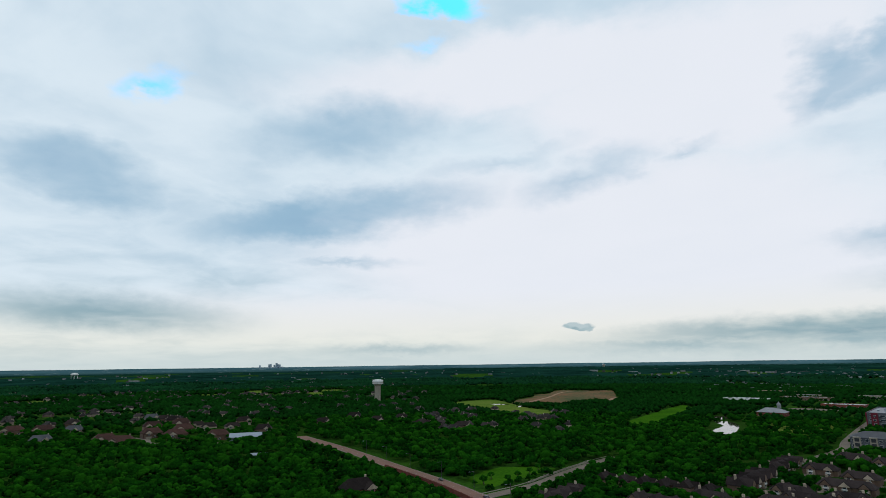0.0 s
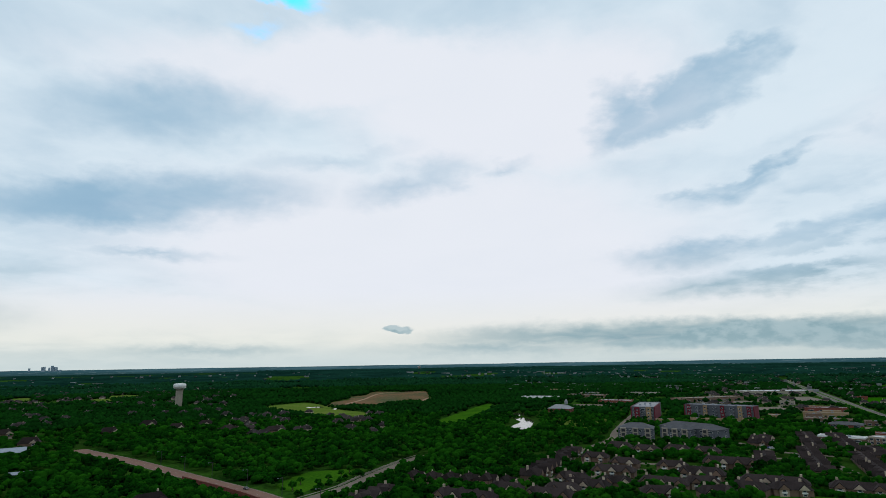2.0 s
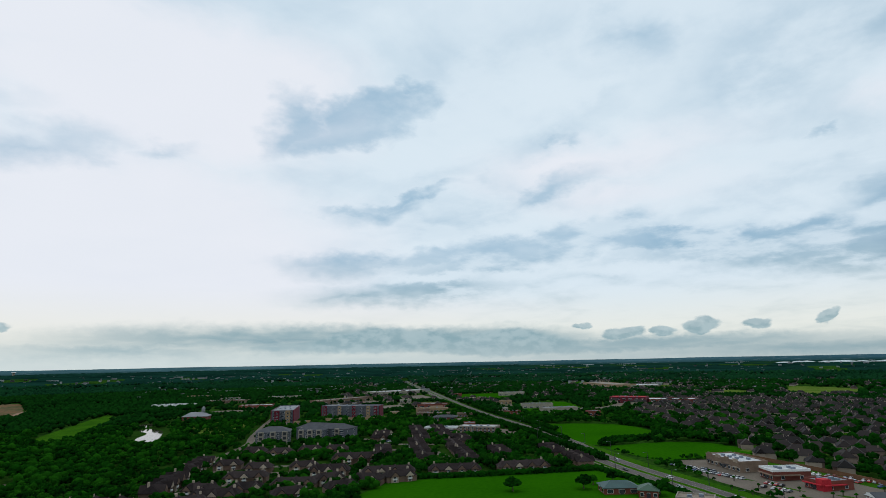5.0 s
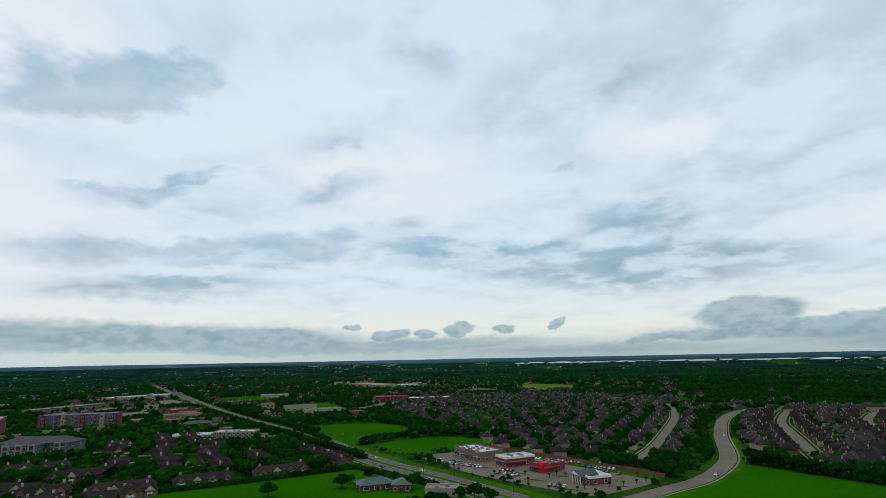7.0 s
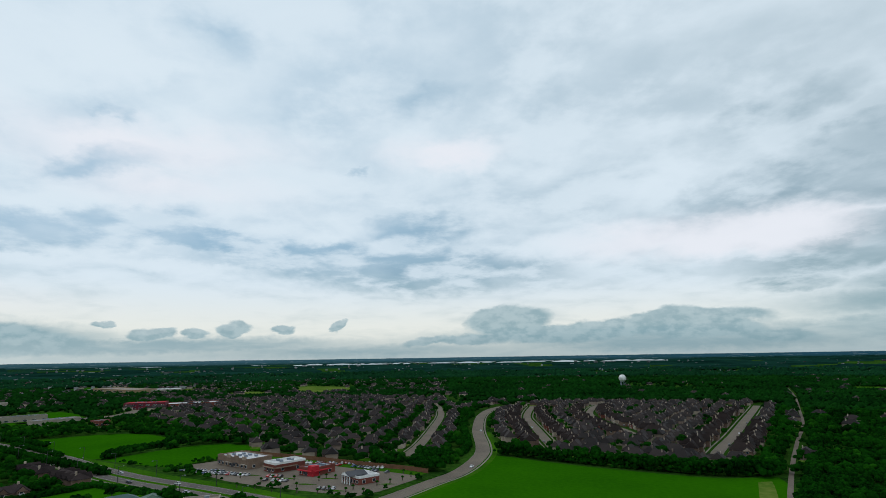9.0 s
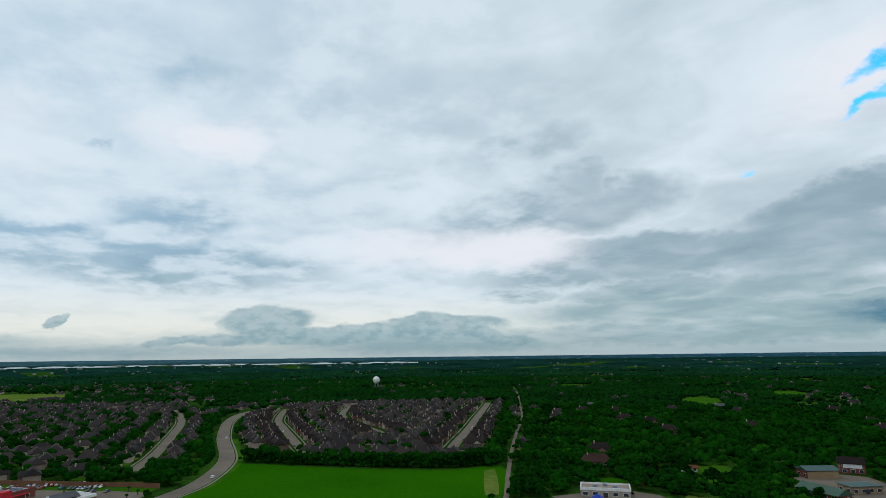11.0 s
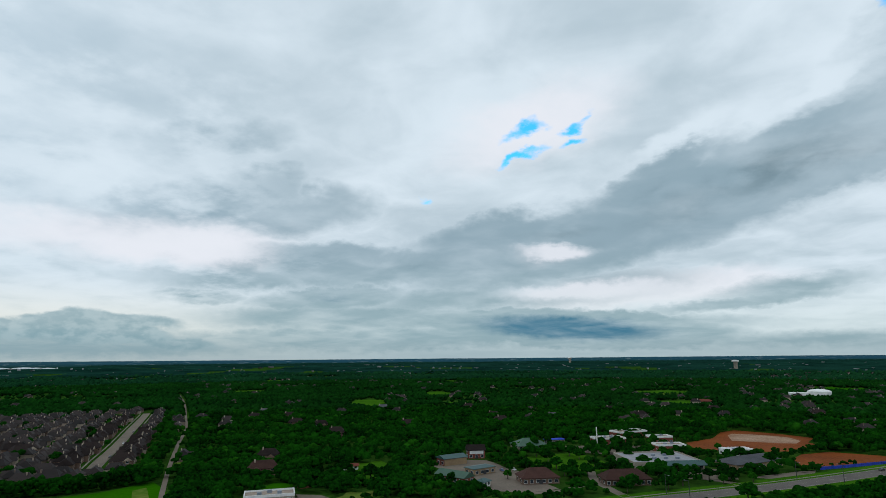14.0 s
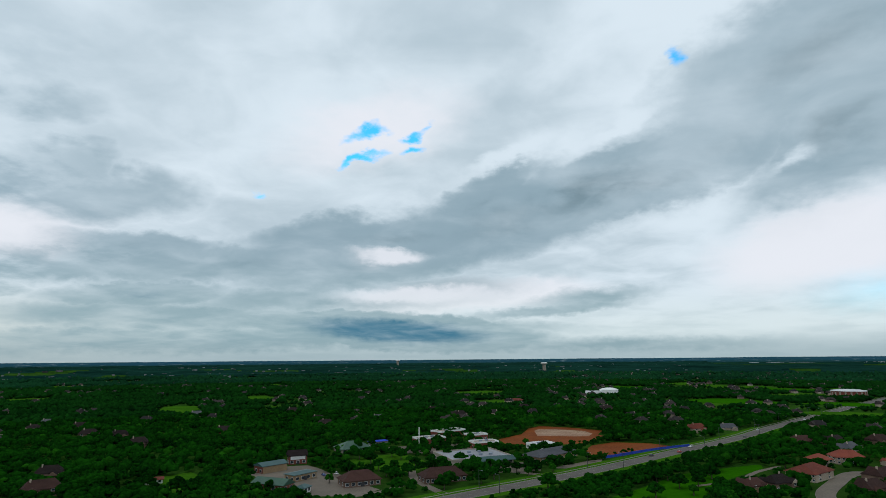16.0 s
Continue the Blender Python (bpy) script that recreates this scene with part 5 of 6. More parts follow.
# offices and flats along the main road
hall("office", "long low office with white roof and brown walls", "office", (517, 377), (528, 337), 18, 7, M_BRICK, M_ROOF_WHITE, storeys=2, bays=9, trim=M_CREAM, units=4)
hall("office", "red brick office with pale roof", "office", (500, 412), (517, 380), 14, 5, M_BRICK, M_ROOF_WHITE, bays=6, trim=M_WHITE)
hall("office", "red brick hall with grey hip roof", "office", (578, 462), (594, 437), 22, 8, M_BRICK_RED, M_SHINGLE_GREY, "hip", 2, 4)
hall("shop", "long brown brick shop row", "shop", (625, 530), (650, 490), 16, 6, M_BRICK, M_ROOF_TAN, bays=8)
hall("shop", "tan shop row with pale roof", "shop", (690, 585), (720, 545), 16, 6, M_STUCCO, M_ROOF_TAN, bays=8)
hall("shop", "brown brick shop row with red trim", "shop", (760, 640), (800, 600), 18, 6, M_BRICK_RED, M_ROOF_WHITE, bays=8)


def flats(p0, p1, deep, label):
    """A four-storey block of maroon, grey and tan panels with balconies."""
    f, L = hall("apartment_block", label, "apartment block", p0, p1, deep, 20.0, M_SLATEBLUE, M_ROOF_GREY, "flat", 4, max(4, int(math.hypot(p0[0] - p1[0], p0[1] - p1[1]) / 5)), units=5, group="apartment blocks")
    n = max(2, int(L / 5))
    for i in range(n):
        x = -L + 2 * L * (i + 0.5) / n
        part("bay", boxes((x - L / n * 0.45, x + L / n * 0.45, -1.4, -0.15, 0, 17.6)), (M_MAROON, M_SLATEBLUE, M_STUCCO, M_SLATEBLUE)[(i + (i == n - 1)) % 4], f, "projecting coloured wall bay")
        for z in (1.0, 5.2, 9.4, 13.6):
            window(f, x, -1.4, z, 2.0, 1.6, -1, "y")
            part("balcony", boxes((x + L / n * 0.5, x + L / n * 0.9, -1.3, -0.15, z - 0.6, z + 0.4)), M_DARK, f, "dark metal balcony")
    for s in (-1, 1):
        part("end_wall", boxes((s * L - (0.25 if s > 0 else 1.0), s * L + (1.0 if s > 0 else 0.25), -0.5, deep * 0.8, 0, 17.9)), M_MAROON, f, "maroon end wall")
    return f


flats((462, 638), (482, 619), 95, "four-storey maroon and grey apartment block")
flats((548, 640), (588, 566), 22, "long four-storey maroon, grey and tan apartment block")
for p0, p1, d in (((470, 600), (488, 590), 10), ((512, 590), (528, 576), 12), ((534, 570), (556, 552), 10), ((560, 556), (575, 540), 10)):
    hall("pavilion", "low tan stucco building before the apartments", "shop", p0, p1, d, 5, M_STUCCO, M_ROOF_TAN, bays=4, group="tan pavilions")
for p0, p1, d in (((337, 489), (361, 468), 24), ((388, 492), (401, 433), 22), ((372, 470), (384, 446), 16)):
    g, GL = hall("apartment_block", "three-storey grey and white apartment block with grey hip roof", "apartment block", p0, p1, d, 13.6, M_SLATEBLUE, M_SHINGLE_GREY, "hip", 3, 7, 5.6, group="grey apartments")
    for x in (-GL * 0.7, 0.0, GL * 0.7):
        part("balcony_bay", boxes((x - 2.6, x + 2.6, -1.3, -0.15, 0, 12.4)), M_CREAM, g, "white balcony tower")
        for z in (0.8, 4.7, 8.6):
            # solid dark panel drawn for the shade inside an open balcony
            part("opening_shade", boxes((x - 1.6, x + 1.6, -1.45, -1.2, z, z + 2.8)), M_DARK, g, "dark panel as the shade in a balcony opening")
# school, church and low buildings by the park
ch, CL = hall("church", "church with pale grey hip roof and a cupola", "church", (436, 814), (460, 789), 22, 6, M_BRICK_RED, M_ROOF_GREY, "hip", 1, 8, 7)
part("cupola", tube(bmesh.new(), ((2.6, 11), (2.6, 15), (3.0, 15.2), (0.4, 19)), 8, CL * 0.5, 12), M_ROOF_GREY, ch, "pale grey cupola")
for p0, p1, d, w, r, label in (((737, 1361), (796, 1284), 26, M_STUCCO, M_ROOF_TAN, "long low tan building by the park"), ((537, 1117), (588, 1060), 24, M_WHITE, M_ROOF_WHITE, "low white building by the woods"),
                               ((600, 926), (640, 884), 30, M_BRICK_RED, M_ROOF_WHITE, "red brick school with bright white roof"), ((718, 1183), (745, 1150), 20, M_CREAM, M_ROOF_GREY, "low cream building with grey roof"),
                               ((655, 1130), (715, 1070), 22, M_BRICK, M_ROOF_WHITE, "long low brick building with white roof"), ((800, 1120), (850, 1070), 22, M_CREAM, M_ROOF_GREY, "low cream building with grey flat roof")):
    hall("low_building", label, "building", p0, p1, d, 6.5, w, r, bays=8, units=3, group="low buildings by the park")
for p0, p1, d, w, r, label in (((740, 872), (880, 866), 30, M_BRICK, M_ROOF_TAN, "long brown shopping centre with tan roof"), ((1018, 995), (1153, 944), 50, M_CREAM, M_ROOF_WHITE, "long store with bright white roof"),
                               ((1100, 690), (1130, 640), 24, M_CREAM, M_ROOF_WHITE, "pale store by the main road"), ((820, 470), (850, 430), 20, M_CREAM, M_SHINGLE_GREY, "low grey-roofed house by the car park"),
                               ((760, 400), (800, 365), 18, M_CREAM, M_ROOF_GREY, "pale office with grey roof")):
    hall("store", label, "store", p0, p1, d, 7.5, w, r, bays=10, units=5, group="stores")
for p0, p1, d, hgt, w, r, label in (((1560, 690), (1418, 545), 60, 13, M_STUCCO, M_ROOF_TAN, "large tan hospital block"), ((1440, 540), (1475, 450), 70, 11, M_CREAM, M_ROOF_WHITE, "large cream hospital wing"),
                                    ((990, 390), (1000, 330), 34, 11, M_MAROON, M_RED, "dark red school hall"), ((1003, 325), (1030, 250), 40, 7, M_BRICK_RED, M_ROOF_WHITE, "long red brick school with white roof")):
    hall("public_building", label, "building", p0, p1, d, hgt, w, r, storeys=2, bays=12, units=5, group="public buildings")
# small shops along the main road
shop_looks = ((M_BRICK, M_ROOF_TAN, "small brown brick shop by the main road"), (M_CREAM, M_ROOF_WHITE, "small cream shop with white roof"), (M_BRICK_RED, M_ROOF_GREY, "small red brick shop with grey roof"), (M_STUCCO, M_ROOF_TAN, "small tan stucco shop"))
made = 0
for i in range(400):
    k = int(rng.integers(int(len(MAIN) * 0.42), int(len(MAIN) * 0.86)))
    q = side(MAIN, float(rng.choice([-1, 1]) * rng.uniform(32, 150)))[k]
    if made >= 14 or not 620 < q.length < 1500 or not free(np.array([[q.x, q.y]]), 14.0)[0]:
        continue
    w, look_k = rng.uniform(6, 12), shop_looks[int(rng.integers(4))]
    a = radians(rng.choice([-50, 40]) + rng.uniform(-6, 6))
    hall("shop", look_k[2], "shop", (q.x - w * math.cos(a), q.y - w * math.sin(a)), (q.x + w * math.cos(a), q.y + w * math.sin(a)), rng.uniform(12, 18), rng.uniform(4.5, 6.5), look_k[0], look_k[1], bays=4, units=1, group="shops along the main road")
    c, n = Vector((q.x, q.y, 0)) * 0.985, Vector((math.cos(a), math.sin(a), 0))
    patch("car_park", [(c.x - n.x * w * 1.3, c.y - n.y * w * 1.3), (c.x + n.x * w * 1.3, c.y + n.y * w * 1.3), (c.x * 0.972 + n.x * w * 1.2, c.y * 0.972 + n.y * w * 1.2), (c.x * 0.972 - n.x * w * 1.2, c.y * 0.972 - n.y * w * 1.2)], M_CONCRETE, "pale car park before a shop", "car park", round_off=False, z=0.05)
    made += 1
# fire station and its neighbours
fs, FL = hall("fire_station", "red brick fire station with teal metal roof and bay doors", "fire station", (190, -374), (180, -390), 11, 5.5, M_BRICK_RED, M_TEAL, "hip", 1, 4, 2.5, 0.0)
for k in range(4):
    x = -FL + 2 * FL * (k + 0.5) / 4
    part("bay_door", boxes((x - 2.4, x + 2.4, -0.22, -0.1, 0, 4.2)), M_STUCCO, fs, "tan roller bay door")
tw, _ = hall("training_house", "red and white brick house with brown gable roof", "house", (187, -408), (176, -415), 10, 7.0, M_BRICK_RED, M_SHINGLE, "hip", 2, 3, 4.5, 0.0)
part("gable", boxes((-5, 5, -0.25, -0.15, 3.4, 6.0)), M_WHITE, tw, "white half-timbered upper wall")
cn, NL = hall("canopy_building", "stone building with teal flat canopy roof", "building", (157, -352), (149, -368), 10, 4.8, M_STUCCO, M_TEAL, "hip", 1, 4, 1.2)
hall("station_hall", "brick hall with grey green roof and glazed gable", "building", (174, -330), (152, -325), 10, 4.4, M_BRICK_RED, M_SAGE, "hip", 1, 5, 3.6, 0.0)
hall("entrance", "teal-roofed entrance with white glazing", "building", (144, -324), (138, -323), 7, 3.6, M_WHITE, M_TEAL, "hip", 1, 3, 2.0)
hall("lodge", "low building with broad sage green hip roof", "building", (165, -461), (145, -478), 20, 3.6, M_CREAM, M_SAGE, "hip", 1, 7, 6.5)
tarp, _ = hall("shed", "small shed with blue tarpaulin roof", "shed", (152, -500), (140, -512), 6, 4.6, M_CREAM, M_BLUE, "hip", 1, 2, 1.2)
hall("parish_house", "brown brick house with reddish brown hip roof", "house", (120, -340), (101, -353), 15, 4.2, M_BRICK, M_SHINGLE_RED, "hip", 1, 6, 6)
hall("parish_house", "brick house with reddish brown hip roof", "house", (74, -357), (50, -371), 14, 4.2, M_BRICK, M_SHINGLE_RED, "hip", 1, 8, 6)
for p0, p1, d, label in (((112, -512), (90, -528), 14, "red brick church wing with white roof edge"), ((100, -562), (80, -588), 16, "red brick church hall with white roof edge"), ((70, -543), (54, -554), 12, "small brick hall with white roof edge"), ((60, -495), (40, -506), 13, "arched brick hall with white roof edge")):
    hall("church_hall", label, "hall", p0, p1, d, 6.2, M_BRICK_RED, M_ROOF_TAN, bays=5, trim=M_WHITE, group="brick church halls")
bf, XL = hall("sports_hall", "wide hall with pale grey flat roof and teal front", "hall", (66, -414), (24, -438), 42, 5, M_CREAM, M_ROOF_GREY, bays=10, trim=M_CREAM, units=7)
part("front_roof", hip(bmesh.new(), -XL * 0.2, XL * 0.95, -6, 2, 3.6, 2.6, 1.0, 0.5), M_TEAL, bf, "teal front roof")
tn, _ = hall("hall", "tan stucco hall with dark hip roof", "hall", (4, -436), (-24, -472), 18, 5, M_STUCCO, M_SHINGLE_GREY, "hip", 1, 8, 4.5)
hall("hall", "white flat-roofed shed behind the hall", "shed", (10, -500), (-8, -512), 12, 4.5, M_WHITE, M_ROOF_WHITE, bays=3)
hall("farmhouse", "red-roofed ranch building among trees", "house", (62, -1010), (34, -1024), 14, 5, M_BRICK, M_TILE_RED, "hip", 1, 6, 4)
hall("barn", "small red-roofed white barn in a clearing", "barn", (247, -332), (239, -338), 6, 3.0, M_WHITE, M_TILE_RED, "hip", 1, 3, 1.6, 0.0)
hall("roadside_building", "cream building with white parapet roof", "building", (236, -231), (217, -249), 13, 4.6, M_CREAM, M_ROOF_TAN, bays=5, units=3, trim=M_WHITE)
tent = root("gazebo", pose(221, -228, 0, 0, 0, 40), "blue canvas gazebo on slim posts before the cream building", "gazebo")
bm = bmesh.new()
tip, rim = bm.verts.new((0, 0, 4.6)), [bm.verts.new((x * 2.6, y * 2.6, 2.7)) for x, y in ((-1, -1), (1, -1), (1, 1), (-1, 1))]
for i in range(4):
    bm.faces.new((rim[i], rim[(i + 1) % 4], tip))
for x, y in ((-2.4, -2.4), (2.4, -2.4), (2.4, 2.4), (-2.4, 2.4)):
    part("post", boxes((x - 0.05, x + 0.05, y - 0.05, y + 0.05, 0, 2.8)), M_WHITE, tent)
part("canopy", bm, M_BLUE, tent)
hall("metal_barn", "long barn with pale blue metal roof", "barn", (-226, 612), (-196, 622), 26, 4, M_STEEL, M_STEEL, "hip", 1, 4, 4, 0.0)
hall("shed", "small shed with pale roof among trees", "shed", (-166, 496), (-152, 500), 8, 3, M_CREAM, M_STEEL, "hip", 1, 2, 1.6, 0.0)

# towers
def fluted_tower(x, y, top, wide, label):
    z = float(rise_at(math.hypot(x, y)))
    t = root("water_tower", pose(x, y, z), label, "water tower")
    k, w, c = top - z, wide / 2, wide * 0.28
    part("column", tube(bmesh.new(), ((c * 1.15, 0), (c, 4), (c, k * 0.72), (w * 0.8, k * 0.80)), 36, flute=0.06), M_CREAM, t, "fluted pale column")
    tank = part("tank", tube(bmesh.new(), ((w * 0.8, k * 0.80), (w, k * 0.82), (w, k * 0.94), (w * 0.9, k * 0.985), (w * 0.4, k)), 36), M_WHITE, t, "pale round tank")
    part("band", tube(bmesh.new(), ((w * 1.01, k * 0.845), (w * 1.01, k * 0.88)), 36), M_CREAM, tank, "beige painted band")
    SPOTS.append((x, y, 9.0))
    return t


fluted_tower(-139, 1189, 47.6, 22.0, "pale fluted-column water tower above the woods")
fluted_tower(-8, -2800, 59.4, 29.0, "far pale fluted-column water tower")
fluted_tower(1234, 4431, 67.5, 28.0, "far pale water tower near the horizon")
fluted_tower(872, -3390, 77.0, 26.0, "very far pale water tower near the horizon")
sp = root("sphere_tower", pose(1361, -630, 0), "white ball-shaped water tank over a low dark base", "water tank")
part("ball", tube(bmesh.new(), [(9.0 * math.sin(a), 18.0 - 9.0 * math.cos(a)) for a in np.linspace(0.05, 3.1, 18)], 32), M_WHITE, sp)
for k in range(6):
    part("leg", tube(bmesh.new(), ((0.6, 0), (0.5, 11.2)), 8, 5.5 * math.cos(k * 1.047), 5.5 * math.sin(k * 1.047)), M_STEEL, sp)
SPOTS.append((1361, -630, 20.0))
lt = root("legged_tower", pose(-1631, 2518, 29), "far white water tower on steel legs", "water tower")
part("tank", tube(bmesh.new(), ((4, 19), (13, 22), (16, 25), (16, 28), (11, 31), (1, 32.5)), 24), M_WHITE, lt)
for k in range(6):
    part("leg", tube(bmesh.new(), ((1.0, -1), (0.9, 24)), 6, 13 * math.cos(k * 1.047), 13 * math.sin(k * 1.047)), M_WHITE, lt)
cr = root("cross", pose(106.5, -488.5, 0, 0, 0, -78), "tall slim white steel cross on the church lawn", "cross")
part("upright", boxes((-0.42, 0.42, -0.42, 0.42, 0, 18.3)), M_WHITE, cr)
part("crossbar", boxes((-3.0, -0.42, -0.35, 0.35, 12.6, 13.3), (0.42, 3.0, -0.35, 0.35, 12.6, 13.3)), M_WHITE, cr)
vl, VL = hall("villa", "wide pale villa with red tile roofs", "house", (-148, -404), (-160, -392), 26, 5.6, M_STONE, M_TILE_RED, "hip", 2, 8, 5.5)
part("porch_roof", hip_y(bmesh.new(), -4, 3, -4.0, 4, 3.8, 2.6, 1.5, 0.4), M_TILE_RED, vl)
hall("villa", "pale villa with red tile roof among trees", "house", (-203, -460), (-222, -460), 13, 5.6, M_STONE, M_TILE_RED, "hip", 2, 6, 5.5)
hall("villa", "narrow pale villa with red tile roof by the street", "house", (-186, -444), (-197, -452), 12, 5.4, M_STONE, M_TILE_RED, "hip", 2, 3, 4.5)
# far round building and white domes
ar = root("arena", pose(-562, -1190, 0), "wide round building with red and cream walls and white roof", "arena")
part("wall", tube(bmesh.new(), ((28, 0), (28, 12)), 40), M_BRICK_RED, ar)
for k in range(20):
    a = 2 * math.pi * k / 20
    part("panel", boxes((-1.3, 1.3, -0.3, 0.3, 2.0, 10.5)), M_CREAM, ar, "cream wall panel", pose(28.15 * math.cos(a), 28.15 * math.sin(a), 0, 0, 0, math.degrees(a) + 90))
part("roof", tube(bmesh.new(), ((29, 12), (28, 13), (18, 14.5), (2, 15)), 40), M_ROOF_WHITE, ar)
SPOTS.append((-562, -1190, 44.0))
dm = root("domed_hall", pose(-119, -1250, 0, 0, 0, 180), "low white hall with a shallow dome", "hall")
part("wall", boxes((-32, -2, -12, 12, 0, 8)), M_WHITE, dm)
part("dome", tube(bmesh.new(), ((19, 0), (19, 11), (18.4, 11.6), (14, 13.2), (8, 14.6), (1, 15)), 28, 16, 0), M_WHITE, dm)
SPOTS.append((-119, -1250, 38.0))
# far city
bm = bmesh.new()
for k, (az, w, t) in enumerate(((17.95, 10, 24), (17.1, 10, 32), (16.95, 12, 34), (16.62, 10, 28), (16.42, 14, 40), (16.28, 9, 32), (16.12, 12, 30), (15.9, 16, 12))):
    a = radians(az)
    x, y = -math.sin(a) * 4880, math.cos(a) * 4880
    box(bm, x - w / 2, x + w / 2, y - 6, y + 6, 55, 68 + t)
tagged(part("city_skyline", bm, M_FARTOWN), "towers of a far city on the horizon, haze painted in", "skyline", kind="structure")
bm = bmesh.new()
for k in range(1500):
    az, r = (radians(rng.uniform(-194, 42)), rng.uniform(2450, 3250)) if k < 800 else (radians(rng.uniform(-82, -24)), 1500 + 1500 * rng.random() ** 0.8)
    w, d = rng.choice([5, 8, 12, 20, 42], p=[0.35, 0.3, 0.2, 0.11, 0.04]), rng.uniform(5, 9)
    z, start = float(rise_at(r)), len(bm.verts)
    box(bm, -w / 2, w / 2, -d / 2, d / 2, z, z + rng.uniform(5.5, 8.0))
    bm.verts.ensure_lookup_table()
    spin = pose(-math.sin(az) * r, math.cos(az) * r, 0, 0, 0, math.degrees(az) + rng.uniform(-40, 40))
    for v in bm.verts[start:]:
        v.co = spin @ v.co
M_FARROOFS = mat("far_pale_roofs", (0.30, 0.31, 0.32), (0.03, 0.03, 0.03), scale=0.002, fine=0.01, island=1.0)
tagged(part("far_town", bm, M_FARROOFS), "scattered far pale roofs in the woods", "buildings", kind="stuff")

# fences and walls
def fence(line, high, material, label, thick=0.25, every=6.0):
    f = root("fence", pose(0, 0, 0), label, "fence")
    part("panel", ribbon(bmesh.new(), line, -thick / 2, thick / 2, 0, high), material, f)
    q = line[0]
    for p in line:
        if (p - q).length >= every:
            part("post", boxes((p.x - 0.2, p.x + 0.2, p.y - 0.2, p.y + 0.2, 0, high + 0.25)), material, f)
            q = p
    return f


fence(smooth([(258, -292), (246, -283), (236, -275), (231, -284), (222, -291), (214, -297)], 3), 2.0, M_WOOD, "weathered board fence behind the cream building")
fence(BACK, 2.8, M_WOOD, "long red-brown fence behind the shops")
fence(smooth([(-43, -464), (-60, -480), (-90, -510), (-122, -535)], 6), 1.9, M_BLUE, "blue mesh fence along the building site")
fence(side(smooth([(-38, 447), (-2, 386), (17, 348), (30, 318)], 6), -9.0), 2.8, M_BRICK_RED, "low dark red wall below the road")
fence(side(smooth([(57, 377), (83, 413), (118, 457)], 6), 6.0), 1.2, M_CREAM, "pale rail fence along the side road")


# ---- cars, lamps and poles ----
def make_car(paint, word, m):
    c = root("car", m, word + " car on the paving", "car", "cars")
    bm = bmesh.new()
    prof = ((-2.3, 0.35), (-2.3, 0.85), (-1.2, 0.98), (1.9, 1.0), (2.25, 0.8), (2.25, 0.35))
    sides_v = [[bm.verts.new((x, s * 0.9, z)) for x, z in prof] for s in (-1, 1)]
    bm.faces.new(sides_v[0]), bm.faces.new(sides_v[1][::-1])
    for i in range(6):
        j = (i + 1) % 6
        bm.faces.new((sides_v[0][j], sides_v[0][i], sides_v[1][i], sides_v[1][j]))
    part("body", bm, paint, c)
    bm = bmesh.new()
    low = [bm.verts.new(p) for p in ((-1.3, -0.82, 0.97), (1.75, -0.82, 0.97), (1.75, 0.82, 0.97), (-1.3, 0.82, 0.97))]
    up = [bm.verts.new(p) for p in ((-0.55, -0.65, 1.48), (1.2, -0.65, 1.48), (1.2, 0.65, 1.48), (-0.55, 0.65, 1.48))]
    for i in range(4):
        bm.faces.new((low[i], low[(i + 1) % 4], up[(i + 1) % 4], up[i]))
    part("glazing", bm, M_GLASS, c)
    part("roof", boxes((-0.56, 1.21, -0.66, 0.66, 1.47, 1.52)), paint, c)
    for x in (-1.4, 1.35):
        for y in (-0.92, 0.72):
            bm = tube(bmesh.new(), ((0.33, 0), (0.33, 0.2)), 12)
            for v in bm.verts:
                v.co = Vector((x + v.co.x, y + v.co.z, 0.33 + v.co.y))
            part("wheel", bm, M_TYRE, c)
    return c


CARS = {}
WORDS = ("white", "silver grey", "black", "red", "dark blue", "grey")


def car(x, y, ang, k, z=0.16):
    m = pose(x, y, z, 0, 0, ang)
    if k in CARS:
        return copy_thing(CARS[k], m)
    CARS[k] = make_car(PAINTS[k], WORDS[k], m)
    return CARS[k]


def on_road(line, off, spots, ks, turn=0):
    far = side(line, off)
    for s, k in zip(spots, ks):
        i = min(int(s * (len(far) - 1)), len(far) - 2)
        d = far[i + 1] - far[i]
        car(far[i].x, far[i].y, math.degrees(math.atan2(d.y, d.x)) + turn, k)


near_main = smooth([(719, 490), (580, 332), (496, 242), (446, 190), (400, 140), (359, 88), (327, 52)], 5.0)
on_road(near_main, 4.5, (0.15, 0.3, 0.42, 0.55, 0.66, 0.74, 0.86, 0.95), (0, 1, 2, 0, 2, 1, 0, 0))
on_road(near_main, -8.0, (0.1, 0.22, 0.37, 0.5, 0.6, 0.7, 0.8, 0.9), (2, 0, 5, 1, 0, 3, 2, 1), 180)
on_road(CURVE, 3.0, (0.55, 0.83), (0, 0))
on_road(ROAD_S, 3.5, (0.16, 0.2, 0.3), (2, 0, 1))
on_road(ROAD_S, -3.5, (0.18, 0.26, 0.4), (3, 2, 0), 180)
on_road(ROAD_W, 2.5, (0.75, 0.9), (2, 2))
on_road(ST_A, 3.5, (0.1, 0.35), (2, 0))
on_road(ST_C, -4.0, (0.15, 0.3, 0.5), (2, 0, 2))


def parked(x, y, ang, n, gap_m=2.9, full=0.75):
    """A row of parked cars."""
    a = radians(ang)
    for i in range(n):
        if rng.random() < full:
            car(x + math.cos(a) * gap_m * i, y + math.sin(a) * gap_m * i, ang + 90 + rng.uniform(-3, 3), int(rng.choice([0, 1, 2, 5, 1, 2, 4, 0, 3])), 0.07)


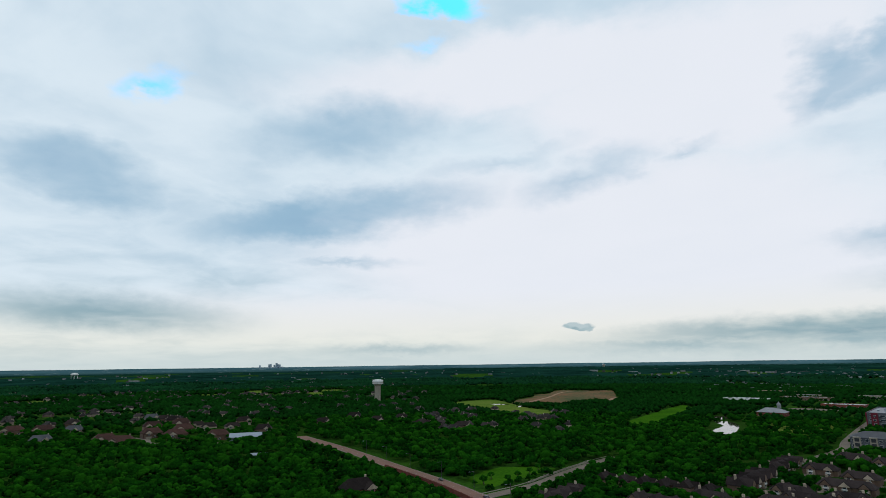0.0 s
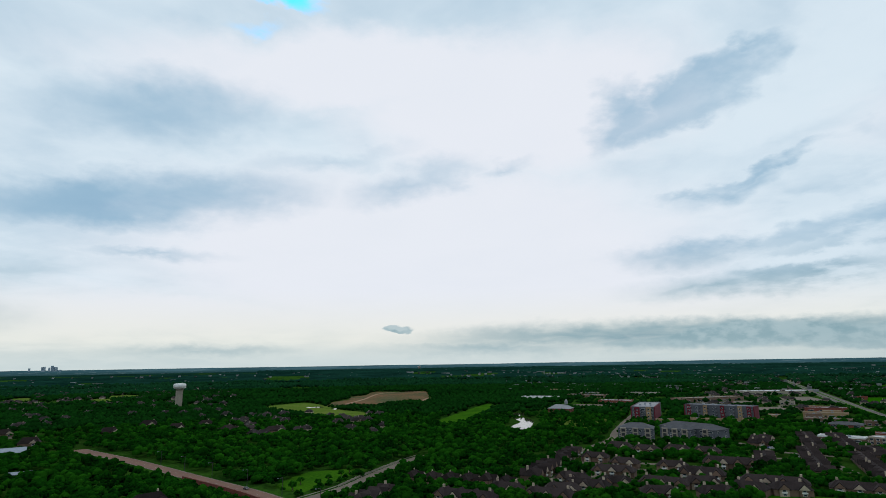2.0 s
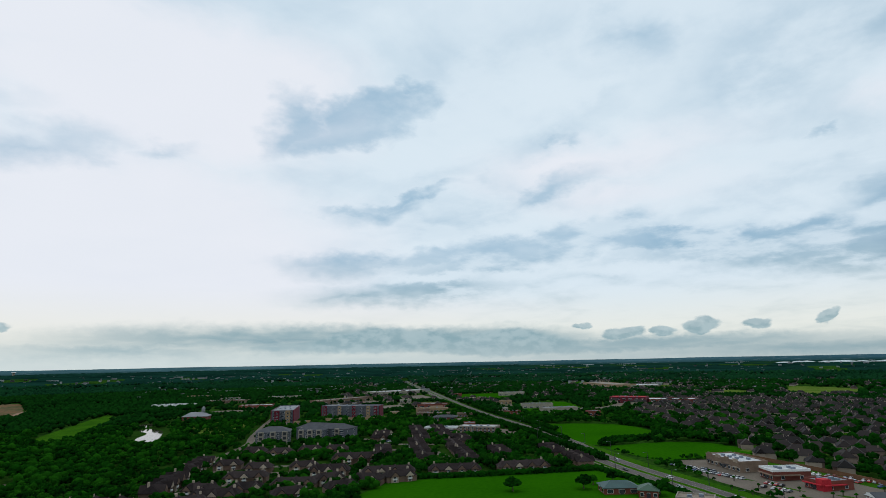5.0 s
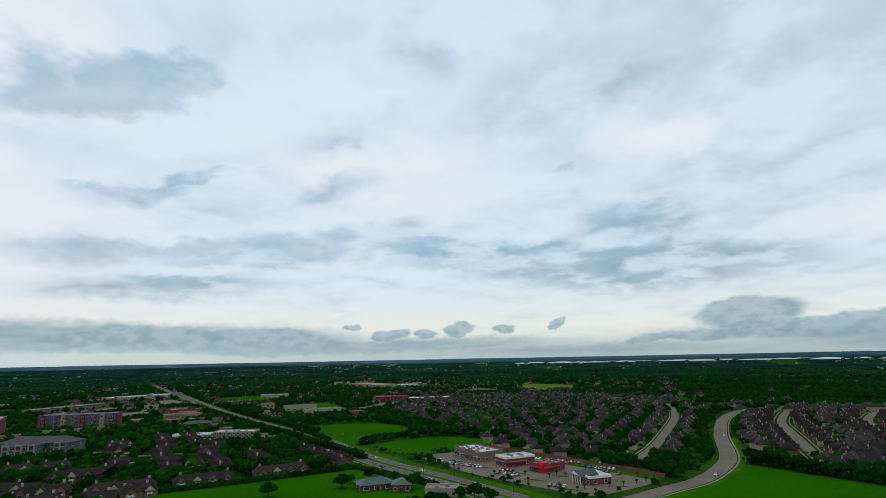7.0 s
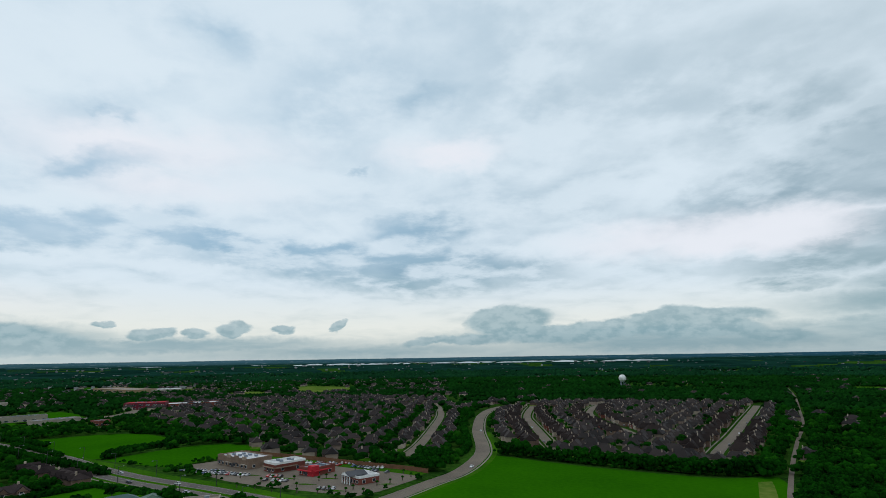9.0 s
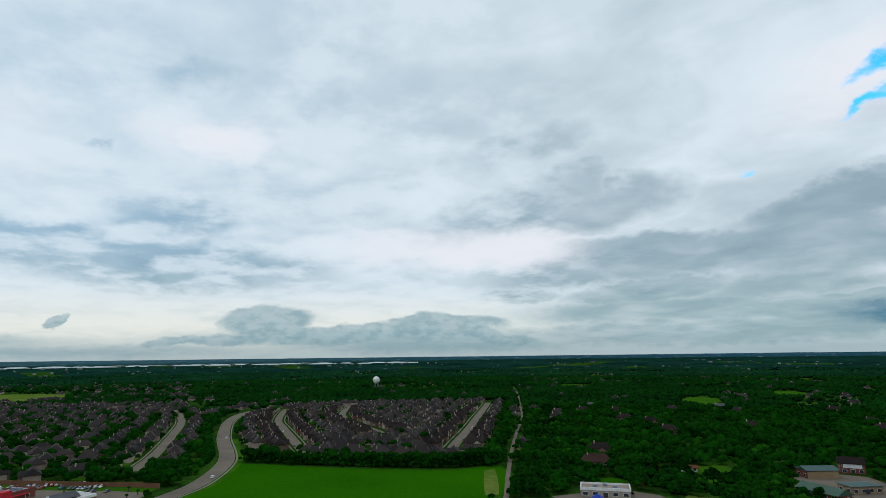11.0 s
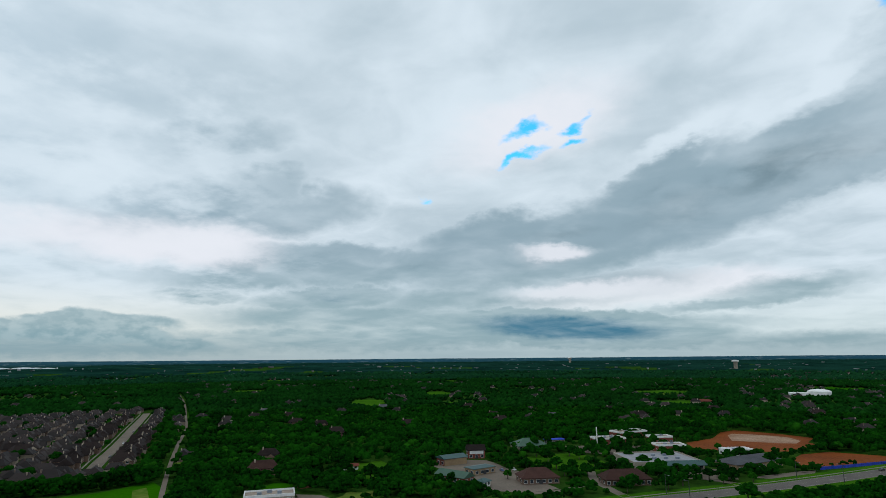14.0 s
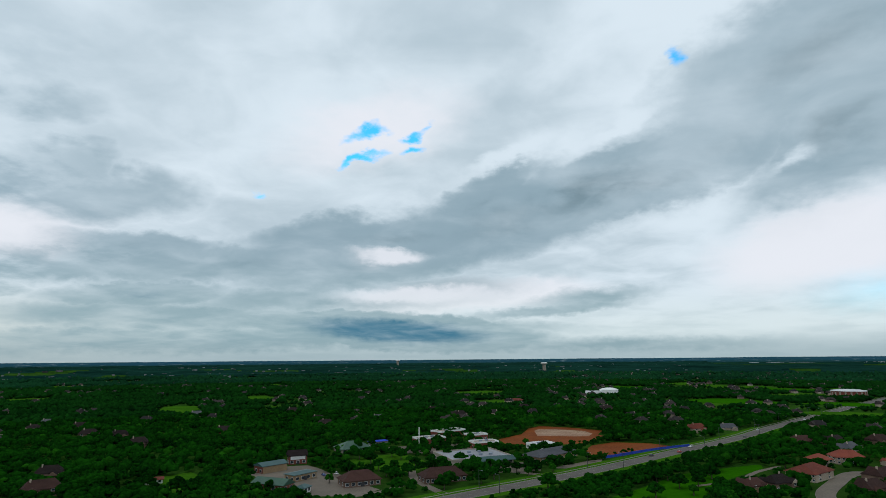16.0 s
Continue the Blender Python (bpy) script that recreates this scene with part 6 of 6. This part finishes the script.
parked(434, 128, -112, 12)
parked(424, 118, -112, 13)
parked(412, 92, -112, 6)
parked(400, 64, -112, 4)
parked(436, 18, -104, 8)
parked(444, 44, -104, 8)
parked(415, -2, -104, 5)
parked(388, 64, -112, 6)
parked(357, 28, -104, 4)
parked(452, 62, -112, 6)
parked(404, -4, -128, 5)
parked(442, 36, -128, 9)
parked(426, 14, -128, 8)
parked(140, -380, 40, 4, full=0.5)
parked(98, -500, 30, 6, full=0.5)
parked(520, 392, -60, 8)
parked(740, 835, -2, 12, 8.0)
parked(840, 400, -45, 6, 6.0)
parked(400, 350, 40, 5), parked(280, 322, 40, 5), parked(420, 380, 80, 6)


def make_lamp(m):
    p = root("street_lamp", m, "tall dark street lamp beside the road", "street lamp", "street lamps")
    part("pole", tube(bmesh.new(), ((0.20, 0), (0.14, 10.5)), 8), M_DARK, p)
    part("arm", boxes((-0.08, 0.08, -2.6, 0.0, 10.2, 10.4)), M_DARK, p)
    part("lantern", boxes((-0.25, 0.25, -3.4, -2.6, 10.15, 10.42)), M_STEEL, p)
    return p


first_lamp = None
for line, off, lo, hi, n in ((near_main, 12.5, 0.3, 1.0, 8), (near_main, -12.5, 0.3, 1.0, 8), (ROAD_S, 9.0, 0.05, 0.5, 8), (ROAD_S, -9.0, 0.05, 0.5, 7), (ROAD_W, 8.0, 0.4, 0.95, 6)):
    far = side(line, off)
    for s in np.linspace(lo, hi, n):
        i = min(int(s * (len(far) - 1)), len(far) - 2)
        d = far[i + 1] - far[i]
        m = pose(far[i].x, far[i].y, 0, 0, 0, math.degrees(math.atan2(d.y, d.x)) + (0 if off > 0 else 180))
        first_lamp = copy_thing(first_lamp, m) if first_lamp else make_lamp(m)

# ---- trees ----
def crown_lumps(centre, radius, high, n):
    """Clump centres and sizes over the dome of one crown."""
    a, u = rng.uniform(0, 6.283, n), rng.uniform(-0.25, 1.0, n)
    k = np.sqrt(np.clip(1 - u * u, 0, 1)) * rng.uniform(0.45, 0.85, n)
    c = np.stack([np.cos(a) * k * radius, np.sin(a) * k * radius, u * high * rng.uniform(0.55, 0.85, n)], -1) + centre
    s = radius * rng.uniform(0.26, 0.5, n) * (1.0 if n > 8 else 1.35)
    return c, np.stack([s, s, s * rng.uniform(0.6, 0.95, n)], -1)


def wood(name, r0, r1, spacing, clumps, radius, label, leaves, density, shrink=1.0, coarse=False):
    """Close woods between two distances; crowns of several clumps each."""
    g = np.arange(-r1, r1, spacing)
    x, y = np.meshgrid(g, g)
    p = np.stack([x.ravel(), y.ravel()], -1)
    p += rng.uniform(-0.45, 0.45, p.shape) * spacing
    r = np.hypot(*p.T)
    p = p[(r > r0) & (r < r1) & (np.abs(bearing(p)) < 127)]
    p = p[rng.random(len(p)) < density(p)]
    p = p[free(p, radius * 0.55)]
    rad = radius * (0.55 + 0.95 * rng.random(len(p)) ** 1.4) * shrink
    tall = rng.uniform(0.7, 1.25, len(p)) * (4.4 + 0.45 * radius)
    # whole groups stand higher or lower
    tall *= 1.0 + 0.6 * np.array([noise.noise(Vector((x * 0.025, y * 0.025, 2.0))) for x, y in p])
    for k, poly in enumerate(SUBURBS):
        tall[inside(p, poly)] *= 0.72 if k else 0.85
    # only shrubs grow close before open ground, water and roads
    for k in (0.3, 0.6, 0.95):
        open_behind = ~free(p * (75.0 / (75.0 - k * tall))[:, None], 0.0, False)
        tall[open_behind] *= 0.72
        rad[open_behind] *= 0.80
    if clumps == 1:
        c = np.column_stack([p, tall * 0.62 + rise_at(np.hypot(*p.T))])
        s = np.stack([rad, rad, rad * 0.75], -1)
    else:
        c, s = zip(*[crown_lumps((q[0], q[1], t * 0.55), w, w * 0.85, clumps) for q, w, t in zip(p, rad, tall)])
        c, s = np.concatenate(c), np.concatenate(s)
    v, f = lumps(c, s, 0.25, coarse)
    me = mesh_of(name, v, f, leaves)
    if not coarse:
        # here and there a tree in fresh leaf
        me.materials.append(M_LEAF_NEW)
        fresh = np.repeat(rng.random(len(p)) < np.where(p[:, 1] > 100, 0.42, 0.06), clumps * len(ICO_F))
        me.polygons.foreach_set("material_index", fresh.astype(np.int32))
    return tagged(new(name, me), label, "woods", kind="stuff")


SUBURBS = [
    [(448, 10), (490, 80), (575, 120), (680, 200), (820, 290), (1120, 320), (1200, 100), (1060, -150), (900, -110), (620, -50), (470, -20)],
    [(360, -270), (380, -230), (450, -140), (470, -110), (900, -190), (900, -420), (800, -590)],
    [(130, 300), (300, 240), (420, 150), (600, 350), (640, 520), (420, 560), (180, 410)],
    [(-640, 560), (-150, 600), (-180, 800), (-480, 980), (-640, 980)],
    [(500, 560), (760, 560), (1100, 900), (900, 1000), (600, 1000), (300, 760), (310, 560)],
    [(250, -310), (110, -300), (0, -330), (-30, -480), (60, -580), (210, -440)],
    [(-90, -340), (-320, -340), (-320, -600), (-180, -480)],
    [(640, 230), (1000, 240), (1200, 700), (900, 640)],
]


TREES = []


def make_tree(k, m):
    """A tapered trunk with limbs under a crown of many leafy clumps."""
    t = root("tree", m, ("broad dark green oak tree", "round fresh green tree", "slim young green tree", "tall dark green tree")[k % 4] + " on grass", "tree", "single trees")
    r = (4.2, 2.9, 1.05, 3.4, 5.0, 2.4)[k]
    h = (7.2, 5.8, 3.8, 8.4, 8.0, 5.2)[k]
    bm = tube(bmesh.new(), ((0.42, 0), (0.30, h * 0.25), (0.20, h * 0.55), (0.08, h * 0.8)), 8)
    for i in range(4):
        a = i * 1.7 + k
        limb = tube(bmesh.new(), ((0.14, 0), (0.05, r * 0.8)), 6)
        spin = pose(0, 0, h * (0.3 + 0.06 * i), 0, 48, math.degrees(a))
        for f in limb.faces:
            bm.faces.new([bm.verts.new(spin @ v.co) for v in f.verts])
        limb.free()
    part("trunk", bm, M_BARK, t)
    c, s = crown_lumps((0, 0, h * 0.55), r, r * (1.15 if k == 3 else 0.85), 46)
    v, f = lumps(c, s * 0.78, 0.32)
    crown = new("crown", mesh_of("crown", v, f, M_LEAF_NEW if k in (1, 2, 5) else M_LEAF))
    crown.parent = t
    return t


def plant(x, y, k, size=1.0):
    m = pose(x, y, 0, 0, 0, rng.uniform(0, 360))
    if not TREES:
        TREES.extend([None] * 6)
    if TREES[k] is None:
        TREES[k] = make_tree(k, m)
    else:
        copy_thing(TREES[k], m @ Matrix.Diagonal((size, size, size, 1)))
    SPOTS.append((x, y, 3.0))


def scatter(poly, n, kinds, margin=1.5):
    q = np.array(poly, float)
    p = rng.uniform(q.min(0), q.max(0), (n * 6, 2))
    p = p[inside(p, poly)]
    p = p[free(p, margin)][:n]
    for x, y in p:
        plant(x, y, kinds[int(rng.integers(len(kinds)))], rng.uniform(0.8, 1.2))


# along the roads and car parks, in lawns
for x, y, k in ((372, 78, 2), (364, 66, 2), (356, 55, 2), (350, 40, 2), (346, 28, 2), (352, 8, 2), (360, -6, 2), (371, -22, 2), (404, 98, 2), (392, 60, 2), (386, 46, 2), (380, 30, 2), (345, 118, 1), (338, 108, 4), (352, 128, 1),
                (330, 150, 4), (344, 150, 1), (356, 142, 0), (318, 66, 4), (312, 56, 0), (322, 60, 1), (310, 72, 3), (362, 112, 5), (302, 182, 4), (416, 100, 2), (400, 82, 2), (384, 66, 2), (376, 56, 2), (366, 42, 2), (352, 22, 2), (346, 12, 2), (342, 2, 2), (388, 26, 2), (384, 20, 2), (364, -14, 2), (380, -28, 2), (392, -24, 2), (410, 8, 2), (426, 40, 2), (438, 56, 2)):
    plant(x, y, k)
for x, y, k in ((40, 385, 5), (48, 398, 5), (58, 410, 5), (30, 396, 5), (66, 424, 5), (24, 380, 1), (-22, -352, 4), (-40, -330, 4), (-58, -340, 4), (-66, -380, 0), (-95, -405, 4), (-80, -350, 1), (-20, -310, 0), (-48, -305, 4), (100, -425, 1), (110, -440, 4),
                (92, -410, 0), (120, -450, 4), (128, -420, 4), (136, -440, 0), (86, -334, 4), (60, -345, 0), (40, -362, 4), (12, -392, 1), (-4, -405, 1), (134, -352, 1), (172, -318, 5), (184, -345, 5), (20, -400, 0), (30, -478, 4), (-62, -392, 4), (-74, -388, 0), (-84, -402, 4), (-70, -410, 3), (-92, -388, 4), (-88, -372, 0), (-102, -396, 4), (-104, -410, 0), (-96, -424, 4), (-82, -416, 1), (-112, -422, 4), (-120, -440, 0), (-76, -366, 4), (-98, -360, 4),
                (140, -372, 1), (132, -382, 4), (150, -402, 4), (158, -430, 0), (142, -436, 4), (128, -396, 1), (116, -372, 4), (104, -376, 0), (96, -366, 4), (90, -380, 4), (84, -392, 0), (176, -446, 4), (186, -436, 0), (194, -402, 4), (200, -388, 4), (84, -470, 4), (76, -452, 0), (50, -462, 4), (40, -484, 4), (118, -492, 4)):
    plant(x, y, k)
scatter(SUBURBS[2], 80, (0, 1, 3, 4, 5))
scatter(SUBURBS[5], 35, (0, 1, 3, 4))
scatter(SUBURBS[6], 25, (0, 1, 4, 5))
scatter([(312, 560), (460, 730), (560, 700), (420, 540)], 40, (5, 2, 1))
scatter([(470, -20), (620, -50), (700, 120), (575, 120), (490, 80), (448, 10)], 20, (0, 3, 4))
scatter([(360, -270), (380, -230), (450, -140), (640, -180), (560, -320)], 18, (0, 1, 5))


def thick(p):
    d = np.full(len(p), 0.97)
    for poly in SUBURBS[1:2]:
        d[inside(p, poly)] = 0.20
    for poly in (SUBURBS[0], SUBURBS[2], SUBURBS[5], SUBURBS[6]):
        d[inside(p, poly)] = 0.72
    for poly in (SUBURBS[3],):
        d[inside(p, poly)] = 0.45
    d[inside(p, SUBURBS[2])] = 0.88
    for poly in (SUBURBS[4], SUBURBS[7]):
        d[inside(p, poly)] = 0.55
    return d


def thin_out(p):
    """Clearings of a few hundred metres in the far woods."""
    v = np.array([noise.noise(Vector((x * 0.0035, y * 0.0035, 4.0))) + 0.5 * noise.noise(Vector((x * 0.012, y * 0.012, 7.0))) for x, y in p])
    return np.where(v < -0.30, 0.12, 0.95)


def hedge(points, wide, high, label):
    """A dense row of shrubs and small trees."""
    line = smooth(points, 2.2)
    c, s = [], []
    for q in line:
        for _ in range(11):
            z = rng.uniform(0.12, 0.82) * high
            w = rng.uniform(1.0, 2.1)
            c.append((q.x + rng.uniform(-wide, wide) / 2, q.y + rng.uniform(-wide, wide) / 2, z)), s.append((w, w, w * 0.9))
        SPOTS.append((q.x, q.y, wide / 2 + 1))
    v, f = lumps(np.array(c), np.array(s), 0.3)
    return tagged(new("hedge", mesh_of("hedge", v, f, M_LEAF)), label, "hedge", kind="stuff")


hedge([(452, -103), (404, -147), (364, -191), (343, -222), (342, -254)], 8.0, 10.5, "dense green hedgerow between meadow and gardens")
hedge([(498, 204), (530, 206), (570, 178), (600, 190)], 10.0, 5.0, "line of bushes between two meadows")
hedge([(575, 130), (600, 165), (650, 215), (668, 250)], 9.0, 6.0, "line of bushes behind the meadow")
hedge([(472, 20), (500, 58), (516, 84)], 5.0, 3.5, "row of shrubs behind the fence")
hedge([(600, 330), (560, 290), (520, 250)], 4.0, 3.0, "line of bushes along the main road")
hedge([(430, 178), (470, 222), (520, 280)], 6.0, 5.0, "trees along the main road verge")
hedge([(520, 280), (550, 316), (612, 390), (714, 506), (800, 598), (878, 678)], 7.0, 7.0, "row of dark trees along the main road")
hedge([(270, 288), (289, 268), (319, 234), (354, 200), (392, 165)], 3.5, 2.8, "shrubs at the foot of the apartment rows")
hedge([(577, 291), (638, 363), (739, 479), (830, 573)], 5.0, 5.0, "row of trees along the main road")
hedge([(392, 168), (360, 120), (345, 96)], 3.0, 2.5, "low bushes along the main road")
hedge([(450, -70), (480, -82), (540, -92), (620, -102)], 5.0, 4.5, "hedge along the curving road")
hedge([(280, -228), (318, -262), (360, -300), (440, -368)], 8.0, 6.5, "thick wood edge along the lane")
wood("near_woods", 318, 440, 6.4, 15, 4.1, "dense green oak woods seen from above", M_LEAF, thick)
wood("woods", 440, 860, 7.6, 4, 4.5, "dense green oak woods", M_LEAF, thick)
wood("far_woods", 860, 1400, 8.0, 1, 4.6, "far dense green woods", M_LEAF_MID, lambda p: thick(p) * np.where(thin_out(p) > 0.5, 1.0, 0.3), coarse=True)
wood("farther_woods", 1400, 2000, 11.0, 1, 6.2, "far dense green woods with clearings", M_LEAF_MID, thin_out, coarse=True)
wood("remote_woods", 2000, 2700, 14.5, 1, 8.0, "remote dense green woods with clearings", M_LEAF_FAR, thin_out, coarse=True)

# woods out to the horizon: one uneven canopy
n_a, far_r = 1650, [2640.0]
while far_r[-1] < 4640:
    far_r.append(far_r[-1] + 9.0 + (far_r[-1] - 1800) * 0.012)
far_r = np.array(far_r)
ang = np.radians(MID + np.linspace(-131, 131, n_a))
aa, rr = np.meshgrid(ang, far_r)
rr = rr + rng.uniform(-5, 5, rr.shape)
px, py = -np.sin(aa) * rr, np.cos(aa) * rr
lift = np.array([noise.noise(Vector((u * 0.004, v * 0.004, 1.0))) for u, v in zip(px[::3, ::3].ravel(), py[::3, ::3].ravel())]).reshape(px[::3, ::3].shape)
lift = np.repeat(np.repeat(lift, 3, 0), 3, 1)[:px.shape[0], :px.shape[1]]
high = 4.0 + 4.0 * rng.random(rr.shape) ** 1.5 + 2.5 * lift
turn = (np.degrees(aa) + 360) % 360 - 360
shore = (rr > 3000) & (((turn < -60) & (turn > -121)) | (turn < -195))
high[shore] = np.where((rr[shore] > 3240) & (lift[shore] < 0.3), 0.3, 0.4 + 1.4 * rng.random(int(shore.sum())))
high[(lift < -0.28) & (rr < 4300)] = -0.5
if FAR_HOUSES:
    for x, y, _ in FAR_HOUSES:
        d = math.hypot(x, y)
        if d > 2640:
            i, j = int(np.searchsorted(far_r, d)), int(round((((math.degrees(math.atan2(-x, y)) - MID + 180) % 360 - 180) + 131) / 262 * (n_a - 1)))
            high[max(0, i - 2):i + 1, max(0, j - 2):j + 3] = -0.5
pz = rise_at(rr) + high
idx = np.arange(rr.size).reshape(rr.shape)
quads = np.stack([idx[:-1, :-1], idx[:-1, 1:], idx[1:, 1:], idx[1:, :-1]], -1).reshape(-1, 4)[:, ::-1]
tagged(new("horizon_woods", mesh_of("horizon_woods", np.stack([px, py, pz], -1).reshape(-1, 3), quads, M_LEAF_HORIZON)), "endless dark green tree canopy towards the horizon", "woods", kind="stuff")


# the land beyond, out to the horizon: a plain glowing backdrop with painted blue haze
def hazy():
    m = bpy.data.materials.new("glowing_painted_haze")
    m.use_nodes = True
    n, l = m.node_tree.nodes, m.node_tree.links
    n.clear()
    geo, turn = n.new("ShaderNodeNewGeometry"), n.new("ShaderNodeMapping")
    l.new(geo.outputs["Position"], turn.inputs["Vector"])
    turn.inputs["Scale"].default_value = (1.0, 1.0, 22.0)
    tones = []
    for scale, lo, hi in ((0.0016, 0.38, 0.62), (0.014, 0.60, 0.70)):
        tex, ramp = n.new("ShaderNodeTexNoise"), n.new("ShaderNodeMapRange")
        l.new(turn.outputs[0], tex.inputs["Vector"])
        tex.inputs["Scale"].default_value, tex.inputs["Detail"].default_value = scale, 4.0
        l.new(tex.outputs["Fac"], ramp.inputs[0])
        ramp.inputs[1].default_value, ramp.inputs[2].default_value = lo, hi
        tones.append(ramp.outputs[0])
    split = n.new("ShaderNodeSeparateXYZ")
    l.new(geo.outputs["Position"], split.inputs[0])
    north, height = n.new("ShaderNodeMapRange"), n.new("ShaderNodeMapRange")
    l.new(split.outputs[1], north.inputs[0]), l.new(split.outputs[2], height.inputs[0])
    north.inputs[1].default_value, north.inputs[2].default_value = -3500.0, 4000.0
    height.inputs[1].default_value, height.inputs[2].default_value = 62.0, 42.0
    # haze goes into the emitted colours: bluer with height, paler to the north
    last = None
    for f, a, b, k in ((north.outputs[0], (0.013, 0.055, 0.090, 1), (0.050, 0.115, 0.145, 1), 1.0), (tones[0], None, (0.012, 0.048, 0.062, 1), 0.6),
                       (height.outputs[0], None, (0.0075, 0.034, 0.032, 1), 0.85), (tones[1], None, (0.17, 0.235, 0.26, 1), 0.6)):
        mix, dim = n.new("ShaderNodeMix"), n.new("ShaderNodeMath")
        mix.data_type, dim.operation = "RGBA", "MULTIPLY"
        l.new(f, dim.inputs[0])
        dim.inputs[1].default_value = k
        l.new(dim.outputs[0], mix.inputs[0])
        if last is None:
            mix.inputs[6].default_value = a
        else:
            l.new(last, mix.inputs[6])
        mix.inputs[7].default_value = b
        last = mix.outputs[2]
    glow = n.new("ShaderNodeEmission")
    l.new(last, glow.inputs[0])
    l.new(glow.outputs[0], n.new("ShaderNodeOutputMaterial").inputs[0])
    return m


n_a = 1500
ang = np.radians(MID + np.linspace(-134, 134, n_a))
hills = np.array([3.4 * max(0.0, noise.noise(Vector((a * 7.0, 3.0, 0.0))) + 0.15) + 1.2 * noise.noise(Vector((a * 60.0, 8.0, 0.0))) + 0.8 * noise.noise(Vector((a * 260.0, 5.0, 0.0))) for a in ang])
rows = []
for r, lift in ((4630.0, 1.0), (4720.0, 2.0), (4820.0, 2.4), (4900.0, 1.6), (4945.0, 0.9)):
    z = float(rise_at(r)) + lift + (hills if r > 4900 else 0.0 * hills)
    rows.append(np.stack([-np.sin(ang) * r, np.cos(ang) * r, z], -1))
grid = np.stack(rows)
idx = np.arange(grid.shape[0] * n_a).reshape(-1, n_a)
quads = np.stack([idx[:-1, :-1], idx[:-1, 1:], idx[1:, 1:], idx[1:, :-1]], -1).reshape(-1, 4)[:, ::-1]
tagged(new("backdrop", mesh_of("backdrop", grid.reshape(-1, 3), quads, hazy())), "backdrop of hills and plains along the horizon, glowing with painted blue haze", "backdrop", kind="structure")
